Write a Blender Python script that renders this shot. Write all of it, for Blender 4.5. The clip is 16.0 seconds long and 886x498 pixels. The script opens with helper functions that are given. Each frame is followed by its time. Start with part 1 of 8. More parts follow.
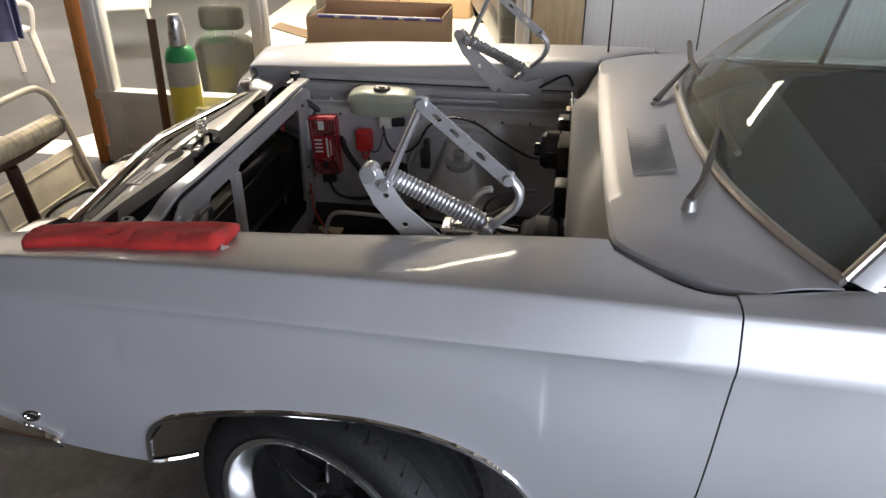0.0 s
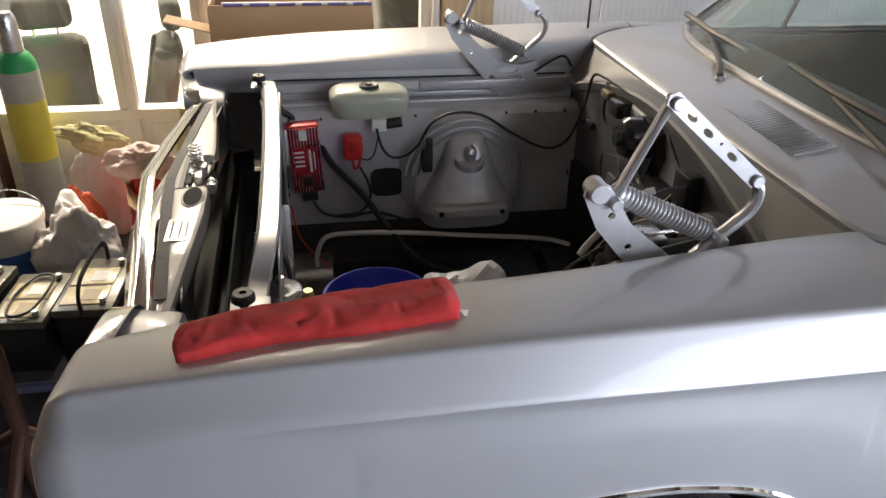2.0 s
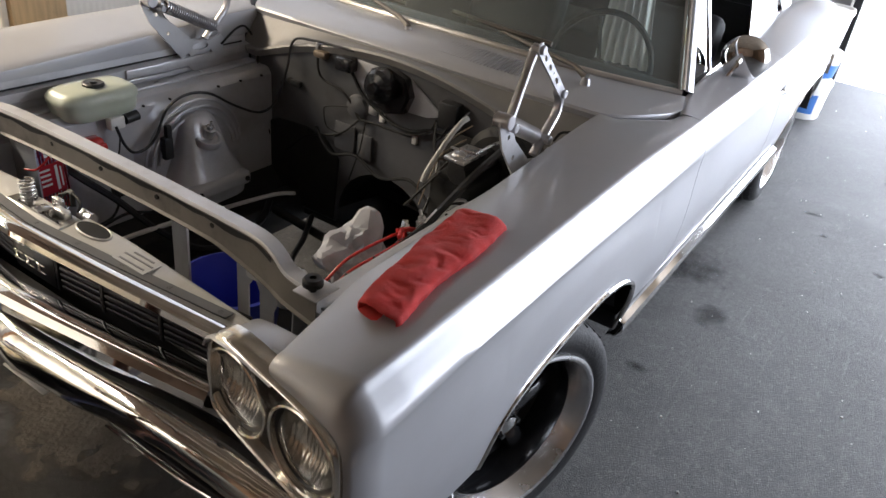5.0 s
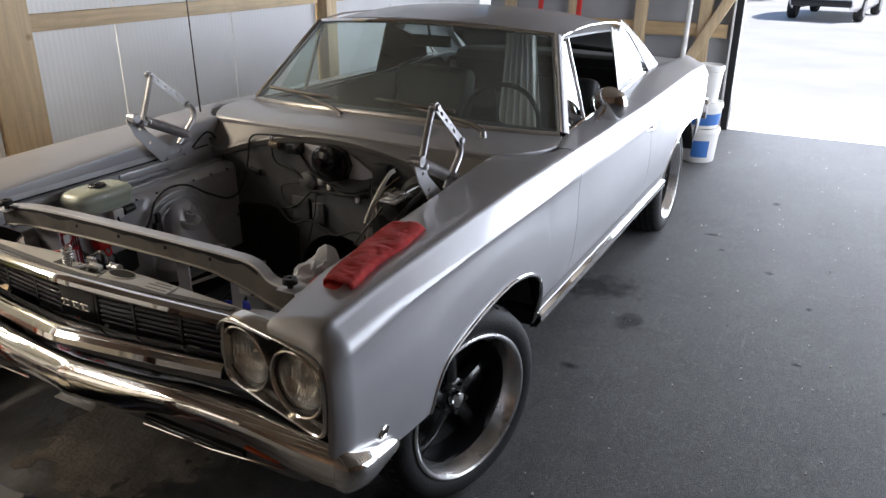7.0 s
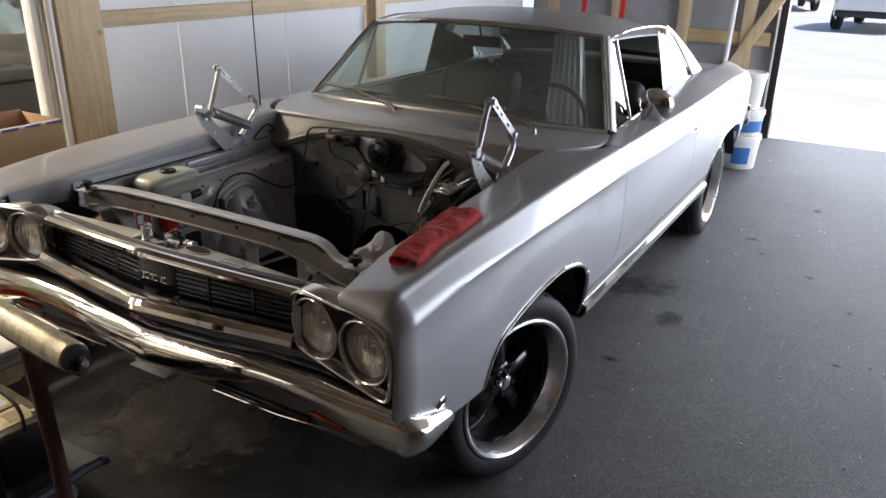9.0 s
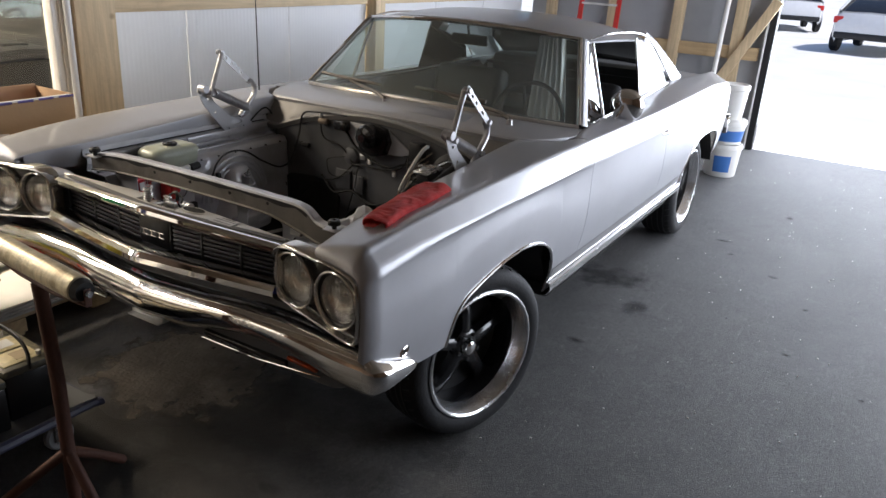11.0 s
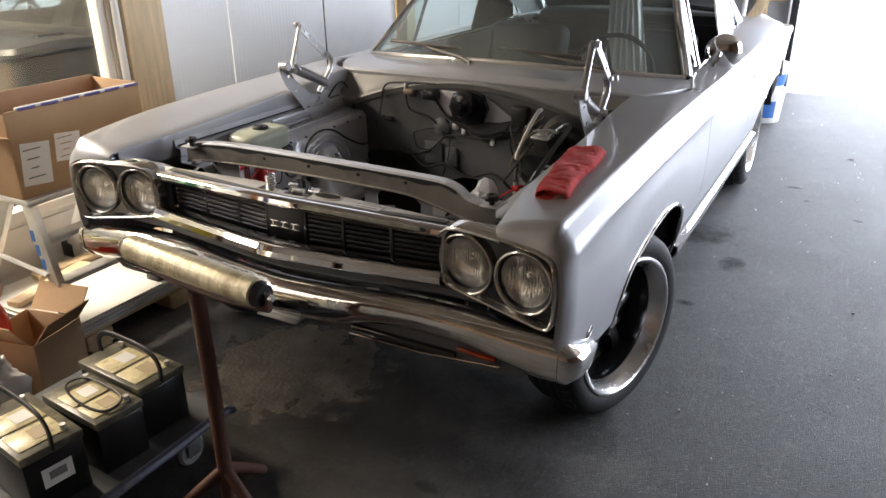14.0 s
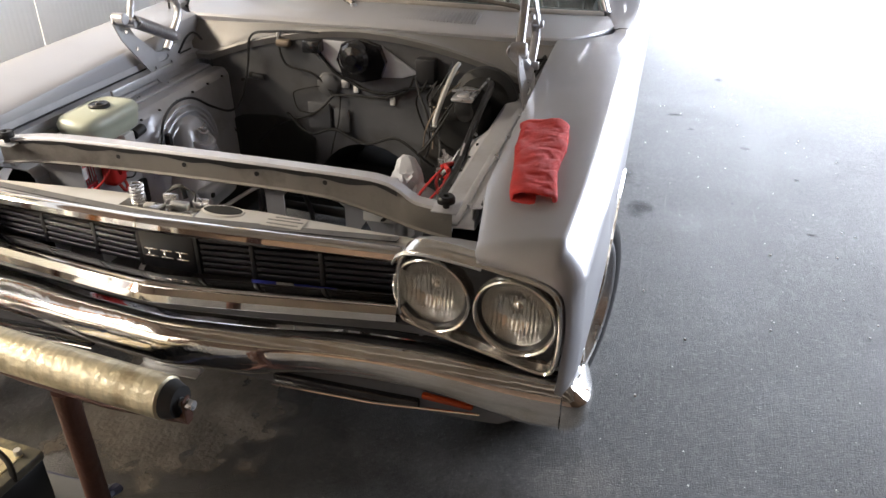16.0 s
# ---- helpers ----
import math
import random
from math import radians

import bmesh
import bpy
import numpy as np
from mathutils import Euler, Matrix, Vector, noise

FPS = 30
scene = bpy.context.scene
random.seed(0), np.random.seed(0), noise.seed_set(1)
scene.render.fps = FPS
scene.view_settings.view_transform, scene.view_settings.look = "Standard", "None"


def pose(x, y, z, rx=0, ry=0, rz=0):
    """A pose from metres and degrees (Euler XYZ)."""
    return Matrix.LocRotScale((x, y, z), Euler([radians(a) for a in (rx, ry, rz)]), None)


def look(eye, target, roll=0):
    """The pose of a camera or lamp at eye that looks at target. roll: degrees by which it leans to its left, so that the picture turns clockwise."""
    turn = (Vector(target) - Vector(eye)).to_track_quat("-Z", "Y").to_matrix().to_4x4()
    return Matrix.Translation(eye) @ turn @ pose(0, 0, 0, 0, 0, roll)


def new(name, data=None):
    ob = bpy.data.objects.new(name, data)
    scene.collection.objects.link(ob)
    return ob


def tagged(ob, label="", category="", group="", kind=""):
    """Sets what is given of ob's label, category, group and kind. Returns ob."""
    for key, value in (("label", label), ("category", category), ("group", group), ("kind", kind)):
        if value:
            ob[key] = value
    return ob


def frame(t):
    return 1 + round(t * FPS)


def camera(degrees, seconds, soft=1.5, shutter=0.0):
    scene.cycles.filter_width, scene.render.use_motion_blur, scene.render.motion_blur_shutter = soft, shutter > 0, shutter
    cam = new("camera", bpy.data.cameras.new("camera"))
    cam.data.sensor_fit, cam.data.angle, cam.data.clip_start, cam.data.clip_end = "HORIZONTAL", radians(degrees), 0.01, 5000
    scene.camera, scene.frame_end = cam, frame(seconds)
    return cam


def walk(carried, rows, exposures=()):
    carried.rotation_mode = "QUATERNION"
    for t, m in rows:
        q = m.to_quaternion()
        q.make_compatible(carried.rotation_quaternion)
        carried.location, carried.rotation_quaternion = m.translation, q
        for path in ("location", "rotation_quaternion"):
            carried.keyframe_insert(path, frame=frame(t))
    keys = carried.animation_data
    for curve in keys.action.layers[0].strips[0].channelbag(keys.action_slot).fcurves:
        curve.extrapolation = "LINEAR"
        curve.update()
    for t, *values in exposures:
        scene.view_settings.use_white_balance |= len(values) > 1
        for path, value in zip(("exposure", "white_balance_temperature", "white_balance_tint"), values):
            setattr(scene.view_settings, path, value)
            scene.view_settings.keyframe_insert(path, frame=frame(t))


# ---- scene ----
cam = camera(60.7, 16.0)
PATH = [
    (0, (0.454, -2.06, 1.741), (0.168, -0.324, 0.79), 0.1),
    (0.5, (0.158, -2.026, 1.74), (0.186, -0.226, 0.869), 2.6),
    (1, (-0.04, -1.983, 1.721), (0.089, -0.184, 0.855), 2.6),
    (1.5, (-0.238, -1.826, 1.693), (-0.028, -0.066, 0.767), 1.8),
    (2, (-0.42, -1.748, 1.677), (-0.075, -0.043, 0.69), 1.8),
    (2.5, (-0.706, -1.736, 1.701), (-0.012, -0.115, 0.758), 3.2),
    (3, (-0.875, -1.699, 1.704), (0.07, -0.226, 0.735), 2.8),
    (3.5, (-1.025, -1.522, 1.685), (-0.03, -0.107, 0.682), -0.7),
    (4, (-1.159, -1.414, 1.692), (-0.043, -0.101, 0.677), 0.5),
    (4.5, (-1.345, -1.385, 1.741), (-0.038, -0.197, 0.801), 3.0),
    (5, (-1.463, -1.424, 1.759), (0.029, -0.549, 0.755), 7.5),
    (5.2, (-1.497, -1.458, 1.769), (-0.004, -0.576, 0.775), 7.1),
    (7.3, (-2.06, -1.856, 1.785), (-0.417, -0.984, 1.051), -0.1),
    (7.5, (-2.105, -1.861, 1.77), (-0.472, -0.97, 1.034), 0.1),
    (8, (-2.12, -1.856, 1.774), (-0.505, -0.943, 1.028), 1.9),
    (8.5, (-2.117, -1.829, 1.766), (-0.517, -0.887, 1.021), 1.4),
    (9, (-2.125, -1.828, 1.767), (-0.523, -0.883, 1.032), 0.9),
    (9.2, (-2.126, -1.827, 1.768), (-0.518, -0.883, 1.045), 0.9),
    (11.3, (-2.354, -2.11, 1.74), (-0.758, -1.144, 1.019), 4.1),
    (11.5, (-2.383, -2.136, 1.732), (-0.826, -1.11, 1.009), 2.9),
    (12, (-2.471, -2.087, 1.738), (-0.937, -1.027, 1.015), 1.5),
    (12.5, (-2.589, -1.955, 1.747), (-1.003, -0.971, 1.03), 0.6),
    (13, (-2.636, -1.859, 1.737), (-0.968, -1.007, 1.035), 2.9),
    (13.5, (-2.535, -1.692, 1.69), (-0.877, -0.853, 0.95), 0.8),
    (14, (-2.417, -1.489, 1.682), (-0.814, -0.594, 0.888), -0.6),
    (14.5, (-2.407, -1.316, 1.713), (-0.776, -0.492, 0.901), -0.5),
    (15, (-2.456, -1.153, 1.726), (-0.756, -0.502, 0.896), 1.5),
    (15.5, (-2.355, -1.101, 1.705), (-0.618, -0.622, 0.837), 0.7),
    (16, (-2.028, -1.012, 1.693), (-0.353, -0.546, 0.706), 0.3),
]
EXPOSURES = [(0, -0.14, 6150, 14), (0.5, -0.08, 6150, 14), (1, -0.04, 6150, 14), (2, 0.25, 6150, 14), (2.5, 0.35, 6150, 14), (3, 0.12, 6150, 14), (3.5, 0.17, 6150, 14), (4, 0.36, 6150, 14), (5, 0.3, 6150, 14), (7.3, -0.42, 6150, 14), (9, -0.38, 6150, 14), (11.5, -0.25, 6150, 14), (12.5, 0.1, 6150, 14), (13.5, 0.05, 6150, 14), (14, 0.25, 6150, 14), (14.5, 0.45, 6150, 14), (16, 0.85, 6150, 14)]
walk(cam, [(t, look(eye, target, roll)) for t, eye, target, roll in PATH], EXPOSURES)

# ---- light ----
world = bpy.data.worlds.new("sky")
scene.world = world
world.use_nodes = True
wn = world.node_tree.nodes
sky = wn.new("ShaderNodeTexSky")
sky.sky_type, sky.sun_disc = "NISHITA", False
sky.sun_elevation, sky.sun_rotation = radians(52), radians(180)
world.node_tree.links.new(sky.outputs[0], wn["Background"].inputs[0])
wn["Background"].inputs[1].default_value = 0.15


def lamp(name, kind, m, energy, colour, size=(1, 1), angle=None):
    data = bpy.data.lights.new(name, kind)
    data.energy, data.color = energy, colour
    if kind == "AREA":
        data.shape, data.size, data.size_y = "RECTANGLE", size[0], size[1]
    if angle:
        data.angle = radians(angle)
    ob = new(name, data)
    ob.matrix_world = m
    return ob


lamp("sun", "SUN", look((0, -6.4, 7.7), (0, 0, 0)), 5.0, (1.0, 0.96, 0.9), angle=0.6)
# daylight through the open rear door, the open front door behind the camera and added warm fill in the hall
lamp("rear_door_daylight", "AREA", look((6.5, -2.7, 1.5), (0, -2.0, 0.9)), 370, (0.9, 0.95, 1.0), (3.8, 2.7))
lamp("side_door_daylight", "AREA", look((3.1, -4.6, 1.5), (2.9, 0, 1.1)), 230, (0.9, 0.95, 1.0), (3.5, 2.7))
# two added fills for the hall's warm light; no such lamps are known
for lx, ly, watts, tint in ((-3.8, 4.4, 260, (1.0, 0.92, 0.8)), (-1.05, 4.5, 620, (1.0, 0.84, 0.6))):
    lamp("hall_fill", "AREA", look((lx, ly, 3.7), (lx, ly, 0)), watts, tint, (1.8, 1.4))

# ---- materials ----


def material(name, colour, rough=0.5, metal=0.0, vary=0.15, scale=8.0, bump=0.0, bump_scale=60.0, dirt=None, dirt_amount=0.0, dirt_scale=2.0,
             coat=0.0, coat_rough=0.08, transmission=0.0, emission=0.0, sheen=0.0, spread=None, ior=1.45, per_object=0.0):
    """A node material: base colour varied at two scales, dirt patches, uneven roughness and fine relief."""
    mat = bpy.data.materials.new(name)
    mat.use_nodes = True
    nt = mat.node_tree
    b = nt.nodes["Principled BSDF"]
    b.inputs["Metallic"].default_value = metal
    b.inputs["IOR"].default_value = ior
    b.inputs["Coat Weight"].default_value = coat
    b.inputs["Coat Roughness"].default_value = coat_rough
    b.inputs["Transmission Weight"].default_value = transmission
    b.inputs["Sheen Weight"].default_value = sheen
    if emission:
        b.inputs["Emission Color"].default_value = (*colour, 1)
        b.inputs["Emission Strength"].default_value = emission
    tc = nt.nodes.new("ShaderNodeTexCoord")
    n1 = nt.nodes.new("ShaderNodeTexNoise")
    n1.inputs["Scale"].default_value, n1.inputs["Detail"].default_value = scale, 5
    if spread:
        mp = nt.nodes.new("ShaderNodeMapping")
        mp.inputs["Scale"].default_value = spread
        nt.links.new(tc.outputs["Object"], mp.inputs[0])
        nt.links.new(mp.outputs[0], n1.inputs[0])
    else:
        nt.links.new(tc.outputs["Object"], n1.inputs[0])
    ramp = nt.nodes.new("ShaderNodeValToRGB")
    ramp.color_ramp.elements[0].position, ramp.color_ramp.elements[1].position = 0.3, 0.7
    lo = [max(0.0, c * (1 - vary)) for c in colour]
    hi = [min(1.0, c * (1 + vary)) for c in colour]
    ramp.color_ramp.elements[0].color = (*lo, 1)
    ramp.color_ramp.elements[1].color = (*hi, 1)
    nt.links.new(n1.outputs["Fac"], ramp.inputs[0])
    out = ramp.outputs[0]
    if dirt:
        n2 = nt.nodes.new("ShaderNodeTexNoise")
        n2.inputs["Scale"].default_value, n2.inputs["Detail"].default_value = dirt_scale, 8
        n2.inputs["Roughness"].default_value = 0.65
        nt.links.new(tc.outputs["Object"], n2.inputs[0])
        r2 = nt.nodes.new("ShaderNodeMapRange")
        r2.inputs[1].default_value, r2.inputs[2].default_value = 0.5, 0.72
        r2.inputs[3].default_value, r2.inputs[4].default_value = 0.0, dirt_amount
        nt.links.new(n2.outputs["Fac"], r2.inputs[0])
        mix = nt.nodes.new("ShaderNodeMix")
        mix.data_type = "RGBA"
        nt.links.new(r2.outputs[0], mix.inputs[0])
        nt.links.new(out, mix.inputs[6])
        mix.inputs[7].default_value = (*dirt, 1)
        out = mix.outputs[2]
    if per_object:
        info = nt.nodes.new("ShaderNodeObjectInfo")
        mr = nt.nodes.new("ShaderNodeMapRange")
        mr.inputs[3].default_value, mr.inputs[4].default_value = 1 - per_object, 1 + per_object
        nt.links.new(info.outputs["Random"], mr.inputs[0])
        hsv = nt.nodes.new("ShaderNodeHueSaturation")
        nt.links.new(mr.outputs[0], hsv.inputs["Value"])
        nt.links.new(out, hsv.inputs["Color"])
        out = hsv.outputs[0]
    nt.links.new(out, b.inputs["Base Color"])
    rr = nt.nodes.new("ShaderNodeMapRange")
    rr.inputs[3].default_value, rr.inputs[4].default_value = max(0.02, rough * 0.8), min(1.0, rough * 1.2)
    nt.links.new(n1.outputs["Fac"], rr.inputs[0])
    nt.links.new(rr.outputs[0], b.inputs["Roughness"])
    if bump:
        n3 = nt.nodes.new("ShaderNodeTexNoise")
        n3.inputs["Scale"].default_value, n3.inputs["Detail"].default_value = bump_scale, 4
        nt.links.new(tc.outputs["Object"], n3.inputs[0])
        bp = nt.nodes.new("ShaderNodeBump")
        bp.inputs["Strength"].default_value = bump
        bp.inputs["Distance"].default_value = 0.02
        nt.links.new(n3.outputs["Fac"], bp.inputs["Height"])
        nt.links.new(bp.outputs[0], b.inputs["Normal"])
    return mat


def glass(name, colour, haze=0.0, rough=0.0):
    """Thin tinted pane: clear where seen straight on, glossy at a slant."""
    mat = bpy.data.materials.new(name)
    mat.use_nodes = True
    nt = mat.node_tree
    nt.nodes.remove(nt.nodes["Principled BSDF"])
    tr = nt.nodes.new("ShaderNodeBsdfTransparent")
    tr.inputs[0].default_value = (*colour, 1)
    gl = nt.nodes.new("ShaderNodeBsdfGlossy")
    gl.inputs["Roughness"].default_value = rough
    fr = nt.nodes.new("ShaderNodeFresnel")
    fr.inputs[0].default_value = 1.5
    mx = nt.nodes.new("ShaderNodeMixShader")
    nt.links.new(fr.outputs[0], mx.inputs[0])
    nt.links.new(tr.outputs[0], mx.inputs[1])
    nt.links.new(gl.outputs[0], mx.inputs[2])
    out = mx.outputs[0]
    if haze:
        # a thin, uneven diffuse film that stands for reflections on the glass
        df = nt.nodes.new("ShaderNodeBsdfDiffuse")
        df.inputs[0].default_value = (0.5, 0.54, 0.52, 1)
        tc = nt.nodes.new("ShaderNodeTexCoord")
        nz = nt.nodes.new("ShaderNodeTexNoise")
        nz.inputs["Scale"].default_value, nz.inputs["Detail"].default_value = 3.5, 7
        nt.links.new(tc.outputs["Object"], nz.inputs[0])
        mr = nt.nodes.new("ShaderNodeMapRange")
        mr.inputs[3].default_value, mr.inputs[4].default_value = haze * 0.5, haze * 1.5
        nt.links.new(nz.outputs["Fac"], mr.inputs[0])
        film = nt.nodes.new("ShaderNodeMixShader")
        nt.links.new(mr.outputs[0], film.inputs[0])
        nt.links.new(out, film.inputs[1])
        nt.links.new(df.outputs[0], film.inputs[2])
        out = film.outputs[0]
    nt.links.new(out, nt.nodes["Material Output"].inputs[0])
    return mat


def floor_material():
    """Grey workshop concrete: fine aggregate, worn light patches, oil spots, hairline cracks."""
    mat = material("workshop_concrete", (0.07, 0.069, 0.069), 0.66, vary=0.3, scale=3.2, bump=0.28, bump_scale=170)
    nt = mat.node_tree
    b = nt.nodes["Principled BSDF"]
    base = b.inputs["Base Color"].links[0].from_socket
    tc = [n for n in nt.nodes if n.type == "TEX_COORD"][0]

    def noise_mask(scale, lo, hi, detail=6.0):
        n = nt.nodes.new("ShaderNodeTexNoise")
        n.inputs["Scale"].default_value, n.inputs["Detail"].default_value = scale, detail
        nt.links.new(tc.outputs["Object"], n.inputs[0])
        m = nt.nodes.new("ShaderNodeMapRange")
        m.inputs[1].default_value, m.inputs[2].default_value = lo, hi
        nt.links.new(n.outputs["Fac"], m.inputs[0])
        return m.outputs[0]

    def blend(a, mask, colour, amount):
        k = nt.nodes.new("ShaderNodeMath")
        k.operation = "MULTIPLY"
        nt.links.new(mask, k.inputs[0])
        k.inputs[1].default_value = amount
        m = nt.nodes.new("ShaderNodeMix")
        m.data_type = "RGBA"
        nt.links.new(k.outputs[0], m.inputs[0])
        nt.links.new(a, m.inputs[6])
        m.inputs[7].default_value = (*colour, 1)
        return m.outputs[2]

    out = blend(base, noise_mask(5.5, 0.62, 0.72), (0.05, 0.05, 0.052), 0.7)
    out = blend(out, noise_mask(1.1, 0.5, 0.75), (0.115, 0.113, 0.112), 0.5)
    out = blend(out, noise_mask(38, 0.52, 0.72), (0.16, 0.158, 0.152), 0.45)
    out = blend(out, noise_mask(120, 0.6, 0.72), (0.27, 0.262, 0.255), 0.55)
    out = blend(out, noise_mask(75, 0.56, 0.66), (0.036, 0.036, 0.037), 0.75)
    out = blend(out, noise_mask(9, 0.54, 0.78), (0.15, 0.148, 0.144), 0.35)
    out = blend(out, noise_mask(420, 0.54, 0.7), (0.22, 0.218, 0.212), 0.55)
    out = blend(out, noise_mask(260, 0.56, 0.7), (0.035, 0.035, 0.036), 0.7)
    # fine pale scratches in three directions
    for turn, scale, amount in ((0.35, 2.2, 0.3), (1.3, 1.7, 0.35), (2.1, 2.0, 0.3), (2.8, 2.6, 0.3)):
        mp = nt.nodes.new("ShaderNodeMapping")
        mp.inputs["Rotation"].default_value = (0, 0, turn)
        mp.inputs["Scale"].default_value = (0.5, 26, 1)
        nt.links.new(tc.outputs["Object"], mp.inputs[0])
        n = nt.nodes.new("ShaderNodeTexNoise")
        n.inputs["Scale"].default_value, n.inputs["Detail"].default_value = scale, 3
        nt.links.new(mp.outputs[0], n.inputs[0])
        k = nt.nodes.new("ShaderNodeMapRange")
        k.inputs[1].default_value, k.inputs[2].default_value = 0.64, 0.72
        nt.links.new(n.outputs["Fac"], k.inputs[0])
        patch = nt.nodes.new("ShaderNodeMath")
        patch.operation = "MULTIPLY"
        nt.links.new(k.outputs[0], patch.inputs[0])
        nt.links.new(noise_mask(2.1 + turn, 0.48, 0.62, 3.0), patch.inputs[1])
        out = blend(out, patch.outputs[0], (0.19, 0.188, 0.182), amount)
    v = nt.nodes.new("ShaderNodeTexVoronoi")
    v.feature = "DISTANCE_TO_EDGE"
    v.inputs["Scale"].default_value = 0.45
    w = nt.nodes.new("ShaderNodeTexNoise")
    w.inputs["Scale"].default_value = 2.5
    nt.links.new(tc.outputs["Object"], w.inputs[0])
    add = nt.nodes.new("ShaderNodeVectorMath")
    sc = nt.nodes.new("ShaderNodeVectorMath")
    sc.operation = "SCALE"
    sc.inputs[3].default_value = 0.5
    nt.links.new(w.outputs["Color"], sc.inputs[0])
    nt.links.new(tc.outputs["Object"], add.inputs[0])
    nt.links.new(sc.outputs[0], add.inputs[1])
    nt.links.new(add.outputs[0], v.inputs[0])
    m = nt.nodes.new("ShaderNodeMapRange")
    m.inputs[1].default_value, m.inputs[2].default_value = 0.006, 0.0
    nt.links.new(v.outputs["Distance"], m.inputs[0])
    out = blend(out, m.outputs[0], (0.05, 0.05, 0.05), 0.35)
    nt.links.new(out, b.inputs["Base Color"])
    return mat


def wood_material(name, colour, scale=1.0, axis=0):
    """Sawn softwood with grain along one axis."""
    spread = [14.0 * scale] * 3
    spread[axis] = 0.9 * scale
    mat = material(name, colour, 0.6, vary=0.16, scale=3.0, bump=0.12, bump_scale=50, spread=spread, dirt=tuple(c * 0.55 for c in colour), dirt_amount=0.5, dirt_scale=3)
    # scattered dark knots with soft rims
    nt = mat.node_tree
    b = nt.nodes["Principled BSDF"]
    base = b.inputs["Base Color"].links[0].from_socket
    tc = [n for n in nt.nodes if n.type == "TEX_COORD"][0]
    v = nt.nodes.new("ShaderNodeTexVoronoi")
    v.inputs["Scale"].default_value = 4.2
    nt.links.new(tc.outputs["Object"], v.inputs[0])
    mr = nt.nodes.new("ShaderNodeMapRange")
    mr.inputs[1].default_value, mr.inputs[2].default_value = 0.1, 0.03
    mr.inputs[3].default_value, mr.inputs[4].default_value = 0.0, 0.75
    nt.links.new(v.outputs["Distance"], mr.inputs[0])
    mix = nt.nodes.new("ShaderNodeMix")
    mix.data_type = "RGBA"
    nt.links.new(mr.outputs[0], mix.inputs[0])
    nt.links.new(base, mix.inputs[6])
    mix.inputs[7].default_value = (colour[0] * 0.35, colour[1] * 0.28, colour[2] * 0.2, 1)
    nt.links.new(mix.outputs[2], b.inputs["Base Color"])
    return mat


PAINT = material("silver_paint", (0.43, 0.433, 0.455), 0.42, 0.35, vary=0.04, scale=3, dirt=(0.33, 0.325, 0.32), dirt_amount=0.25, dirt_scale=3.5, coat=0.5, coat_rough=0.06, bump=0.01, bump_scale=500)
BAY = material("bay_paint", (0.52, 0.523, 0.545), 0.38, 0.3, vary=0.06, scale=5, dirt=(0.2, 0.19, 0.18), dirt_amount=0.45, dirt_scale=4, coat=0.3)
# dusty copy of the bay paint, darkened to stand for shade
DUSTYSHADEBAY = material("dusty_shaded_bay_paint", (0.2, 0.197, 0.194), 0.55, 0.2, vary=0.1, scale=6, dirt=(0.16, 0.14, 0.12), dirt_amount=0.6, dirt_scale=5)
# dull paint darkened to carry the shade of firewall, valance and filler panel
SHADEPAINT = material("dull_shaded_paint", (0.088, 0.09, 0.096), 0.55, 0.1, vary=0.15, scale=5, dirt=(0.055, 0.05, 0.047), dirt_amount=0.8, dirt_scale=4.5)
# dirt and the reflected dark ground in one colour
BARFACE = material("dusty_brown_dark_reflection", (0.2, 0.185, 0.165), 0.55, vary=0.15, scale=7, dirt=(0.06, 0.05, 0.04), dirt_amount=0.7, dirt_scale=8)
SLOTGREY = material("slot_grey", (0.34, 0.34, 0.35), 0.42, 0.35, vary=0.1)
HEADER = material("header_paint", (0.5, 0.49, 0.46), 0.5, 0.1, vary=0.05, scale=5, dirt=(0.3, 0.27, 0.22), dirt_amount=0.35, dirt_scale=6, coat=0.6)
CHROME = material("chrome", (0.82, 0.81, 0.8), 0.05, 1.0, vary=0.02, scale=4, dirt=(0.5, 0.44, 0.36), dirt_amount=0.35, dirt_scale=6)
BUMPER = material("bumper_chrome", (0.8, 0.79, 0.77), 0.075, 1.0, vary=0.03, scale=4, dirt=(0.5, 0.4, 0.28), dirt_amount=0.45, dirt_scale=9, bump=0.12, bump_scale=7)
DULLTRIM = material("dull_bright_trim", (0.6, 0.57, 0.53), 0.34, 0.7, vary=0.08, scale=10, dirt=(0.36, 0.32, 0.27), dirt_amount=0.5, dirt_scale=7)
POLISHED = material("polished_rim", (0.8, 0.8, 0.81), 0.26, 1.0, vary=0.03, scale=5, dirt=(0.45, 0.43, 0.4), dirt_amount=0.3, dirt_scale=9)
STEEL = material("zinc_steel", (0.62, 0.62, 0.63), 0.28, 0.9, vary=0.08, scale=20, dirt=(0.3, 0.28, 0.26), dirt_amount=0.4, dirt_scale=14)
HINGE = material("hinge_metal", (0.47, 0.47, 0.49), 0.33, 0.7, vary=0.12, scale=16, dirt=(0.2, 0.19, 0.18), dirt_amount=0.4, dirt_scale=12)
WIPER = material("dull_wiper_metal", (0.11, 0.098, 0.085), 0.45, 0.3, vary=0.2, scale=14)
ALLOY = material("cast_alloy", (0.55, 0.55, 0.54), 0.4, 0.8, vary=0.15, scale=18)
BLACK = material("black_plastic", (0.018, 0.018, 0.019), 0.45, vary=0.2, scale=12)
PITCH = material("matt_black", (0.008, 0.008, 0.008), 0.9, vary=0.2, scale=10)
GLOSSBLACK = material("gloss_black", (0.012, 0.012, 0.013), 0.18, vary=0.2, scale=6, coat=0.5)
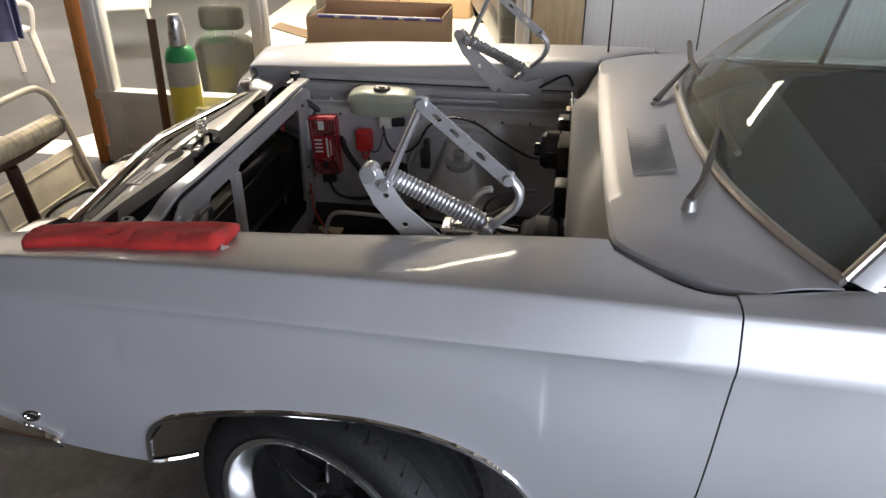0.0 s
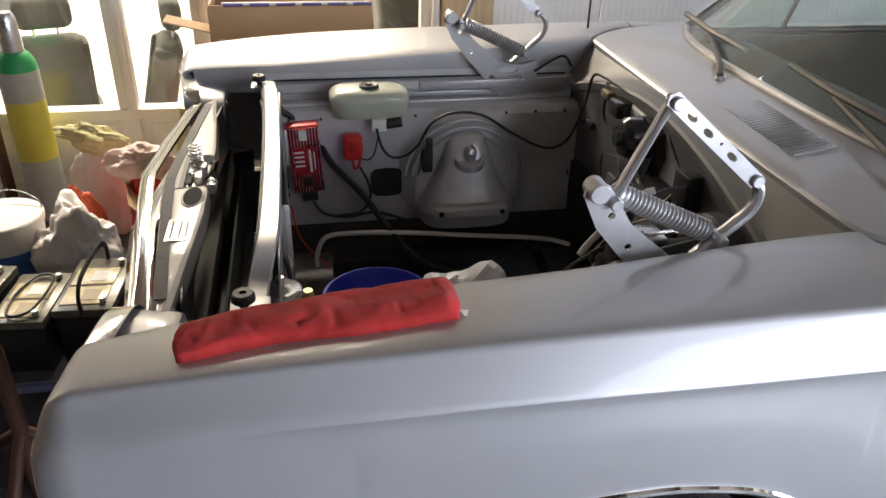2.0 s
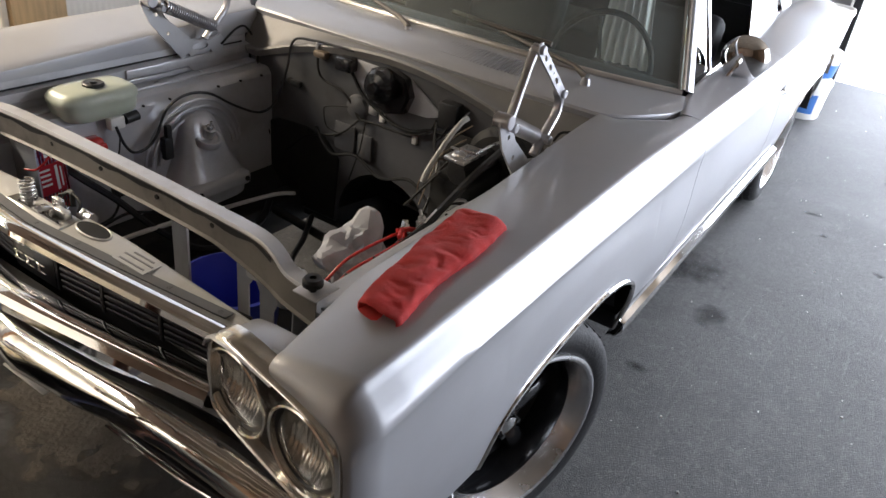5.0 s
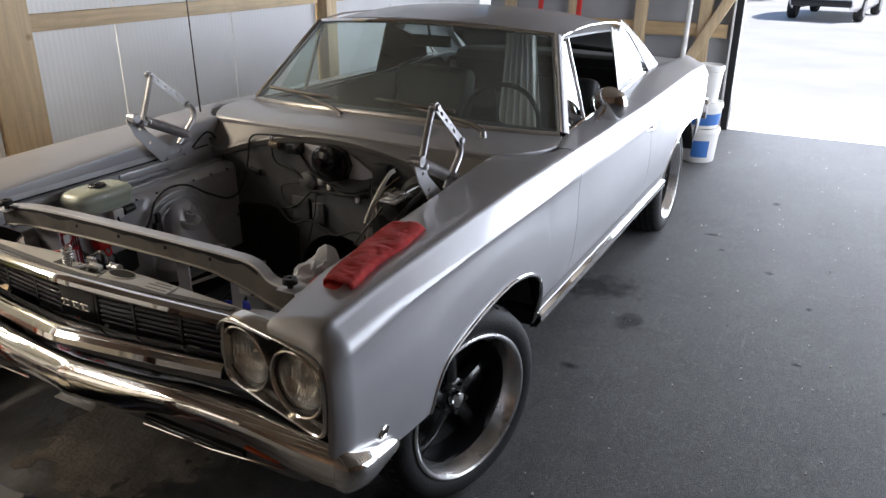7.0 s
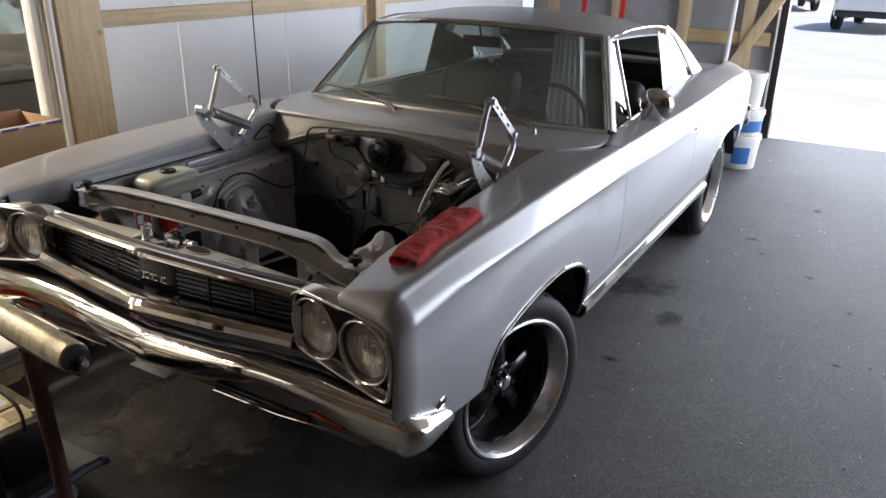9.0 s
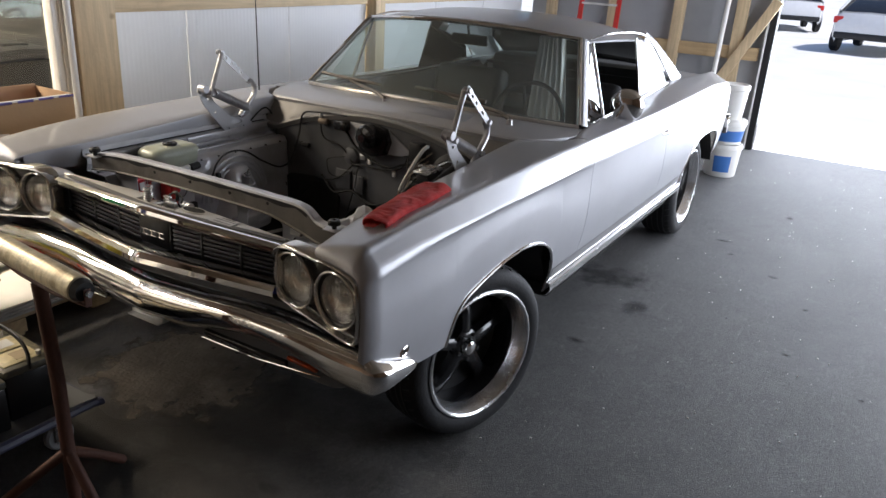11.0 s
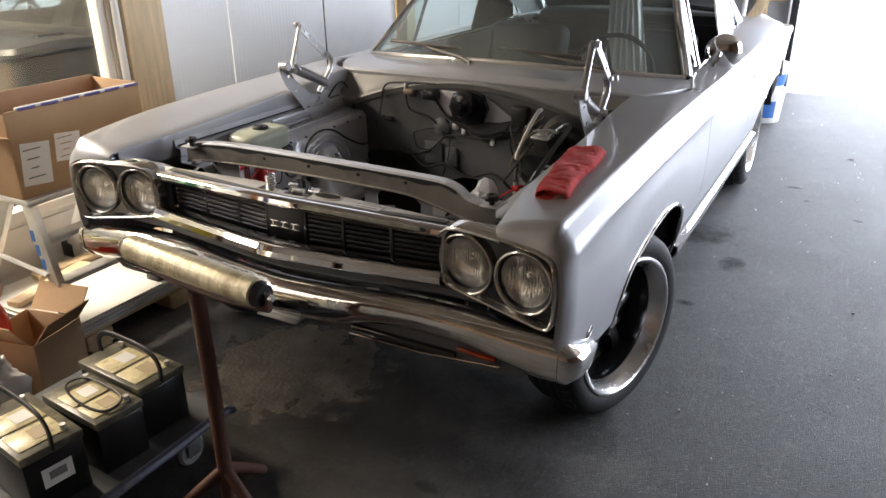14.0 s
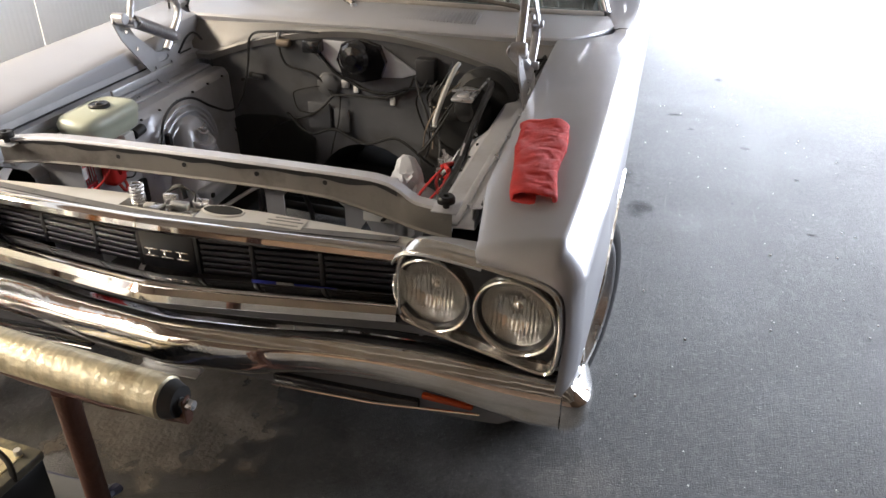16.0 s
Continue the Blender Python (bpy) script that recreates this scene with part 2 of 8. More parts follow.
RUBBER = material("tyre_rubber", (0.009, 0.009, 0.01), 0.7, vary=0.25, scale=14, bump=0.15, bump_scale=90, dirt=(0.02, 0.019, 0.017), dirt_amount=0.5, dirt_scale=8)
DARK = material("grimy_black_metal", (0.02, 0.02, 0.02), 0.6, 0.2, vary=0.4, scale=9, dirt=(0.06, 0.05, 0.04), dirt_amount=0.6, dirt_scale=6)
CLOTH = material("red_cloth", (0.56, 0.036, 0.032), 0.95, vary=0.14, scale=30, bump=0.18, bump_scale=340, sheen=0.1, dirt=(0.45, 0.022, 0.02), dirt_amount=0.6, dirt_scale=11)
RED = material("red_anodised", (0.42, 0.02, 0.03), 0.34, 0.35, vary=0.1, scale=10)
REDPLASTIC = material("red_plastic", (0.55, 0.03, 0.025), 0.35, vary=0.1, scale=10)
WHITEPRINT = material("white_print", (0.75, 0.74, 0.72), 0.5, vary=0.04)
GREYPRINT = material("grey_print", (0.2, 0.2, 0.2), 0.6, vary=0.1)
TANK = material("milky_plastic", (0.5, 0.53, 0.42), 0.34, vary=0.1, scale=6, dirt=(0.5, 0.5, 0.38), dirt_amount=0.5, dirt_scale=9, transmission=0.15)
PEWTER = material("bright_pewter", (0.8, 0.78, 0.74), 0.17, 0.95, vary=0.04, scale=5, dirt=(0.35, 0.31, 0.26), dirt_amount=0.35, dirt_scale=7)
LENS = glass("lamp_glass", (0.9, 0.9, 0.88))
SCREEN = glass("windshield_glass", (0.76, 0.86, 0.82))
TINTED = glass("dark_tinted_glass", (0.42, 0.5, 0.47))
# pale film mixed in to brighten the windshield as reflections would
HAZESCREEN = glass("hazed_windshield_glass", (0.72, 0.85, 0.8), haze=0.24)
PANE = glass("clear_pane", (0.93, 0.95, 0.93))
def lamp_bowl():
    """Silvered bowl seen through a fluted lens: upright ribs and small facets."""
    mat = material("lamp_reflector", (0.84, 0.82, 0.78), 0.16, 0.9, vary=0.12, scale=30)
    nt = mat.node_tree
    tc = [n for n in nt.nodes if n.type == "TEX_COORD"][0]
    w = nt.nodes.new("ShaderNodeTexWave")
    w.bands_direction = "Y"
    w.inputs["Scale"].default_value, w.inputs["Distortion"].default_value = 34.0, 1.2
    w.inputs["Detail Scale"].default_value = 2.0
    nt.links.new(tc.outputs["Object"], w.inputs[0])
    bp = nt.nodes.new("ShaderNodeBump")
    bp.inputs["Strength"].default_value, bp.inputs["Distance"].default_value = 0.3, 0.004
    nt.links.new(w.outputs["Fac"], bp.inputs["Height"])
    nt.links.new(bp.outputs[0], nt.nodes["Principled BSDF"].inputs["Normal"])
    return mat


REFLECTOR = lamp_bowl()
AMBER = material("amber_lens", (0.24, 0.034, 0.008), 0.2, vary=0.1)
GRILLE = material("grille_black", (0.012, 0.012, 0.014), 0.4, vary=0.3, scale=10)
SLAT = material("grille_slat_black", (0.016, 0.016, 0.019), 0.4, 0.2, vary=0.3, scale=10)
VINYL = material("black_vinyl", (0.024, 0.024, 0.025), 0.5, vary=0.2, scale=20, bump=0.1, bump_scale=120)
FLOOR = floor_material()
def translucent_panel():
    """White twin-wall sheet that lets some daylight through."""
    mat = material("white_cladding", (0.84, 0.85, 0.88), 0.42, vary=0.03, scale=3, dirt=(0.62, 0.62, 0.6), dirt_amount=0.3, dirt_scale=2)
    nt = mat.node_tree
    tl = nt.nodes.new("ShaderNodeBsdfTranslucent")
    tl.inputs[0].default_value = (0.78, 0.83, 0.9, 1)
    mx = nt.nodes.new("ShaderNodeMixShader")
    mx.inputs[0].default_value = 0.3
    nt.links.new(nt.nodes["Principled BSDF"].outputs[0], mx.inputs[1])
    nt.links.new(tl.outputs[0], mx.inputs[2])
    nt.links.new(mx.outputs[0], nt.nodes["Material Output"].inputs[0])
    return mat


POLY = translucent_panel()
TIMBER_X = wood_material("sawn_timber_x", (0.64, 0.5, 0.32), 1.0, 0)
TIMBER_Y = wood_material("sawn_timber_y", (0.5, 0.36, 0.2), 1.0, 1)
TIMBER_Z = wood_material("sawn_timber_z", (0.62, 0.48, 0.3), 1.0, 2)
ORANGEWOOD = wood_material("orange_stained_timber", (0.5, 0.2, 0.05), 1.0, 2)
WHITEFRAME = material("white_frame", (0.78, 0.77, 0.74), 0.35, vary=0.04, scale=4, dirt=(0.5, 0.47, 0.42), dirt_amount=0.3, dirt_scale=4)
HALLFLOOR = material("hall_floor", (0.7, 0.66, 0.58), 0.3, vary=0.08, scale=1.5, dirt=(0.4, 0.37, 0.32), dirt_amount=0.4, dirt_scale=1.2)
DARKFLOOR = material("dark_floor", (0.07, 0.07, 0.072), 0.4, vary=0.15, scale=2, dirt=(0.16, 0.15, 0.14), dirt_amount=0.5, dirt_scale=1.5)
CARD = material("brown_cardboard", (0.42, 0.28, 0.16), 0.8, vary=0.08, scale=6, bump=0.06, bump_scale=60, dirt=(0.33, 0.21, 0.12), dirt_amount=0.4, dirt_scale=5)
RUST = material("rusty_paint", (0.08, 0.032, 0.02), 0.6, 0.1, vary=0.25, scale=9, bump=0.15, bump_scale=60, dirt=(0.035, 0.018, 0.012), dirt_amount=0.8, dirt_scale=9)
ROLLER = material("worn_roller_steel", (0.5, 0.45, 0.32), 0.36, 0.55, vary=0.25, scale=16, spread=(1, 5, 1), bump=0.12, bump_scale=90, dirt=(0.2, 0.15, 0.08), dirt_amount=0.9, dirt_scale=13)
ALUM = material("ladder_aluminium", (0.68, 0.68, 0.67), 0.42, 0.6, vary=0.06, scale=12, dirt=(0.4, 0.38, 0.34), dirt_amount=0.4, dirt_scale=8)
WHITEPLASTIC = material("white_plastic", (0.74, 0.73, 0.7), 0.4, vary=0.05, scale=5, dirt=(0.5, 0.47, 0.42), dirt_amount=0.3, dirt_scale=6)
BLUE = material("blue_plastic", (0.035, 0.05, 0.36), 0.4, vary=0.1, scale=6)
BLUEPRINT = material("blue_print", (0.05, 0.16, 0.45), 0.5, vary=0.08)
PURPLE = material("purple_print", (0.16, 0.13, 0.42), 0.55, vary=0.25, scale=14)
CREAM = material("cream_enamel", (0.6, 0.55, 0.44), 0.45, vary=0.08, scale=6, dirt=(0.38, 0.3, 0.2), dirt_amount=0.5, dirt_scale=7)
GREY_RUBBER = material("grey_rubber_mat", (0.075, 0.08, 0.09), 0.6, vary=0.2, scale=9, dirt=(0.16, 0.155, 0.145), dirt_amount=0.6, dirt_scale=5)
BAG = material("thin_white_bag", (0.86, 0.82, 0.8), 0.4, vary=0.1, scale=8)
GREYBAG = material("grey_cloth_bag", (0.46, 0.475, 0.51), 0.45, vary=0.15, scale=10)
SEATGREY = material("grey_seat_cloth", (0.07, 0.068, 0.062), 0.85, vary=0.2, scale=14, bump=0.15, bump_scale=120)
GREEN = material("green_enamel", (0.03, 0.3, 0.1), 0.4, vary=0.08)
YELLOW = material("yellow_enamel", (0.55, 0.5, 0.06), 0.45, vary=0.1, dirt=(0.4, 0.36, 0.1), dirt_amount=0.5, dirt_scale=6)
CYLGREY = material("grey_enamel", (0.34, 0.35, 0.34), 0.5, vary=0.1)
OUTSIDE = material("bright_paving", (0.84, 0.83, 0.81), 0.8, vary=0.08, scale=0.8, bump=0.05, bump_scale=20)
SHEDWALL = material("grey_boarding", (0.33, 0.34, 0.36), 0.6, vary=0.1, scale=3)
CEILING = material("ceiling_boards", (0.24, 0.2, 0.155), 0.7, vary=0.15, scale=3)
BROWNWALL = material("brown_boarding", (0.16, 0.1, 0.06), 0.7, vary=0.3, scale=2, spread=(1, 8, 0.4))
DULLPIPE = material("dull_pipe", (0.2, 0.16, 0.12), 0.5, 0.5, vary=0.2)
PALEHOSE = material("pale_hose", (0.45, 0.45, 0.43), 0.5, vary=0.12)
DARKCAR = material("dark_dusty_paint", (0.03, 0.03, 0.032), 0.35, vary=0.2, scale=4, coat=0.4, dirt=(0.09, 0.085, 0.08), dirt_amount=0.5, dirt_scale=3)
LOOM = material("black_loom_tape", (0.006, 0.006, 0.006), 0.75, vary=0.2, scale=30)
BRASS = material("tarnished_brass", (0.42, 0.36, 0.18), 0.4, 0.8, vary=0.2, scale=20)
DENIM = material("blue_work_cloth", (0.09, 0.1, 0.22), 0.9, vary=0.25, scale=10, bump=0.2, bump_scale=60)


def stain_shade_material(name, colour, rough, strength, grain=9.0, rim=(1.65, 0.95), **more):
    """A floor stain or painted shade: thick in the middle, ragged and thin towards its rim."""
    mat = material(name, colour, rough, vary=0.35, scale=8, **more)
    nt = mat.node_tree
    tc = [n for n in nt.nodes if n.type == "TEX_COORD"][0]
    off = nt.nodes.new("ShaderNodeVectorMath")
    off.operation = "SUBTRACT"
    off.inputs[1].default_value = (0.5, 0.5, 0.0)
    nt.links.new(tc.outputs["Generated"], off.inputs[0])
    flat = nt.nodes.new("ShaderNodeVectorMath")
    flat.operation = "MULTIPLY"
    flat.inputs[1].default_value = (2, 2, 0)
    nt.links.new(off.outputs[0], flat.inputs[0])
    ln = nt.nodes.new("ShaderNodeVectorMath")
    ln.operation = "LENGTH"
    nt.links.new(flat.outputs[0], ln.inputs[0])
    nz = nt.nodes.new("ShaderNodeTexNoise")
    nz.inputs["Scale"].default_value, nz.inputs["Detail"].default_value = grain, 7
    nt.links.new(tc.outputs["Object"], nz.inputs[0])
    sm = nt.nodes.new("ShaderNodeMath")
    sm.operation = "MULTIPLY_ADD"
    sm.inputs[1].default_value = 1.6
    nt.links.new(nz.outputs["Fac"], sm.inputs[0])
    nt.links.new(ln.outputs["Value"], sm.inputs[2])
    mr = nt.nodes.new("ShaderNodeMapRange")
    mr.inputs[1].default_value, mr.inputs[2].default_value = rim
    mr.inputs[3].default_value, mr.inputs[4].default_value = 0.0, strength
    nt.links.new(sm.outputs[0], mr.inputs[0])
    nt.links.new(mr.outputs[0], nt.nodes["Principled BSDF"].inputs["Alpha"])
    return mat


OIL = stain_shade_material("dark_stain", (0.035, 0.034, 0.034), 0.75, 0.75)
# the car's shade on the floor, painted as a dark blotch
NOSESHADE = stain_shade_material("nose_floor_shade", (0.04, 0.037, 0.033), 0.8, 0.65, 3.0)
SPILL = stain_shade_material("dried_absorbent", (0.118, 0.1, 0.078), 0.95, 0.92, 9.0, (1.72, 1.5), dirt=(0.035, 0.026, 0.018), dirt_amount=0.95, dirt_scale=3.2, bump=0.6, bump_scale=60)

# ---- building blocks ----


def finish(name, bm, mat, smooth=32):
    me = bpy.data.meshes.new(name)
    bmesh.ops.recalc_face_normals(bm, faces=bm.faces)
    bm.edges.index_update()
    rims = [e.index for e in bm.edges if e.is_boundary]
    bm.to_mesh(me)
    bm.free()
    me.materials.append(mat)
    if smooth:
        me.shade_smooth()
        me.set_sharp_from_angle(angle=radians(smooth))
        for i in rims:
            me.edges[i].use_edge_sharp = True
    return new(name, me)


def part(name, bm, mat, parent, label="", smooth=32, thick=0.0, side=0.0):
    """One mesh object under a thing or a part. thick: sheet metal of that thickness."""
    ob = finish(name, bm, mat, smooth)
    ob.parent = parent
    if label:
        ob["label"] = label
    if thick:
        md = ob.modifiers.new("thickness", "SOLIDIFY")
        md.thickness, md.offset = thick, side
    return ob


def single(name, bm, mat, label, category, group="", kind="", m=None, smooth=32, thick=0.0):
    ob = finish(name, bm, mat, smooth)
    if m is not None:
        ob.matrix_world = m
    if thick:
        md = ob.modifiers.new("thickness", "SOLIDIFY")
        md.thickness, md.offset = thick, 0.0
    return tagged(ob, label, category, group, kind)


def thing(name, label, category, m=None, group="", kind=""):
    ob = new(name)
    ob.empty_display_size = 0.1
    if m is not None:
        ob.matrix_world = m
    return tagged(ob, label, category, group, kind)


def box(bm, c, s, m=None, bevel=0.0, segments=2):
    mat = Matrix.Translation(c) @ Matrix.Diagonal((*s, 1))
    if m is not None:
        mat = m @ mat
    vs = bmesh.ops.create_cube(bm, size=1.0, matrix=mat)["verts"]
    if bevel:
        es = {e for v in vs for e in v.link_edges}
        bmesh.ops.bevel(bm, geom=list(es), offset=bevel, segments=segments, affect="EDGES", profile=0.5)


def frame_of(d):
    d = Vector(d).normalized()
    up = Vector((0, 0, 1)) if abs(d.z) < 0.95 else Vector((1, 0, 0))
    a = d.cross(up).normalized()
    return a, a.cross(d).normalized(), d


def ring(bm, c, a, b, r, n):
    return [bm.verts.new(Vector(c) + r * (math.cos(2 * math.pi * i / n) * a + math.sin(2 * math.pi * i / n) * b)) for i in range(n)]


def bridge(bm, r0, r1):
    n = len(r0)
    for i in range(n):
        bm.faces.new((r0[i], r0[(i + 1) % n], r1[(i + 1) % n], r1[i]))


def cyl(bm, p0, p1, r0, r1=None, n=16, caps=True, bevel=0.0):
    p0, p1 = Vector(p0), Vector(p1)
    a, b, d = frame_of(p1 - p0)
    r1 = r0 if r1 is None else r1
    rings = []
    if bevel:
        rings = [ring(bm, p0, a, b, r0 - bevel, n), ring(bm, p0 + d * bevel, a, b, r0, n), ring(bm, p1 - d * bevel, a, b, r1, n), ring(bm, p1, a, b, r1 - bevel, n)]
    else:
        rings = [ring(bm, p0, a, b, r0, n), ring(bm, p1, a, b, r1, n)]
    for q, r in zip(rings, rings[1:]):
        bridge(bm, q, r)
    if caps:
        bm.faces.new(rings[0][::-1])
        bm.faces.new(rings[-1])


def spline(pts, n=8, closed=False):
    """Points of a smooth curve through the given points."""
    p = [Vector(q) for q in pts]
    out = []
    k = len(p)
    for i in range(k if closed else k - 1):
        p0, p1, p2, p3 = (p[(i - 1) % k], p[i], p[(i + 1) % k], p[(i + 2) % k]) if closed else (p[max(i - 1, 0)], p[i], p[i + 1], p[min(i + 2, k - 1)])
        for j in range(n):
            t = j / n
            out.append(0.5 * (2 * p1 + (p2 - p0) * t + (2 * p0 - 5 * p1 + 4 * p2 - p3) * t * t + (3 * p1 - p0 - 3 * p2 + p3) * t ** 3))
    if not closed:
        out.append(p[-1].copy())
    return out


def tube(bm, pts, r, n=8, closed=False, flat=1.0):
    """A round (or flattened) bar along a line of points."""
    pts = [Vector(p) for p in pts]
    k = len(pts)
    rings, a = [], None
    for i, p in enumerate(pts):
        d = (pts[(i + 1) % k] - pts[i - 1]) if closed else (pts[min(i + 1, k - 1)] - pts[max(i - 1, 0)])
        d.normalize()
        if a is None:
            a, b, d = frame_of(d)
        else:
            a = (a - d * a.dot(d)).normalized()
            b = a.cross(d)
        rad = r[i] if isinstance(r, (list, tuple)) else r
        rings.append([bm.verts.new(p + rad * (math.cos(2 * math.pi * j / n) * a + flat * math.sin(2 * math.pi * j / n) * b)) for j in range(n)])
    for q, w in zip(rings, rings[1:]):
        bridge(bm, q, w)
    if closed:
        bridge(bm, rings[-1], rings[0])
    else:
        bm.faces.new(rings[0][::-1])
        bm.faces.new(rings[-1])


def lathe(bm, profile, n=32, m=None, closed=False):
    """Turn a profile of (radius, height) about z, then place it by m."""
    m = m or Matrix.Identity(4)
    rings = []
    for r, z in profile:
        if r < 1e-5:
            rings.append([bm.verts.new(m @ Vector((0, 0, z)))])
        else:
            rings.append([bm.verts.new(m @ Vector((r * math.cos(2 * math.pi * i / n), r * math.sin(2 * math.pi * i / n), z))) for i in range(n)])
    pairs = list(zip(rings, rings[1:]))
    if closed:
        pairs.append((rings[-1], rings[0]))
    for q, w in pairs:
        if len(q) == 1 and len(w) == 1:
            continue
        for i in range(n):
            j = (i + 1) % n
            if len(q) == 1:
                bm.faces.new((q[0], w[j], w[i]))
            elif len(w) == 1:
                bm.faces.new((q[i], q[j], w[0]))
            else:
                bm.faces.new((q[i], q[j], w[j], w[i]))


def sheet(bm, rows, closed=False):
    """A grid of faces over rows of points."""
    vs = [[bm.verts.new(p) for p in row] for row in rows]
    for a, b in zip(vs, vs[1:]):
        n = len(a)
        for i in range(n if closed else n - 1):
            j = (i + 1) % n
            bm.faces.new((a[i], a[j], b[j], b[i]))
    return vs


def prism(bm, outline, depth, m=None, bevel=0.0):
    """A plate: an outline in the local xy plane, drawn out along z by depth."""
    m = m or Matrix.Identity(4)
    lo = [bm.verts.new(m @ Vector((x, y, 0))) for x, y in outline]
    hi = [bm.verts.new(m @ Vector((x, y, depth))) for x, y in outline]
    bm.faces.new(lo[::-1])
    top = bm.faces.new(hi)
    bridge(bm, lo, hi)
    if bevel:
        bmesh.ops.bevel(bm, geom=list(top.edges), offset=bevel, segments=2, affect="EDGES")


def holed_plate(bm, outline, holes, depth, m=None):
    """A plate with openings, drawn out along z."""
    m = m or Matrix.Identity(4)
    tmp = bmesh.new()
    edges = []
    for loop in (outline, *holes):
        vs = [tmp.verts.new((x, y, 0)) for x, y in loop]
        edges += [tmp.edges.new((vs[i], vs[(i + 1) % len(vs)])) for i in range(len(vs))]
    bmesh.ops.triangle_fill(tmp, edges=edges, use_beauty=True)
    faces = list(tmp.faces)
    ext = bmesh.ops.extrude_face_region(tmp, geom=faces)["geom"]
    for v in ext:
        if isinstance(v, bmesh.types.BMVert):
            v.co.z += depth
    bmesh.ops.transform(tmp, matrix=m, verts=tmp.verts)
    me = bpy.data.meshes.new("scratch")
    tmp.to_mesh(me)
    tmp.free()
    bm.from_mesh(me)
    bpy.data.meshes.remove(me)


def oval(cx, cy, rx, ry, n=20, power=1.0):
    out = []
    for i in range(n):
        c, s = math.cos(2 * math.pi * i / n), math.sin(2 * math.pi * i / n)
        out.append((cx + rx * math.copysign(abs(c) ** power, c), cy + ry * math.copysign(abs(s) ** power, s)))
    return out


def curve_of(*pairs):
    """A smooth one-valued function through (x, value) pairs that never overshoots."""
    xs = np.array([p[0] for p in pairs], float)
    ys = np.array([p[1] for p in pairs], float)
    h, d = np.diff(xs), np.diff(ys) / np.diff(xs)
    g = np.zeros(len(xs))
    g[0], g[-1] = d[0], d[-1]
    for i in range(1, len(xs) - 1):
        if d[i - 1] * d[i] > 0:
            w1, w2 = 2 * h[i] + h[i - 1], h[i] + 2 * h[i - 1]
            g[i] = (w1 + w2) / (w1 / d[i - 1] + w2 / d[i])

    def f(x):
        x = min(max(x, xs[0]), xs[-1])
        i = min(int(np.searchsorted(xs, x, "right")) - 1, len(xs) - 2)
        t = (x - xs[i]) / h[i]
        return float((1 + 2 * t) * (1 - t) ** 2 * ys[i] + t * (1 - t) ** 2 * h[i] * g[i] + t * t * (3 - 2 * t) * ys[i + 1] + t * t * (t - 1) * h[i] * g[i + 1])

    return f


# ---- the workshop ----
bm = bmesh.new()
rng = random.Random(3)
nx, ny = 60, 40
sheet(bm, [[(-60 + 160 * (i / nx), -60 + 120 * (j / ny), -0.012) for j in range(ny + 1)] for i in range(nx + 1)])
single("ground", bm, OUTSIDE, "bright sunlit pale paving outside the workshop", "ground", kind="structure")
bm = bmesh.new()
box(bm, (0.55, -1.35, -0.05), (11.5, 6.6, 0.1))
single("floor", bm, FLOOR, "worn grey concrete workshop floor with oil spots and hairline cracks", "floor", kind="structure")
bm = bmesh.new()
box(bm, (-0.35, 6.0, -0.052), (11.9, 8.1, 0.1))
single("hall_floor", bm, HALLFLOOR, "pale polished floor of the hall behind the glazing", "floor", kind="structure")
bm = bmesh.new()
prism(bm, [(-6.2, 2.2), (-2.75, 2.2), (-2.45, 2.7), (-2.75, 4.6), (-3.2, 9.8), (-6.2, 9.8)], 0.004, Matrix.Translation((0, 0, -0.001)))
single("hall_floor_dark", bm, DARKFLOOR, "darker strip of the hall floor", "floor", kind="structure")

WALL = 1.93
# clad side wall with timber post, batten and white panels
wall_side = thing("wall_north", "white ribbed panel wall with timber posts and batten", "wall", kind="structure")
for k, (x0, x1) in enumerate(((0.52, 1.09), (1.09, 2.03), (2.03, 2.96), (3.12, 4.05), (4.05, 4.98), (4.98, 5.9))):
    bm = bmesh.new()
    n = int((x1 - x0) / 0.016)
    rows = []
    for z in (0.02, 3.05):
        row = []
        for i in range(n + 1):
            x = x0 + 0.004 + (x1 - x0 - 0.008) * i / n
            row.append((x, WALL + (0.0 if i % 2 else 0.0011), z))
        rows.append(row)
    sheet(bm, rows)
    part("panel", bm, POLY, wall_side, "white ribbed wall panel", smooth=0, thick=0.01)
bm = bmesh.new()
box(bm, (1.72, WALL - 0.03, 1.395), (2.4, 0.045, 0.085), bevel=0.004)
part("batten", bm, TIMBER_X, wall_side, "pale sawn timber batten")
bm = bmesh.new()
box(bm, (4.5, WALL - 0.03, 1.395), (2.75, 0.045, 0.085), bevel=0.004)
part("batten", bm, TIMBER_X, wall_side, "pale sawn timber batten")
for x, w in ((0.39, 0.25), (3.04, 0.13)):
    bm = bmesh.new()
    box(bm, (x, WALL - 0.02, 1.55), (w, 0.16, 3.1), bevel=0.006)
    part("timber_post", bm, TIMBER_Z, wall_side, "knotty sawn timber post")

# rear wall with timber framing beside the open door
wall_rear = thing("wall_east", "grey boarded rear wall with open timber framing", "wall", kind="structure")
bm = bmesh.new()
box(bm, (6.32, 0.62, 1.55), (0.06, 2.7, 3.1))
box(bm, (6.32, -2.75, 2.9), (0.06, 4.1, 0.4))
part("boarding", bm, SHEDWALL, wall_rear)
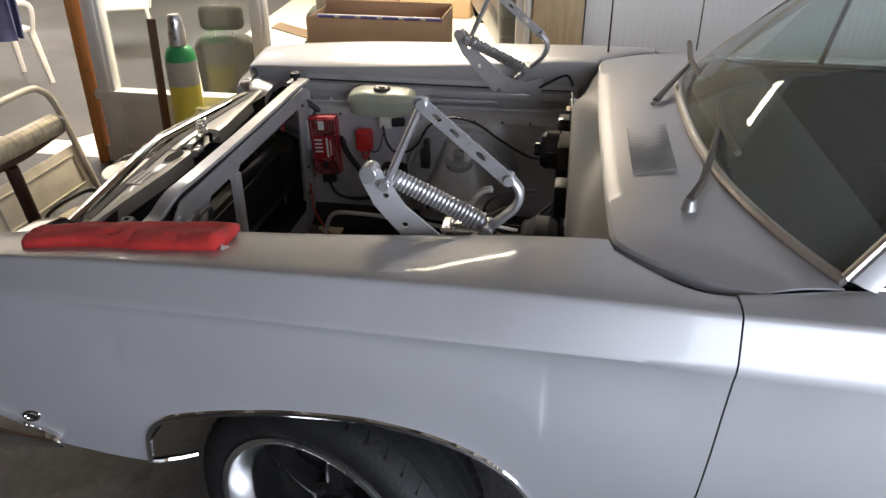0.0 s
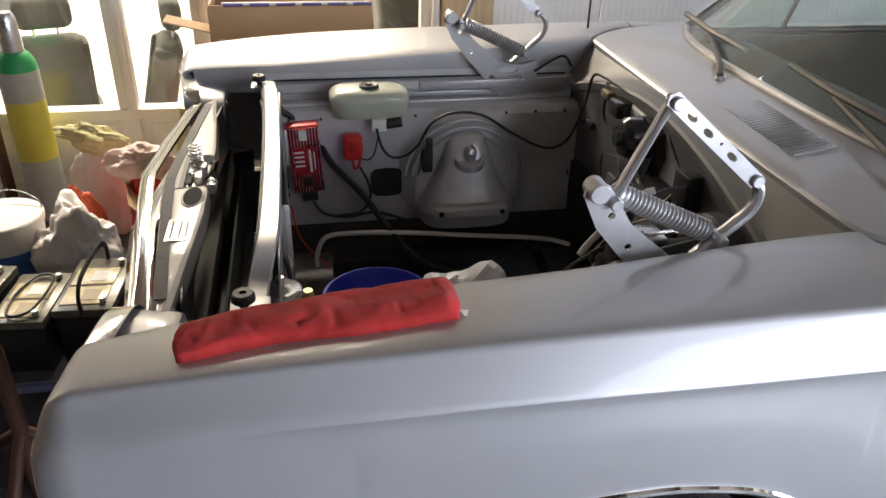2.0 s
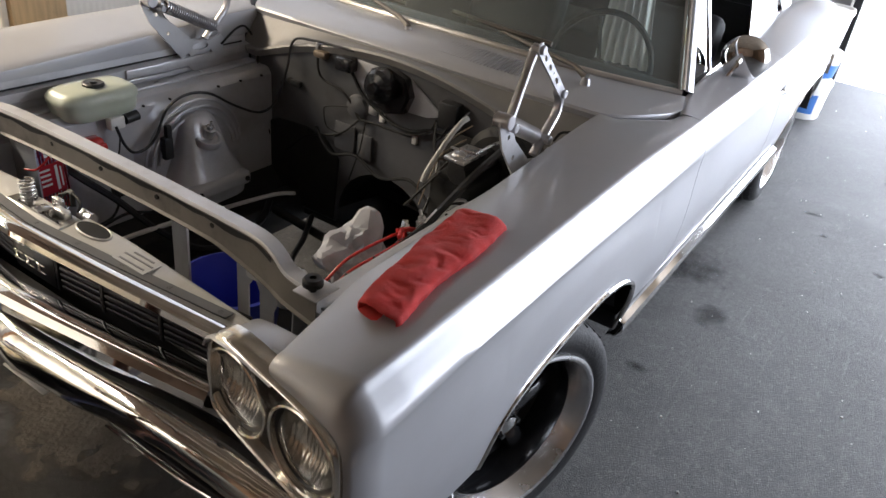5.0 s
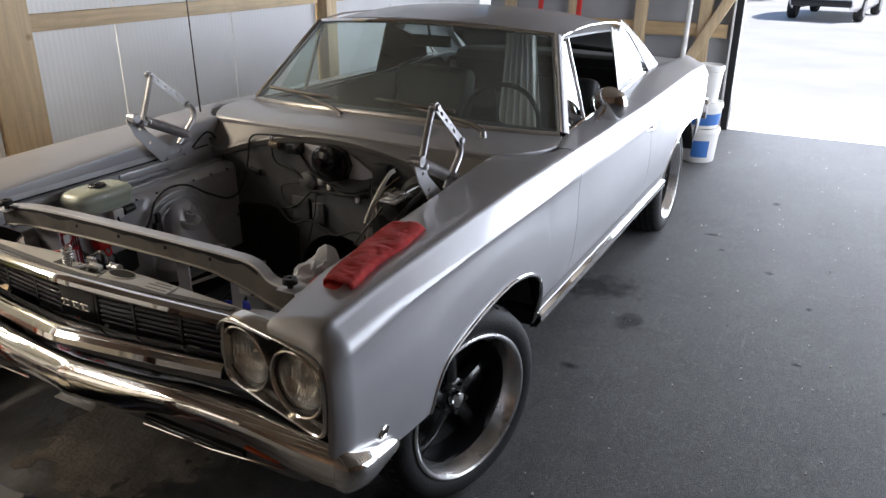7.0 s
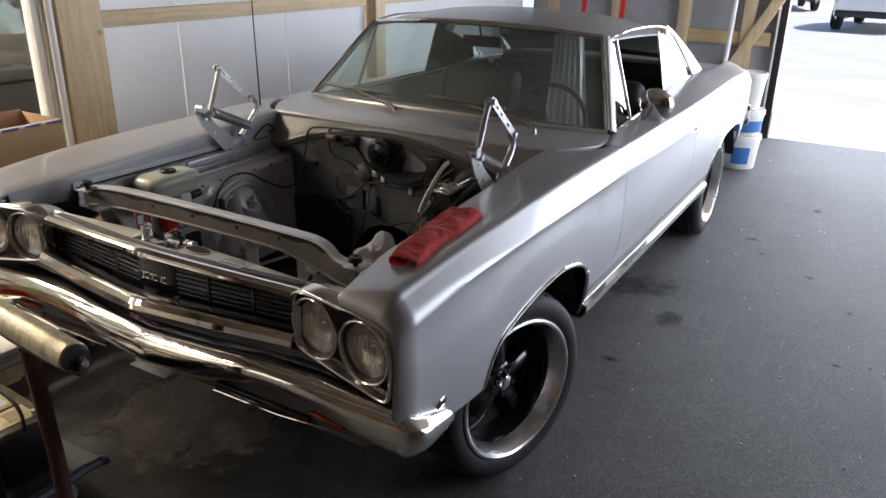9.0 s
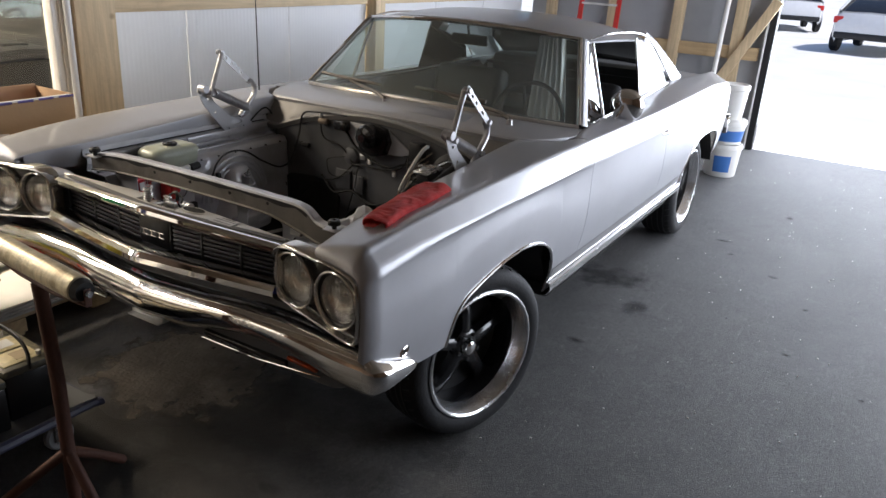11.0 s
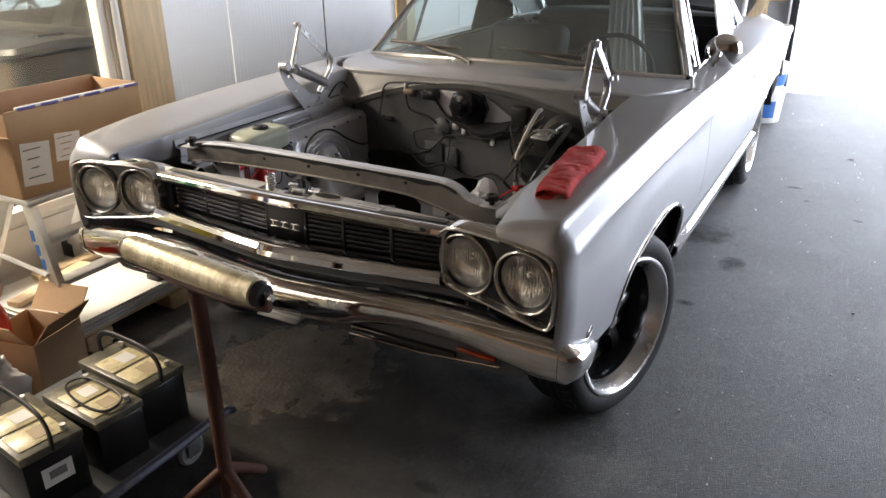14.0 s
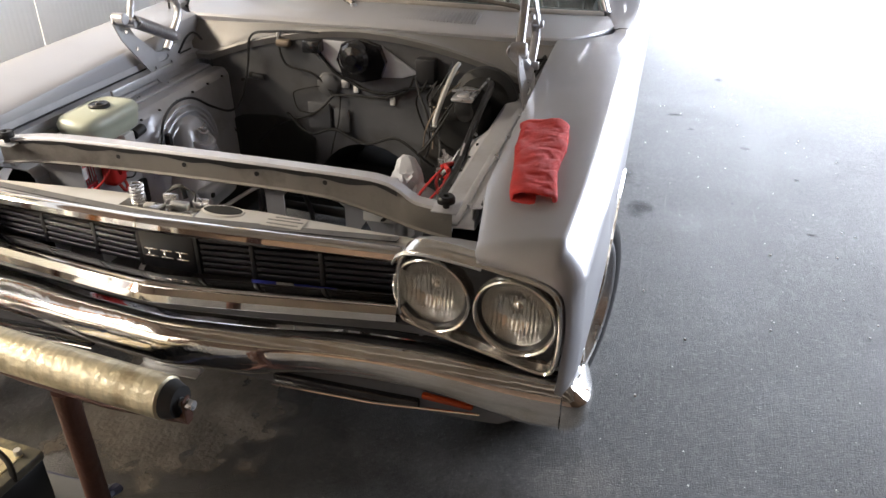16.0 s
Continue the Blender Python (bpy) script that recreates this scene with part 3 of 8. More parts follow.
for y, lean in ((-0.42, 0.0), (0.25, 0.05), (0.95, 0.0), (1.7, 0.0)):
    bm = bmesh.new()
    box(bm, (6.24, y, 1.5), (0.07, 0.12, 3.0), m=Matrix.Rotation(lean * 0.4, 4, "X"), bevel=0.004)
    part("timber_stud", bm, TIMBER_Z, wall_rear)
for z in (0.98, 2.0):
    bm = bmesh.new()
    box(bm, (6.25, 0.6, z), (0.05, 2.5, 0.13), bevel=0.004)
    part("timber_rail", bm, TIMBER_Y, wall_rear)
bm = bmesh.new()
box(bm, (6.19, -0.35, 0.75), (0.05, 0.1, 1.75), m=Matrix.Translation((6.19, -0.35, 0.75)) @ Matrix.Rotation(radians(28), 4, "X") @ Matrix.Translation((-6.19, 0.35, -0.75)), bevel=0.004)
part("brace", bm, TIMBER_Z, wall_rear)
bm = bmesh.new()
cyl(bm, (6.1, -0.25, 0.0), (6.1, -0.33, 2.6), 0.025, n=12)
part("downpipe", bm, WHITEFRAME, wall_rear, "pale upright pipe")
bm = bmesh.new()
box(bm, (6.28, -0.74, 1.4), (0.12, 0.07, 2.8), bevel=0.006)
part("door_jamb", bm, BLACK, wall_rear, "dark door jamb")
bm = bmesh.new()
box(bm, (6.22, -0.695, 1.4), (0.03, 0.02, 2.8), bevel=0.004)
part("jamb_strip", bm, WHITEFRAME, wall_rear, "white edge strip")
# the remaining plain walls and the ceiling, unseen, added to close the place; the ceiling is dark to dim it
bm = bmesh.new()
box(bm, (0.5, -4.75, 2.9), (11.6, 0.1, 0.5))
box(bm, (-1.95, -4.75, 1.3), (6.6, 0.1, 2.7))
box(bm, (5.6, -4.75, 1.3), (1.4, 0.1, 2.7))
single("wall_south", bm, BROWNWALL, "brown boarded wall round the wide open workshop door", "wall", kind="structure")
bm = bmesh.new()
box(bm, (-5.25, -1.4, 1.55), (0.1, 6.7, 3.1))
single("wall_west", bm, BROWNWALL, "plain brown boarded end wall of the workshop", "wall", kind="structure")
bm = bmesh.new()
box(bm, (0.52, -1.4, 3.16), (11.7, 6.9, 0.08))
for x in np.arange(-4.6, 6.2, 0.9):
    box(bm, (float(x), -1.4, 3.03), (0.08, 6.7, 0.18))
single("ceiling", bm, CEILING, "unseen timber ceiling with joists, kept dark to dim the workshop", "ceiling", kind="structure")
# hall walls and ceiling
bm = bmesh.new()
box(bm, (-0.35, 10.1, 2.0), (12.0, 0.1, 4.2))
box(bm, (-6.3, 6.0, 2.0), (0.1, 8.2, 4.2))
box(bm, (5.6, 6.1, 2.0), (0.1, 8.0, 4.2))
box(bm, (3.1, 2.02, 3.7), (5.1, 0.1, 1.0))
single("wall_hall", bm, WHITEFRAME, "pale walls of the hall behind the glazing", "wall", kind="structure")
bm = bmesh.new()
box(bm, (-0.35, 6.0, 4.15), (12.1, 8.4, 0.1))
single("ceiling_hall", bm, WHITEFRAME, "pale ceiling of the hall", "ceiling", kind="structure")
# glazed partition
glazing = thing("window_1", "white framed glazed partition with solid lower panels", "window", kind="structure")
bm = bmesh.new()
box(bm, (-0.99, WALL + 0.01, 0.42), (2.62, 0.09, 0.05), bevel=0.006)
part("window_sill", bm, WHITEFRAME, glazing)
bm = bmesh.new()
box(bm, (-0.99, WALL + 0.01, 0.05), (2.62, 0.07, 0.1), bevel=0.006)
part("bottom_rail", bm, WHITEFRAME, glazing)
bm = bmesh.new()
box(bm, (-0.99, WALL + 0.01, 2.35), (2.62, 0.07, 0.09), bevel=0.006)
part("top_rail", bm, WHITEFRAME, glazing)
for x, w in ((-2.2, 0.11), (-1.22, 0.085), (-0.84, 0.085), (0.22, 0.09)):
    bm = bmesh.new()
    box(bm, (x, WALL + 0.01, 1.2), (w, 0.075, 2.4), bevel=0.008)
    box(bm, (x + 0.012, WALL - 0.03, 1.38), (w * 0.35, 0.02, 1.88), bevel=0.004)
    part("window_frame", bm, WHITEFRAME, glazing)
for x0, x1 in ((-2.15, -1.26), (-1.18, -0.88), (-0.8, 0.18)):
    bm = bmesh.new()
    box(bm, ((x0 + x1) / 2, WALL + 0.02, 0.25), (x1 - x0, 0.03, 0.3))
    box(bm, ((x0 + x1) / 2, WALL + 0.002, 0.25), (x1 - x0 - 0.08, 0.012, 0.22), bevel=0.005)
    part("lower_panel", bm, WHITEFRAME, glazing)
    bm = bmesh.new()
    box(bm, ((x0 + x1) / 2, WALL + 0.02, 1.38), (x1 - x0, 0.008, 1.87))
    pane = part("pane", bm, PANE, glazing, smooth=0)
    pane.visible_shadow = False
bm = bmesh.new()
cyl(bm, (0.238, WALL - 0.075, 0.0), (0.238, WALL - 0.075, 2.7), 0.019, n=16)
part("riser_pipe", bm, WHITEFRAME, glazing, "white upright pipe beside the post")
bm = bmesh.new()
box(bm, (-2.3, WALL + 0.0, 1.35), (0.05, 0.12, 2.7), bevel=0.004)
part("door_post", bm, ORANGEWOOD, glazing, "orange stained timber post")
# unseen upper wall, added in dark brown to hold back bounced light
bm = bmesh.new()
box(bm, (-2.4, WALL + 0.02, 2.8), (5.7, 0.1, 0.8))
box(bm, (-4.9, WALL + 0.02, 1.2), (0.8, 0.1, 2.4))
single("wall_partition", bm, BROWNWALL, "unseen brown wall over the glazed partition, kept dark to dim the workshop", "wall", kind="structure")

# ---- the car ----
# The nose points to -x; the left flank, nearest the open doors, has negative y.
car = thing("car", "silver two-door muscle car with its hood taken off", "car")
z_inner = curve_of((-0.82, 0.955), (-0.78, 0.962), (-0.7, 0.97), (-0.4, 0.985), (0.0, 1.006), (0.55, 1.043), (0.8, 1.045))
z_ridge = curve_of((-0.82, 0.984), (-0.78, 0.993), (-0.7, 1.003), (-0.4, 1.025), (0.0, 1.037), (0.6, 1.044), (1.0, 1.04), (1.9, 1.03), (3.0, 1.037), (3.6, 1.0), (3.95, 0.965))
z_char = curve_of((-0.82, 0.923), (-0.7, 0.942), (-0.45, 0.963), (-0.1, 0.966), (0.2, 0.963), (0.5, 0.96), (0.8, 0.956), (1.5, 0.943), (4.0, 0.928))
w_max = curve_of((-0.83, 0.942), (-0.78, 0.947), (-0.6, 0.957), (-0.3, 0.967), (0.4, 0.972), (1.8, 0.972), (3.0, 0.965), (3.7, 0.925), (3.95, 0.875))
crease = curve_of((-0.82, 0.0), (-0.65, 0.15), (-0.4, 0.75), (-0.1, 1.0), (0.0, 1.0), (0.58, 0.95), (0.7, 0.55), (0.76, 0.25), (0.9, 0.05), (4.0, 0.0))
tuck = curve_of((0.25, -0.085), (0.4, -0.06), (0.5, -0.034), (0.6, -0.015), (0.7, -0.003), (0.8, -0.001), (0.9, -0.004), (0.95, -0.003))
arch_front = curve_of((-0.83, 0.655), (-0.75, 0.63), (-0.7, 0.592), (-0.648, 0.572), (-0.54, 0.554), (-0.45, 0.546), (-0.376, 0.544), (-0.369, 0.575), (-0.362, 0.61), (-0.352, 0.64), (-0.335, 0.667), (-0.305, 0.69), (-0.25, 0.709), (-0.15, 0.731), (-0.03, 0.748), (0.1, 0.753), (0.22, 0.738), (0.3, 0.714), (0.36, 0.682), (0.4, 0.65), (0.43, 0.61), (0.447, 0.57), (0.456, 0.52), (0.46, 0.44), (1.0, 0.44))
arch_rear = curve_of((1.9, 0.44), (2.47, 0.44), (2.49, 0.5), (2.53, 0.6), (2.62, 0.69), (2.8, 0.735), (3.0, 0.74), (3.2, 0.72), (3.36, 0.65), (3.42, 0.55), (3.46, 0.5), (4.05, 0.56))


def flank_low(x):
    return arch_front(x) if x < 1.0 else (arch_rear(x) if x > 1.9 else 0.44)


def flank(x, w_in, z_in, flange=True):
    """One section of the body side, from the inner edge over the ridge down to the sill."""
    zr, zc, wm, c, zb = z_ridge(x), z_char(x), w_max(x), crease(x), flank_low(x)
    wr = wm - 0.049 + 0.012 * max(0.0, min(1.0, (x - 0.3) / 0.4))
    pts = []
    if flange:
        pts += [(w_in + 0.008, z_in - 0.085), (w_in + 0.001, z_in - 0.012)]
    q = max(0.15, min(1.0, (wr - w_in) / 0.06))
    g = 1 + 0.8 * max(0.0, min(1.0, (-0.6 - x) / 0.2))
    pts += [(w_in + 0.002 * q, z_in - 0.003), (w_in + 0.012 * q, z_in + 0.002)]
    for t in (0.2, 0.4, 0.6, 0.8):
        a = w_in + 0.012 * q
        pts.append((a + (wr - 0.007 * q * g - a) * t, z_in + 0.002 + (zr - z_in - 0.002) * t + 0.002 * q * math.sin(math.pi * t)))
    # the ridge is crisp along the fender
    pts += [(wr - 0.007 * q * g, zr), (wr - 0.003 * q * g, zr - 0.0007 * g), (wr, zr - 0.003 * g), (wr + 0.0032, zr - 0.0075 * g)]
    # flat facet between the ridge and the lower crease, then the full side
    r = 0.006 + 0.024 * (1 - c)
    fw, fz = wm - 0.002, zc
    dw, dz = fw - (wr + 0.0032), fz - (zr - 0.0075 * g)
    ln = math.hypot(dw, dz)
    for t in (0.3, 0.6):
        pts.append((wr + 0.0032 + dw * t * (1 - r / ln), zr - 0.0075 * g + dz * t * (1 - r / ln)))
    pts += [(fw - dw / ln * r, fz - dz / ln * r), (fw - dw / ln * r * 0.45, fz - dz / ln * r * 0.45), (fw - 0.0004, fz - 0.3 * r), (fw - 0.001 - 0.0045 * c, fz - 0.3 * r - 0.008)]
    step = 0.0012 + 0.0085 * c
    z0 = fz - 0.3 * r - 0.018
    for i in range(0, 17):
        z = z0 + (zb - z0) * i / 16
        k = min(1.0, i / 6)
        k = k * k * (3 - 2 * k)
        pts.append(((fw - step) * (1 - k) + (wm + tuck(z)) * k, z))
    return pts


def lean(x, z):
    """The front edge of the door leans forward towards the sill."""
    return x - 0.032 * max(0.0, (0.97 - z) / 0.45) * math.exp(-((x - 0.777) / 0.16) ** 2)


def stations(a, b, step, extra=()):
    xs = list(np.linspace(a, b, max(2, int(round((b - a) / step)) + 1))) + [e for e in extra if a < e < b]
    return sorted(set(round(float(x), 4) for x in xs))


def flank_panel(name, x0, x1, inner, side, extra=(), flange=True, step=0.05, label="", nose=False):
    bm = bmesh.new()
    rows = []
    xs = stations(x0, x1, step, extra)
    for x in xs:
        w_in, z_in = inner(x)
        rows.append([(lean(x, z), side * w, z) for w, z in flank(x, w_in, z_in, flange)])
    if nose:
        # close the front: the section folds over onto the edge of the lamp bezel
        edge = spline([(0.73, 0.943, 0), (0.75, 0.942, 0), (0.8, 0.939, 0), (0.866, 0.932, 0), (0.902, 0.917, 0), (0.917, 0.885, 0), (0.922, 0.82, 0), (0.919, 0.76, 0), (0.917, 0.73, 0), (0.916, 0.71, 0), (0.914, 0.69, 0), (0.912, 0.675, 0)], 10)
        first = [Vector(p) for p in rows[0]]

        def onto_edge(p):
            """Nearest place on the edge of the bezel."""
            best = None
            for a, b in zip(edge, edge[1:]):
                t = max(0.0, min(1.0, (p - a).dot(b - a) / (b - a).length_squared))
                c = a.lerp(b, t)
                if best is None or (p - c).length < (p - best).length:
                    best = c
            return best

        front = [onto_edge(Vector((abs(p.y), p.z, 0))) for p in first]
        for _ in range(3):
            front = [front[0]] + [onto_edge((a + b * 2 + c) / 4) for a, b, c in zip(front, front[1:], front[2:])] + [front[-1]]
        front = [Vector((0, side * q.x, q.y)) for q in front]
        turn = []
        for deg in (8, 20, 33, 46, 58, 70, 80, 90, 100):
            k, xx = 1 - math.cos(radians(deg)), -0.745 - 0.045 * math.sin(radians(deg))
            k = min(k, 1.0)
            if deg > 90:
                xx = -0.768
            turn.append([Vector((xx - 0.16 * k * (abs(f.y) - 0.8), p.y + (f.y - p.y) * k, p.z + (f.z - p.z) * k)) for p, f in zip(first, front)])
            for i in (0, 1):
                turn[-1][i] = turn[-1][2] + Vector((0.004 * (2 - i), 0.0, -0.002 * (2 - i)))
        rows = turn[::-1] + rows
    sheet(bm, rows)
    return part(name, bm, PAINT, car, label, smooth=40, thick=0.006, side=0.0)


arch_marks = (-0.45, -0.4, -0.38, -0.376, -0.373, -0.369, -0.366, -0.362, -0.357, -0.352, -0.344, -0.335, -0.32, -0.305, -0.28, -0.25, -0.2, 0.25, 0.3, 0.33, 0.36, 0.38, 0.4, 0.415, 0.43, 0.44, 0.447, 0.452, 0.456, 0.458, 0.46)
rear_marks = (2.46, 2.47, 2.48, 2.49, 2.51, 2.53, 2.57, 2.62, 3.3, 3.36, 3.39, 3.42, 3.44, 3.46)
BODY_IN = curve_of((0.55, 0.7), (0.6, 0.76), (0.66, 0.822), (0.72, 0.862), (0.775, 0.868), (0.79, 0.868))


def fender_inner(x):
    if x > 0.56:
        return max(0.7, BODY_IN(x)), z_inner(x) - 0.004
    return 0.69 + 0.038 * max(0.0, min(1.0, (-0.5 - x) / 0.25)), z_inner(x)


DOOR_IN = curve_of((0.77, 0.868), (0.85, 0.85), (1.0, 0.815), (1.2, 0.8), (1.95, 0.758))


def door_inner(x):
    return DOOR_IN(x), 1.043


def quarter_inner(x):
    return (0.76 - 0.05 * (x - 1.92) / 0.9, 1.043 + 0.03 * (x - 1.92) / 0.9) if x < 2.82 else (0.71, 1.073 - 0.055 * (x - 2.82) / 1.2)


for side in (-1, 1):
    flank_panel("front_fender", -0.745, 0.7752, fender_inner, side, (*arch_marks, 0.56, 0.57, 0.58, 0.6, 0.63, 0.66, 0.69, 0.72, 0.75), nose=True)
    door = flank_panel("door", 0.7788, 1.9182, door_inner, side, step=0.06, flange=False)
    flank_panel("quarter_panel", 1.9218, 3.92, quarter_inner, side, rear_marks, step=0.06, flange=False)
    # sealed gaps between the panels
    for x, win in ((0.777, 0.868), (1.92, 0.77)):
        bm = bmesh.new()
        rows = [[(lean(x, z) + dx, side * (w - 0.014), z - 0.012) for w, z in flank(x, win, 1.035, False)] for dx in (-0.02, 0.02)]
        sheet(bm, rows)
        part("gap_seal", bm, BLACK, car, thick=0.003)
    # bright mouldings of the wheel openings and the sill
    bm = bmesh.new()
    pts = []
    # its front end curls under the fender and back
    for x, inset_, z in ((-0.3, 0.06, 0.522), (-0.322, 0.045, 0.524), (-0.345, 0.03, 0.528), (-0.364, 0.012, 0.536)):
        pts.append((x, side * (w_max(x) + tuck(0.54) + 0.002 - inset_), z))
    for x in stations(-0.376, 0.459, 0.03, arch_marks):
        pts.append((x, side * (w_max(x) + tuck(arch_front(x)) + 0.002), arch_front(x) + 0.002))
    tube(bm, pts, 0.0075, 8)
    part("arch_moulding", bm, CHROME, car, "bright wheel opening moulding")
    bm = bmesh.new()
    pts = [(x, side * (w_max(x) + tuck(arch_rear(x)) + 0.002), arch_rear(x) + 0.002) for x in stations(2.48, 3.45, 0.04, rear_marks)]
    tube(bm, pts, 0.0075, 8)
    part("arch_moulding", bm, CHROME, car, "bright wheel opening moulding")
    bm = bmesh.new()
    sheet(bm, [[(x, side * w, z) for w, z in ((0.91, 0.418), (0.94, 0.428), (0.956, 0.452), (0.955, 0.478), (0.935, 0.486))] for x in (0.463, 1.2, 2.0, 2.47)])
    part("sill_moulding", bm, CHROME, car, "bright sill moulding", thick=0.004)
    bm = bmesh.new()
    sheet(bm, [[(x, side * (w_max(x) + tuck(zz) + 0.0045), zz) for zz in (0.5, 0.515, 0.53, 0.545)] for x in np.linspace(0.48, 2.46, 14)])
    part("stripe", bm, GREYPRINT, car, "dark lower body stripe", thick=0.002)
    bm = bmesh.new()
    box(bm, (1.5, side * 0.82, 0.39), (1.84, 0.16, 0.07), bevel=0.02)
    part("sill", bm, DARK, car, "dark underbody sill")

# wheels
tyre_profile = [(0.255, 0.1), (0.262, 0.11), (0.278, 0.117), (0.3, 0.119), (0.32, 0.113), (0.335, 0.1), (0.343, 0.08), (0.347, 0.04), (0.348, 0.0),
                (0.347, -0.04), (0.343, -0.08), (0.335, -0.1), (0.32, -0.113), (0.3, -0.119), (0.278, -0.117), (0.262, -0.11), (0.255, -0.1)]


def wheel(x, y, steer, side):
    """A wheel whose outer face looks along its local +z."""
    m = Matrix.Translation((x, y, 0.348)) @ Matrix.Rotation(steer, 4, "Z") @ Matrix.Rotation(radians(90) * (1 if side < 0 else -1), 4, "X")
    w = new("wheel")
    w.parent = car
    w.matrix_world = m
    bm = bmesh.new()
    lathe(bm, tyre_profile, 56)
    tyre = part("tyre", bm, RUBBER, w, "black low-profile tyre")
    bm = bmesh.new()
    for zc in (-0.055, -0.02, 0.02, 0.055):
        lathe(bm, [(0.345, zc - 0.004), (0.3488, zc - 0.004), (0.3488, zc + 0.004), (0.345, zc + 0.004)], 56)
    for k in range(44):
        a = 2 * math.pi * k / 44
        for s in (-1, 1):
            mm = Matrix.Rotation(a, 4, "Z") @ Matrix.Translation((0.339, 0, s * 0.078)) @ Matrix.Rotation(radians(18 * s), 4, "X") @ Matrix.Rotation(radians(-7 * s), 4, "Y")
            box(bm, (0, 0, 0), (0.01, 0.006, 0.032), m=mm)
    part("tread", bm, BLACK, tyre)
    bm = bmesh.new()
    lathe(bm, [(0.236, 0.06), (0.24, 0.09), (0.25, 0.1), (0.259, 0.103), (0.264, 0.109), (0.262, 0.117), (0.254, 0.119), (0.246, 0.115), (0.238, 0.1), (0.23, 0.08), (0.222, 0.06)], 64)
    part("rim", bm, POLISHED, w, "polished dished wheel rim")
    bm = bmesh.new()
    lathe(bm, [(0.236, 0.06), (0.222, 0.06), (0.214, 0.03), (0.21, -0.06), (0.23, -0.08), (0.236, 0.0)], 56)
    part("rim_barrel", bm, GLOSSBLACK, w, "gloss black rim barrel")
    bm = bmesh.new()
    for k in range(5):
        a = 2 * math.pi * k / 5 + 0.3
        r = Matrix.Rotation(a, 4, "Z")
        rows = []
        for rad, wid, h in ((0.035, 0.034, 0.022), (0.08, 0.028, 0.024), (0.14, 0.026, 0.02), (0.19, 0.032, 0.006), (0.218, 0.04, -0.01)):
            rows.append([r @ Vector((rad, t * wid, h - 0.012 * abs(t) ** 2 - (0.02 if abs(t) > 0.9 else 0))) for t in (-1, -0.7, -0.3, 0, 0.3, 0.7, 1)])
        sheet(bm, rows)
    lathe(bm, [(0.0, 0.0), (0.06, 0.005), (0.062, 0.02), (0.05, 0.026), (0.035, 0.026)], 32)
    part("spokes", bm, GLOSSBLACK, w, "gloss black five-spoke wheel centre", thick=0.012)
    bm = bmesh.new()
    lathe(bm, [(0.214, -0.03), (0.05, -0.04), (0.0, -0.04)], 40)
    part("brake_drum", bm, DARK, w)
    bm = bmesh.new()
    lathe(bm, [(0.032, 0.018), (0.031, 0.046), (0.027, 0.055), (0.014, 0.06), (0.0, 0.061)], 24)
    part("hub_cap", bm, CHROME, w, "chrome centre cap")
    for k in range(5):
        a = 2 * math.pi * (k + 0.5) / 5 + 0.3
        bm = bmesh.new()
        cyl(bm, (0.052 * math.cos(a), 0.052 * math.sin(a), 0.02), (0.052 * math.cos(a), 0.052 * math.sin(a), 0.044), 0.009, 0.008, 6)
        part("wheel_nut", bm, DARK, w)
    return w


wheel(0.0, -0.80, radians(-17), -1)
wheel(0.0, 0.80, radians(-17), 1)
wheel(2.946, -0.785, 0, -1)
wheel(2.946, 0.785, 0, 1)

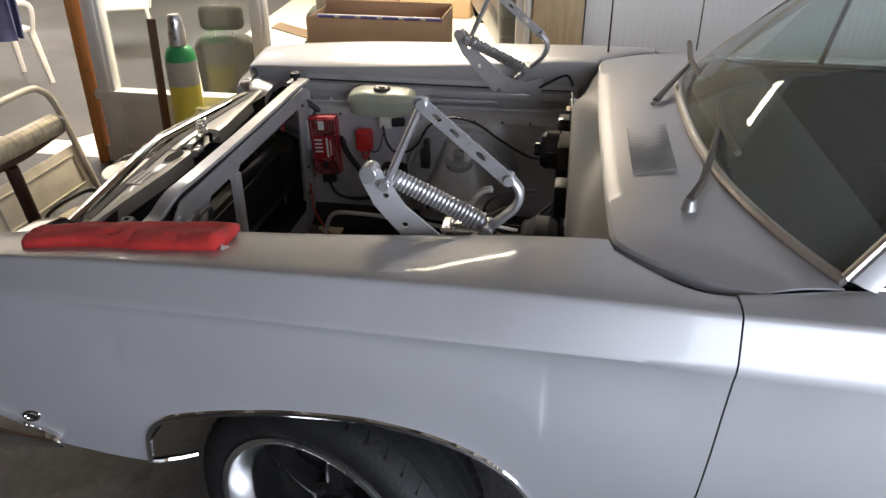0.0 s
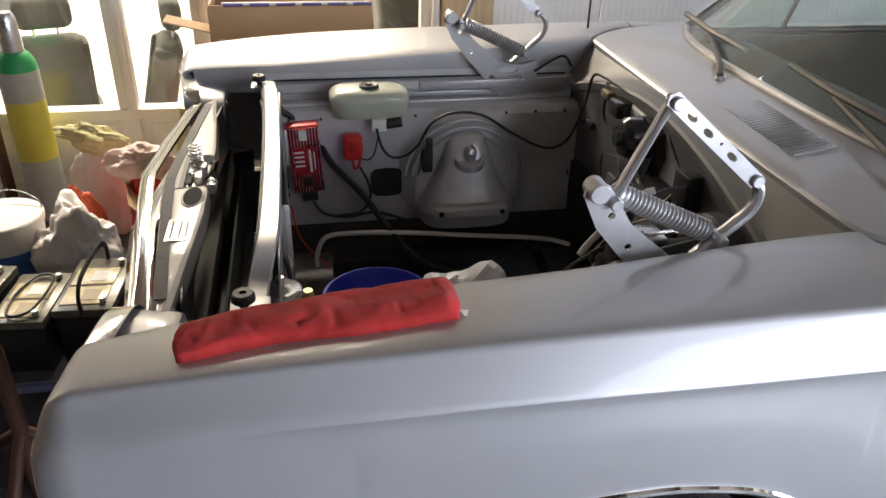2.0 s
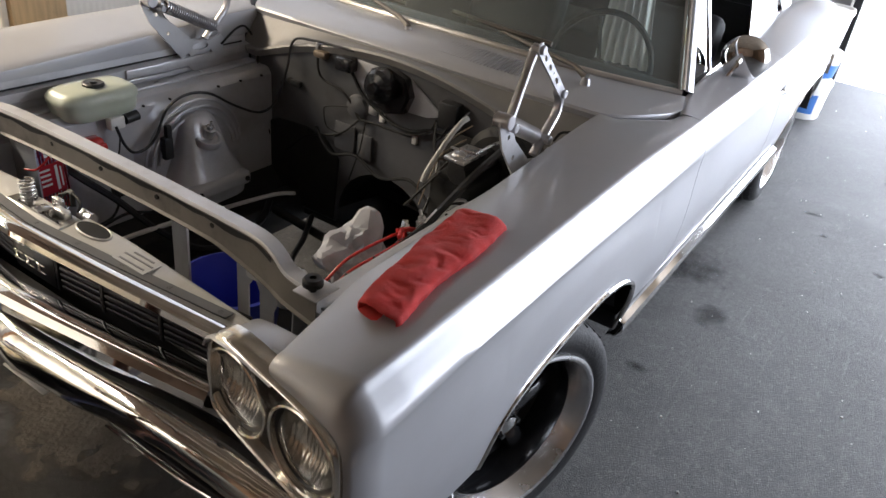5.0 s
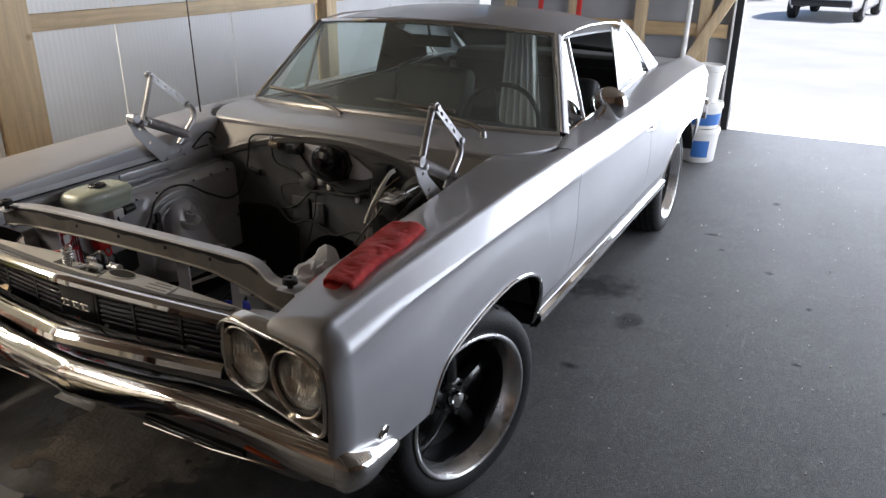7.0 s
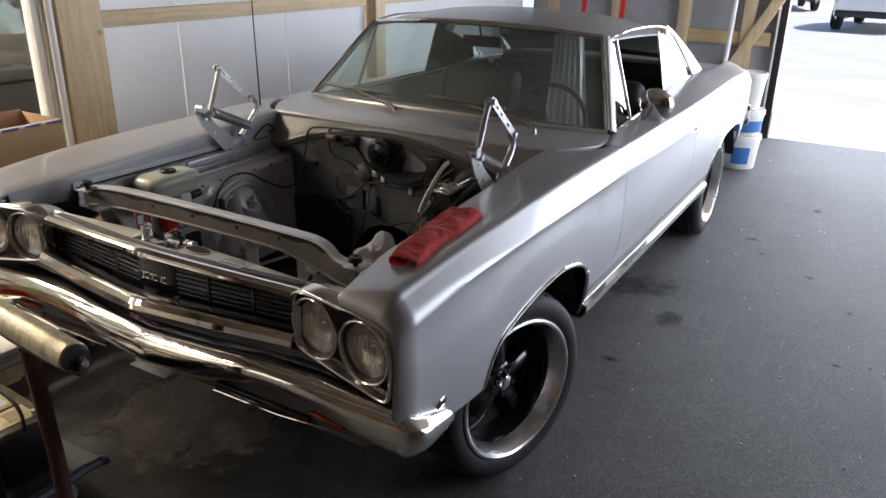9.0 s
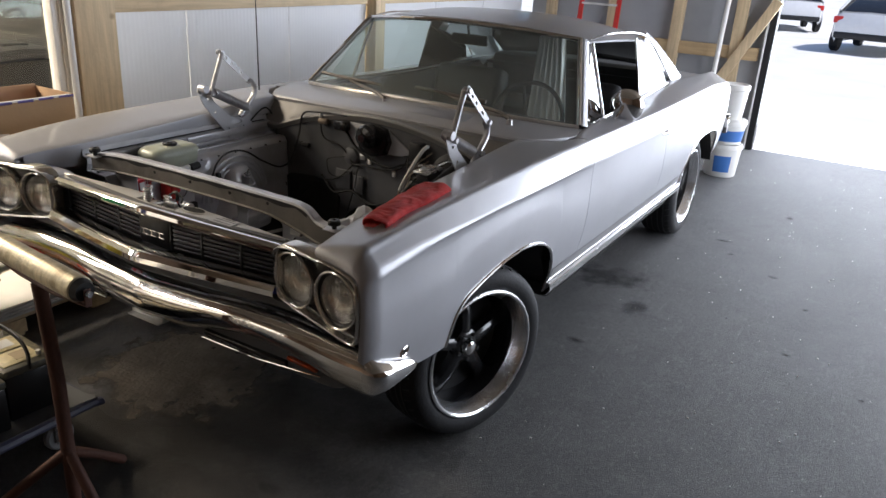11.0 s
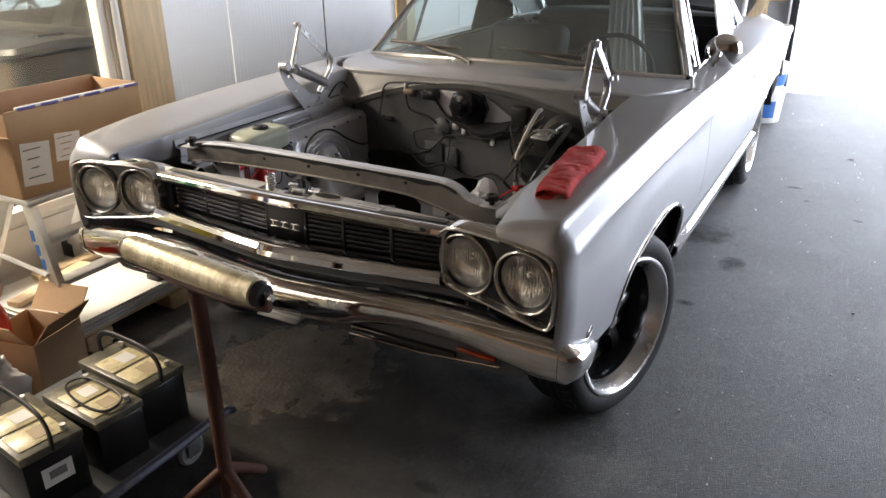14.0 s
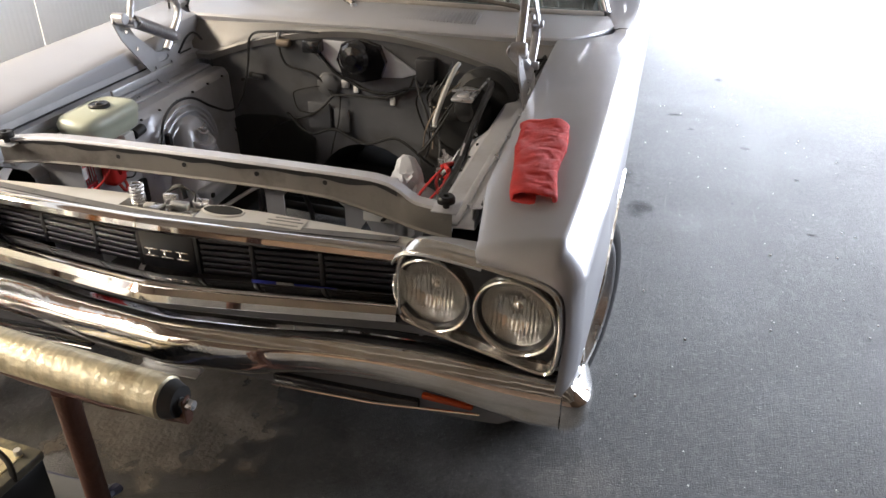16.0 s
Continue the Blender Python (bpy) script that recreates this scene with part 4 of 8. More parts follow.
# front: lamp bezels, sealed lamps, grille, header panel, bumper
for side in (-1, 1):
    m = Matrix(((-0.16, 0, -1, -0.646), (side, 0, 0, 0), (0, 1, 0, 0), (0, 0, 0, 1)))
    bezel = new("headlamp_bezel")
    bezel.parent = car
    outline = [(0.556, 0.79), (0.562, 0.762), (0.585, 0.749), (0.68, 0.734), (0.79, 0.72), (0.868, 0.711), (0.9, 0.72), (0.913, 0.76), (0.916, 0.83), (0.91, 0.885), (0.896, 0.913), (0.862, 0.928), (0.8, 0.936), (0.72, 0.94), (0.66, 0.943), (0.61, 0.94), (0.576, 0.926), (0.558, 0.896), (0.555, 0.85)]
    smooth_outline = [(p.x, p.y) for p in spline([(a, b, 0) for a, b in outline], 5, True)]

    def inset(d, depth):
        n = len(smooth_outline)
        out = []
        for i in range(n):
            p, q = Vector(smooth_outline[i - 1]), Vector(smooth_outline[(i + 1) % n])
            t = (q - p).normalized()
            out.append(m @ Vector((smooth_outline[i][0] - t.y * d, smooth_outline[i][1] + t.x * d, depth)))
        return out

    bm = bmesh.new()
    holed_plate(bm, [((i[1]) * side, i[2]) for i in inset(0.013, 0.0)], [oval(0.634, 0.832, 0.083, 0.083, 32), oval(0.816, 0.828, 0.083, 0.083, 32)], 0.004, m)
    part("backing_plate", bm, GLOSSBLACK, bezel, "black plate between the lamps", smooth=0)
    bm = bmesh.new()
    sheet(bm, [inset(-0.002, -0.02), inset(0.0, 0.02), inset(0.003, 0.025), inset(0.006, 0.027), inset(0.0095, 0.024), inset(0.0115, 0.014), inset(0.015, 0.004)], closed=True)
    part("bezel_rim", bm, PEWTER, bezel, "bright bezel rim")
    for cy, cz in ((0.634, 0.832), (0.816, 0.828)):
        lm = m @ Matrix.Translation((cy, cz, 0.006))
        lamp_ob = new("headlamp")
        lamp_ob.parent = bezel
        bm = bmesh.new()
        lathe(bm, [(0.0795, -0.006), (0.08, 0.008), (0.0815, 0.014), (0.0845, 0.0165), (0.0875, 0.0145), (0.089, 0.008), (0.089, -0.006)], 48, lm)
        part("lamp_ring", bm, PEWTER, lamp_ob, "bright lamp ring").parent = bezel
        bm = bmesh.new()
        lathe(bm, [(0.074, -0.004), (0.064, -0.017), (0.045, -0.029), (0.02, -0.036), (0.012, -0.034), (0.0, -0.02)], 40, lm)
        part("reflector", bm, REFLECTOR, lamp_ob, "silvered lamp bowl").parent = bezel
        bm = bmesh.new()
        lathe(bm, [(0.081, 0.004), (0.077, 0.001), (0.0735, -0.004), (0.073, -0.012)], 48, lm)
        part("lamp_gasket", bm, BLACK, lamp_ob, "dark gap round the glass").parent = bezel
        bm = bmesh.new()
        prof = [(0.075, -0.006), (0.07, 0.004), (0.055, 0.011), (0.035, 0.016), (0.0, 0.019)]
        lathe(bm, prof, 48, lm)
        ln = part("lens", bm, LENS, lamp_ob, "ribbed clear lamp glass")
        ln.parent = bezel
        ln.visible_shadow = False
        bpy.data.objects.remove(lamp_ob)
    # lamp house closing panel behind the bezel
    bm = bmesh.new()
    prism(bm, [(p.y * side, p.z - 0.012) for p in inset(0.034, 0.0)], -0.07, m @ Matrix.Translation((0, 0, -0.03)))
    part("lamp_bucket", bm, DARK, bezel, "dark lamp bucket")
    # fender extension between lamp bezel and header panel
    bm = bmesh.new()
    rows = []
    for x, dz in ((-0.772, -0.008), (-0.767, -0.004), (-0.758, -0.006), (-0.735, -0.012), (-0.7, -0.018), (-0.66, -0.024), (-0.652, -0.028), (-0.65, -0.05)):
        rows.append([(x - (0.16 * (w - 0.61) if x < -0.72 else 0.0), side * w, z + dz) for w, z in ((0.55, 0.9), (0.558, 0.917), (0.578, 0.931), (0.612, 0.937), (0.66, 0.939), (0.7, 0.938), (0.745, 0.936))])
    sheet(bm, rows)
    part("fender_extension", bm, PAINT, car, thick=0.004)
    bm = bmesh.new()
    cyl(bm, (-0.73, side * 0.69, 0.92), (-0.73, side * 0.69, 0.932), 0.009, n=6)
    part("bolt", bm, STEEL, car)


def nose_x(y, centre, sides):
    return centre + (sides - centre) * min(1.0, abs(y) / 0.56) ** 1.15


ys = list(np.linspace(-0.56, 0.56, 29))
bm = bmesh.new()
sheet(bm, [[(nose_x(y, -0.79, -0.735) + dx, y, 0.905 + 0.02 * (1 - abs(y) / 0.56) + dz) for dx, dz in ((0.022, 0.004), (0.012, 0.008), (0.0, 0.007), (-0.009, 0.001), (-0.011, -0.01), (-0.005, -0.019), (0.008, -0.022))] for y in ys])
part("grille_upper_bar", bm, CHROME, car, "bright upper grille bar", thick=0.003)
bm = bmesh.new()
sheet(bm, [[(nose_x(y, -0.84, -0.765) + dx, y, 0.773 + dz) for dx, dz in ((0.05, 0.018), (0.02, 0.022), (0.0, 0.016), (-0.01, 0.004), (-0.012, -0.012), (-0.002, -0.022), (0.012, -0.026), (0.02, -0.03))] for y in ys])
part("grille_lower_bar", bm, CHROME, car, "bright lower grille bar", thick=0.003)
# silver panel, coloured dark for the shade between grille and bumper
bm = bmesh.new()
sheet(bm, [[(nose_x(y, -0.815, -0.75) + dx, y, zz) for dx, zz in ((0.01, 0.752), (0.0, 0.738), (0.002, 0.72), (0.02, 0.705), (0.06, 0.7))] for y in list(np.linspace(-0.905, 0.905, 41))])
part("stone_panel", bm, SHADEPAINT, car, "filler panel over the bumper, shade put into its grey", thick=0.003)
grille = new("grille")
grille.parent = car
bm = bmesh.new()
sheet(bm, [[(nose_x(y, -0.7, -0.655), y, z) for z in (0.75, 0.9)] for y in ys])
part("grille_back", bm, GRILLE, grille, "dark grille backing", thick=0.004)
for i in range(7):
    z = 0.79 + 0.0158 * i
    for s in (-1, 1):
        # flat blades, three lengths a side, tilted to catch the light
        for a, b in ((0.085, 0.2), (0.215, 0.36), (0.375, 0.53)):
            bm = bmesh.new()
            sheet(bm, [[(nose_x(y, -0.75, -0.692) + dx, s * y, z + dz) for dx, dz in ((0.016, 0.001), (0.001, 0.0045), (0.0, 0.003), (0.0, -0.003), (0.004, -0.0045))] for y in np.linspace(a, b, 6)])
            part("grille_slat", bm, SLAT, grille, thick=0.0015)
for y in (-0.545, -0.367, -0.207, -0.075, 0.075, 0.207, 0.367, 0.545):
    bm = bmesh.new()
    x = nose_x(y, -0.745, -0.687)
    box(bm, (x, y, 0.838), (0.014, 0.011, 0.118), bevel=0.002)
    part("grille_upright", bm, GRILLE, grille)
bm = bmesh.new()
box(bm, (-0.742, 0.0, 0.838), (0.012, 0.14, 0.116), bevel=0.003)
part("badge_panel", bm, GRILLE, grille, "black panel behind the badge")
# the badge: plain bright bars
badge = new("badge")
badge.parent = car
for y, w in ((0.03, 0.04), (-0.01, 0.036), (-0.05, 0.036)):
    for dz in (-0.009, 0.009):
        bm = bmesh.new()
        box(bm, (-0.763, y, 0.832 + dz), (0.005, w - 0.006, 0.004), bevel=0.0015)
        part("badge_bar", bm, CHROME, badge)
    bm = bmesh.new()
    box(bm, (-0.764, y + 0.004, 0.832), (0.005, 0.005, 0.022), bevel=0.0015)
    part("badge_bar", bm, CHROME, badge)


def header_rear(y):
    """Rear edge of the header: set back for the latch in the middle, drawn in at both ends."""
    if -0.06 < y < 0.135:
        return -0.706
    return -0.648 - 0.026 * max(0.0, (abs(y) - 0.2) / 0.385)


bm = bmesh.new()
rows = []
for y in sorted([*np.linspace(-0.585, 0.585, 25), -0.0605, -0.0595, 0.1345, 0.1355]):
    a, e = nose_x(y, -0.755, -0.705), header_rear(y)
    rows.append([(a, y, 0.892), (a + 0.012, y, 0.906), (a + 0.022, y, 0.908), (e - 0.008, y, 0.912), (e, y, 0.908), (e + 0.002, y, 0.868)])
sheet(bm, rows)
header = part("header_panel", bm, HEADER, car, "pale silver header panel", thick=0.004)
for y in np.linspace(-0.52, 0.5, 9):
    bm = bmesh.new()
    cyl(bm, (nose_x(y, -0.735, -0.69), y, 0.908), (nose_x(y, -0.735, -0.69), y, 0.914), 0.006, n=8)
    part("rivet", bm, DARK, header)
bm = bmesh.new()
sheet(bm, [[(nose_x(y, -0.748, -0.7) + d, y, 0.9125) for d in (0.0, 0.022)] for y in np.linspace(-0.54, 0.54, 21)])
part("seal_strip", bm, material("seal_grey", (0.12, 0.12, 0.12), 0.7), header, "grey rubber strip", thick=0.003)
bm = bmesh.new()
tube(bm, [(-0.675 + 0.022 * a, -0.115 + 0.05 * b, 0.9125) for a, b in oval(0, 0, 1, 1, 24)], 0.0035, 8, True)
part("latch_opening_rim", bm, HEADER, header)
bm = bmesh.new()
prism(bm, oval(-0.675, -0.115, 0.022, 0.05, 24), 0.002, Matrix.Translation((0, 0, 0.9135)))
part("latch_opening", bm, PITCH, header, "dark latch opening")
# printed plate on the header, as plain bars
bm = bmesh.new()
box(bm, (-0.69, -0.275, 0.9145), (0.045, 0.095, 0.001))
part("sticker", bm, HEADER, header)
bm = bmesh.new()
for k, (w, dx) in enumerate(((0.06, 0.018), (0.085, 0.005), (0.075, -0.012))):
    box(bm, (-0.69 + dx, -0.275, 0.9155), (0.004, w, 0.001))
part("sticker_print", bm, GREYPRINT, header, "faded grey lettering bars")
# hood latch with its coil spring
latch = new("hood_latch")
latch.parent = car
bm = bmesh.new()
tube(bm, [(-0.685 + 0.015 * math.cos(a), 0.1 + 0.015 * math.sin(a), 0.908 + 0.00125 * a) for a in np.linspace(0, 2 * math.pi * 6.2, 110)], 0.0026, 6)
part("coil_spring", bm, STEEL, latch)
bm = bmesh.new()
box(bm, (-0.68, 0.036, 0.893), (0.062, 0.2, 0.006), bevel=0.002)
cyl(bm, (-0.685, 0.1, 0.895), (-0.685, 0.1, 0.945), 0.006, n=10)
part("latch_plate", bm, HEADER, latch, "pale plate under the latch")
bm = bmesh.new()
box(bm, (-0.685, 0.055, 0.902), (0.034, 0.03, 0.012), bevel=0.004)
box(bm, (-0.66, 0.03, 0.916), (0.012, 0.036, 0.03), bevel=0.003)
box(bm, (-0.672, 0.0, 0.91), (0.018, 0.046, 0.02), bevel=0.004)
cyl(bm, (-0.69, 0.02, 0.905), (-0.65, 0.02, 0.905), 0.009, n=12)
cyl(bm, (-0.64, -0.02, 0.905), (-0.64, -0.06, 0.905), 0.013, n=12)
part("latch_body", bm, STEEL, latch)
bm = bmesh.new()
box(bm, (-0.7, 0.015, 0.897), (0.022, 0.06, 0.012), bevel=0.004)
part("latch_stop", bm, DARK, latch, "dark greasy latch stop")
bm = bmesh.new()
tube(bm, spline([(-0.64, 0.06, 0.9), (-0.632, 0.045, 0.93), (-0.635, 0.015, 0.94), (-0.645, 0.0, 0.915)], 5), 0.006, 8, flat=0.4)
part("latch_claw", bm, DARK, latch, "dark greasy latch claw")
bm = bmesh.new()
tube(bm, spline([(-0.645, 0.05, 0.925), (-0.635, 0.02, 0.938), (-0.64, -0.02, 0.93), (-0.655, -0.03, 0.916)], 5), 0.003, 8)
part("release_lever", bm, DARK, latch)
bm = bmesh.new()
box(bm, (-0.505, -0.43, 0.862), (0.012, 0.085, 0.032), bevel=0.005)
part("slot_insert", bm, WHITEPLASTIC, car, "pale plastic slot insert")

# bumper: a deep chrome blade, lower and further forward in the middle
bumper_face = curve_of((0.0, -0.832), (0.25, -0.818), (0.5, -0.806), (0.8, -0.803), (0.95, -0.798))
bumper_top = curve_of((0.0, 0.678), (0.2, 0.682), (0.45, 0.694), (0.6, 0.695), (0.8, 0.684), (1.0, 0.674))
bumper_low = curve_of((0.0, 0.548), (0.2, 0.56), (0.35, 0.59), (0.5, 0.603), (0.64, 0.598), (0.73, 0.58), (0.81, 0.561), (0.88, 0.552), (0.925, 0.554), (0.955, 0.564), (0.98, 0.582))


BLADE = ((-0.07, 0.698), (-0.045, 0.7055), (-0.03, 0.7085), (-0.02, 0.707), (-0.012, 0.7015), (0.001, 0.6885), (0.0055, 0.683), (0.0078, 0.676), (0.0095, 0.655), (0.0085, 0.632), (0.006, 0.6235), (0.001, 0.618), (-0.012, 0.604), (-0.018, 0.599), (-0.028, 0.597), (-0.05, 0.599))


def blade_rows(plan):
    """Sweep the blade along a plan line of (x, y, rise, squeeze)."""
    out = []
    for i, (x, y, dz, k) in enumerate(plan):
        p, q = plan[max(0, i - 1)], plan[min(len(plan) - 1, i + 1)]
        t = Vector((q[0] - p[0], q[1] - p[1], 0)).normalized()
        n = Vector((-t.y, t.x, 0))
        if n.x > 0 and abs(n.x) > 0.5:
            n = -n
        if n.y * y < 0 and abs(n.y) > 0.5:
            n = -n
        hi, lo = bumper_top(abs(y)), bumper_low(abs(y))
        mid = (hi + lo) / 2
        out.append([Vector((x, y, 0)) + n * o * k + Vector((0, 0, dz + mid + (lo + (hi - lo) * (z - 0.597) / 0.112 - mid) * k)) for o, z in BLADE])
    return out


bm = bmesh.new()
plan = [(bumper_face(abs(float(y))), float(y), 0.0, 1.0) for y in np.linspace(-0.925, 0.925, 63)]
sheet(bm, blade_rows(plan))
bumper = part("front_bumper", bm, BUMPER, car, "heavy chrome front bumper blade", smooth=60, thick=0.004)
for side in (-1, 1):
    bm = bmesh.new()
    line = [(-0.802, 0.927), (-0.8, 0.942), (-0.793, 0.957), (-0.779, 0.968), (-0.758, 0.975), (-0.732, 0.977), (-0.704, 0.976), (-0.675, 0.973), (-0.645, 0.969), (-0.615, 0.965), (-0.59, 0.962), (-0.575, 0.958)]
    drop = (0.0, -0.004, -0.009, -0.013, -0.017, -0.021, -0.025, -0.03, -0.035, -0.039, -0.043, -0.046)
    grow = (1.03, 1.05, 1.06, 1.06, 1.03, 0.96, 0.84, 0.7, 0.57, 0.46, 0.36, 0.2)
    sheet(bm, blade_rows([(x, side * w, d, g) for (x, w), d, g in zip(line, drop, grow)]))
    part("bumper_end", bm, BUMPER, bumper, "wrapped chrome bumper end", smooth=60, thick=0.004)
    bm = bmesh.new()
    gm = Matrix.Translation((-0.632, side * (w_max(-0.632) + tuck(0.645) + 0.001), 0.642)) @ Matrix.Rotation(radians(-90 * side), 4, "X") @ Matrix.Rotation(radians(20), 4, "Z")
    tube(bm, [gm @ Vector((0.02 * a, 0.012 * b, 0.002)) for a, b in oval(0, 0, 1, 1, 24)], 0.004, 8, True)
    part("side_lamp_rim", bm, CHROME, car, "small oval chrome rim")
    bm = bmesh.new()
    prism(bm, oval(0, 0, 0.019, 0.011, 20), 0.002, gm)
    part("side_lamp_hole", bm, PITCH, car, "dark oval hole")
    # valance slot and turn lamp under the bumper
    bm = bmesh.new()
    box(bm, (-0.775, side * 0.43, 0.543), (0.02, 0.36, 0.026), bevel=0.006)
    part("valance_slot", bm, GLOSSBLACK, car, "dark slot in the valance")
    bm = bmesh.new()
    box(bm, (-0.776, side * 0.675, 0.568), (0.016, 0.12, 0.014), m=Matrix.Translation((-0.778, side * 0.675, 0.566)) @ Matrix.Rotation(radians(-side * 4), 4, "X") @ Matrix.Translation((0.778, -side * 0.675, -0.566)), bevel=0.006)
    part("turn_lamp", bm, AMBER, car, "amber turn signal lens")
    bm = bmesh.new()
    tube(bm, [(-0.788, side * 0.25, 0.53), (-0.787, side * 0.5, 0.531), (-0.78, side * 0.75, 0.55)], 0.0035, 8)
    part("slot_trim", bm, CHROME, car, "thin bright slot trim")
# the bumper's shadow on the valance is part of its paint colour
bm = bmesh.new()
rows = []
for y in np.linspace(-0.93, 0.93, 41):
    up = 0.09 * max(0.0, (abs(y) - 0.78) / 0.15) ** 1.5
    rows.append([(-0.74, y, 0.61), (-0.768 + 0.5 * up, y, 0.585), (-0.765 + 0.6 * up, y, 0.52 + up), (-0.72 + 0.4 * up, y, 0.5 + up), (-0.6, y, 0.51 + up)])
sheet(bm, rows)
part("valance", bm, SHADEPAINT, car, "lower valance, its grey darkened as bumper shadow", thick=0.004)
bm = bmesh.new()
box(bm, (-0.785, 0.02, 0.545), (0.02, 0.16, 0.04), bevel=0.004)
box(bm, (-0.79, 0.02, 0.522), (0.05, 0.16, 0.005), bevel=0.002)
part("plate_bracket", bm, ALLOY, car, "empty plate bracket")
bm = bmesh.new()
box(bm, (-0.69, 0.0, 0.61), (0.05, 1.66, 0.09), bevel=0.01)
part("bumper_beam", bm, DARK, car, "dark beam behind the bumper")

# ---- engine bay ----
# radiator support: arched top bar with pressed panels and openings
support = new("radiator_support")
support.parent = car
bm = bmesh.new()
rows = []
top_line = [(-0.532, 0.62, 0.952), (-0.526, 0.57, 0.958), (-0.52, 0.5, 0.965), (-0.516, 0.4, 0.968), (-0.512, 0.2, 0.968), (-0.51, -0.1, 0.966), (-0.513, -0.36, 0.964), (-0.518, -0.44, 0.961), (-0.524, -0.485, 0.948), (-0.533, -0.53, 0.926), (-0.54, -0.62, 0.92)]
for p in spline(top_line, 4):
    rows.append([p + Vector((0.034, 0, -0.008)), p + Vector((0.032, 0, 0.0)), p + Vector((-0.0, 0, 0.001)), p + Vector((-0.003, 0, -0.004)), p + Vector((-0.003, 0, -0.012))])
sheet(bm, rows)
part("top_bar", bm, BAY, support, "silver arched top bar", thick=0.0025)
# bar face: dusty, and darkened for the ground it reflects
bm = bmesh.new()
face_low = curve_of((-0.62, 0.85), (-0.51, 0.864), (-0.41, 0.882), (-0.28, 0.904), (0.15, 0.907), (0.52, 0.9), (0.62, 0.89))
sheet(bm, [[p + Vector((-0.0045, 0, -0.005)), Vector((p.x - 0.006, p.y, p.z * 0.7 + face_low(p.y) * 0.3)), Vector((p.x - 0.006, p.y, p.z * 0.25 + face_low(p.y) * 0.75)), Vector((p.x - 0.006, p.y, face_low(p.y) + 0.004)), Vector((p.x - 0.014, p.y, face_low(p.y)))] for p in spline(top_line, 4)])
part("bar_face", bm, BARFACE, support, "dusty brown-grey face of the top bar, dark reflection in its colour", thick=0.003)
bm = bmesh.new()
sheet(bm, [[p + Vector((-0.0085, 0, -0.004)), p + Vector((-0.0085, 0, -0.011 - 0.005 * abs(math.sin(31 * p.y) + math.sin(13 * p.y))))] for p in spline(top_line[1:-2], 8)])
part("sealer_line", bm, BLACK, support, "ragged black sealer under the edge", thick=0.001)
for y in (-0.3, -0.12, 0.08, 0.27, 0.44):
    bm = bmesh.new()
    cyl(bm, (-0.513, y, 0.94), (-0.521, y, 0.94), 0.006, n=10)
    part("bolt", bm, DARK, support)
bm = bmesh.new()
m = Matrix(((0, 0, -1, -0.478), (1, 0, 0, 0), (0, 1, 0, 0), (0, 0, 0, 1)))
holed_plate(bm, [(-0.56, 0.42), (0.56, 0.42), (0.56, 0.93), (0.5, 0.955), (-0.46, 0.94), (-0.52, 0.9), (-0.56, 0.88)],
            [[(-0.115, 0.5), (0.43, 0.5), (0.43, 0.885), (0.415, 0.9), (-0.1, 0.895), (-0.115, 0.88)], [(-0.33, 0.5), (-0.165, 0.5), (-0.165, 0.87), (-0.18, 0.885), (-0.3, 0.885), (-0.33, 0.86)], oval(-0.43, 0.862, 0.04, 0.014, 16, 0.6), [(-0.4, 0.56), (-0.365, 0.56), (-0.365, 0.8), (-0.385, 0.83), (-0.4, 0.8)], [(-0.53, 0.5), (-0.44, 0.5), (-0.44, 0.76), (-0.46, 0.8), (-0.51, 0.8), (-0.53, 0.76)]], 0.004, m)
part("side_panel", bm, BAY, support, smooth=0)
bm = bmesh.new()
box(bm, (-0.47, -0.14, 0.66), (0.02, 0.022, 0.46), bevel=0.008)
part("upright_rib", bm, BAY, support, "pressed rib on the upright")
for y, z, h in ((0.49, 0.78, 0.12), (-0.42, 0.7, 0.2)):
    bm = bmesh.new()
    box(bm, (-0.472, y, z), (0.012, 0.014, h), bevel=0.005)
    part("panel_rib", bm, BAY, support, "pressed rib in the panel")
for y, z in ((0.46, 0.9), (0.52, 0.9), (0.47, 0.66), (0.53, 0.6), (0.46, 0.56)):
    bm = bmesh.new()
    cyl(bm, (-0.476, y, z), (-0.472, y, z), 0.006, n=10)
    part("bolt", bm, DARK, support)
bm = bmesh.new()
box(bm, (-0.52, 0.0, 0.44), (0.07, 1.15, 0.07), bevel=0.012)
part("lower_rail", bm, DARK, support)
bm = bmesh.new()
box(bm, (-0.622, 0.0, 0.56), (0.006, 1.12, 0.22))
box(bm, (-0.56, 0.0, 0.452), (0.12, 1.12, 0.006))
box(bm, (-0.56, 0.575, 0.56), (0.12, 0.006, 0.22))
box(bm, (-0.56, -0.575, 0.56), (0.12, 0.006, 0.22))
part("air_baffle", bm, PITCH, support, "black baffle behind the grille")
for y, z in ((0.59, 0.95), (-0.605, 0.924)):
    bm = bmesh.new()
    lathe(bm, [(0.021, 0.0), (0.021, 0.01), (0.017, 0.016), (0.007, 0.016), (0.006, 0.01), (0.0, 0.01)], 20, Matrix.Translation((-0.54, y, z + 0.016)))
    lathe(bm, [(0.008, 0.0), (0.008, 0.024)], 10, Matrix.Translation((-0.54, y, z)))
    part("hood_bumper", bm, BLACK, support, "black rubber hood rest")
    bm = bmesh.new()
    box(bm, (-0.53, y, z), (0.07, 0.06, 0.004), bevel=0.0015)
    part("hood_bumper_plate", bm, BAY, support)
bm = bmesh.new()
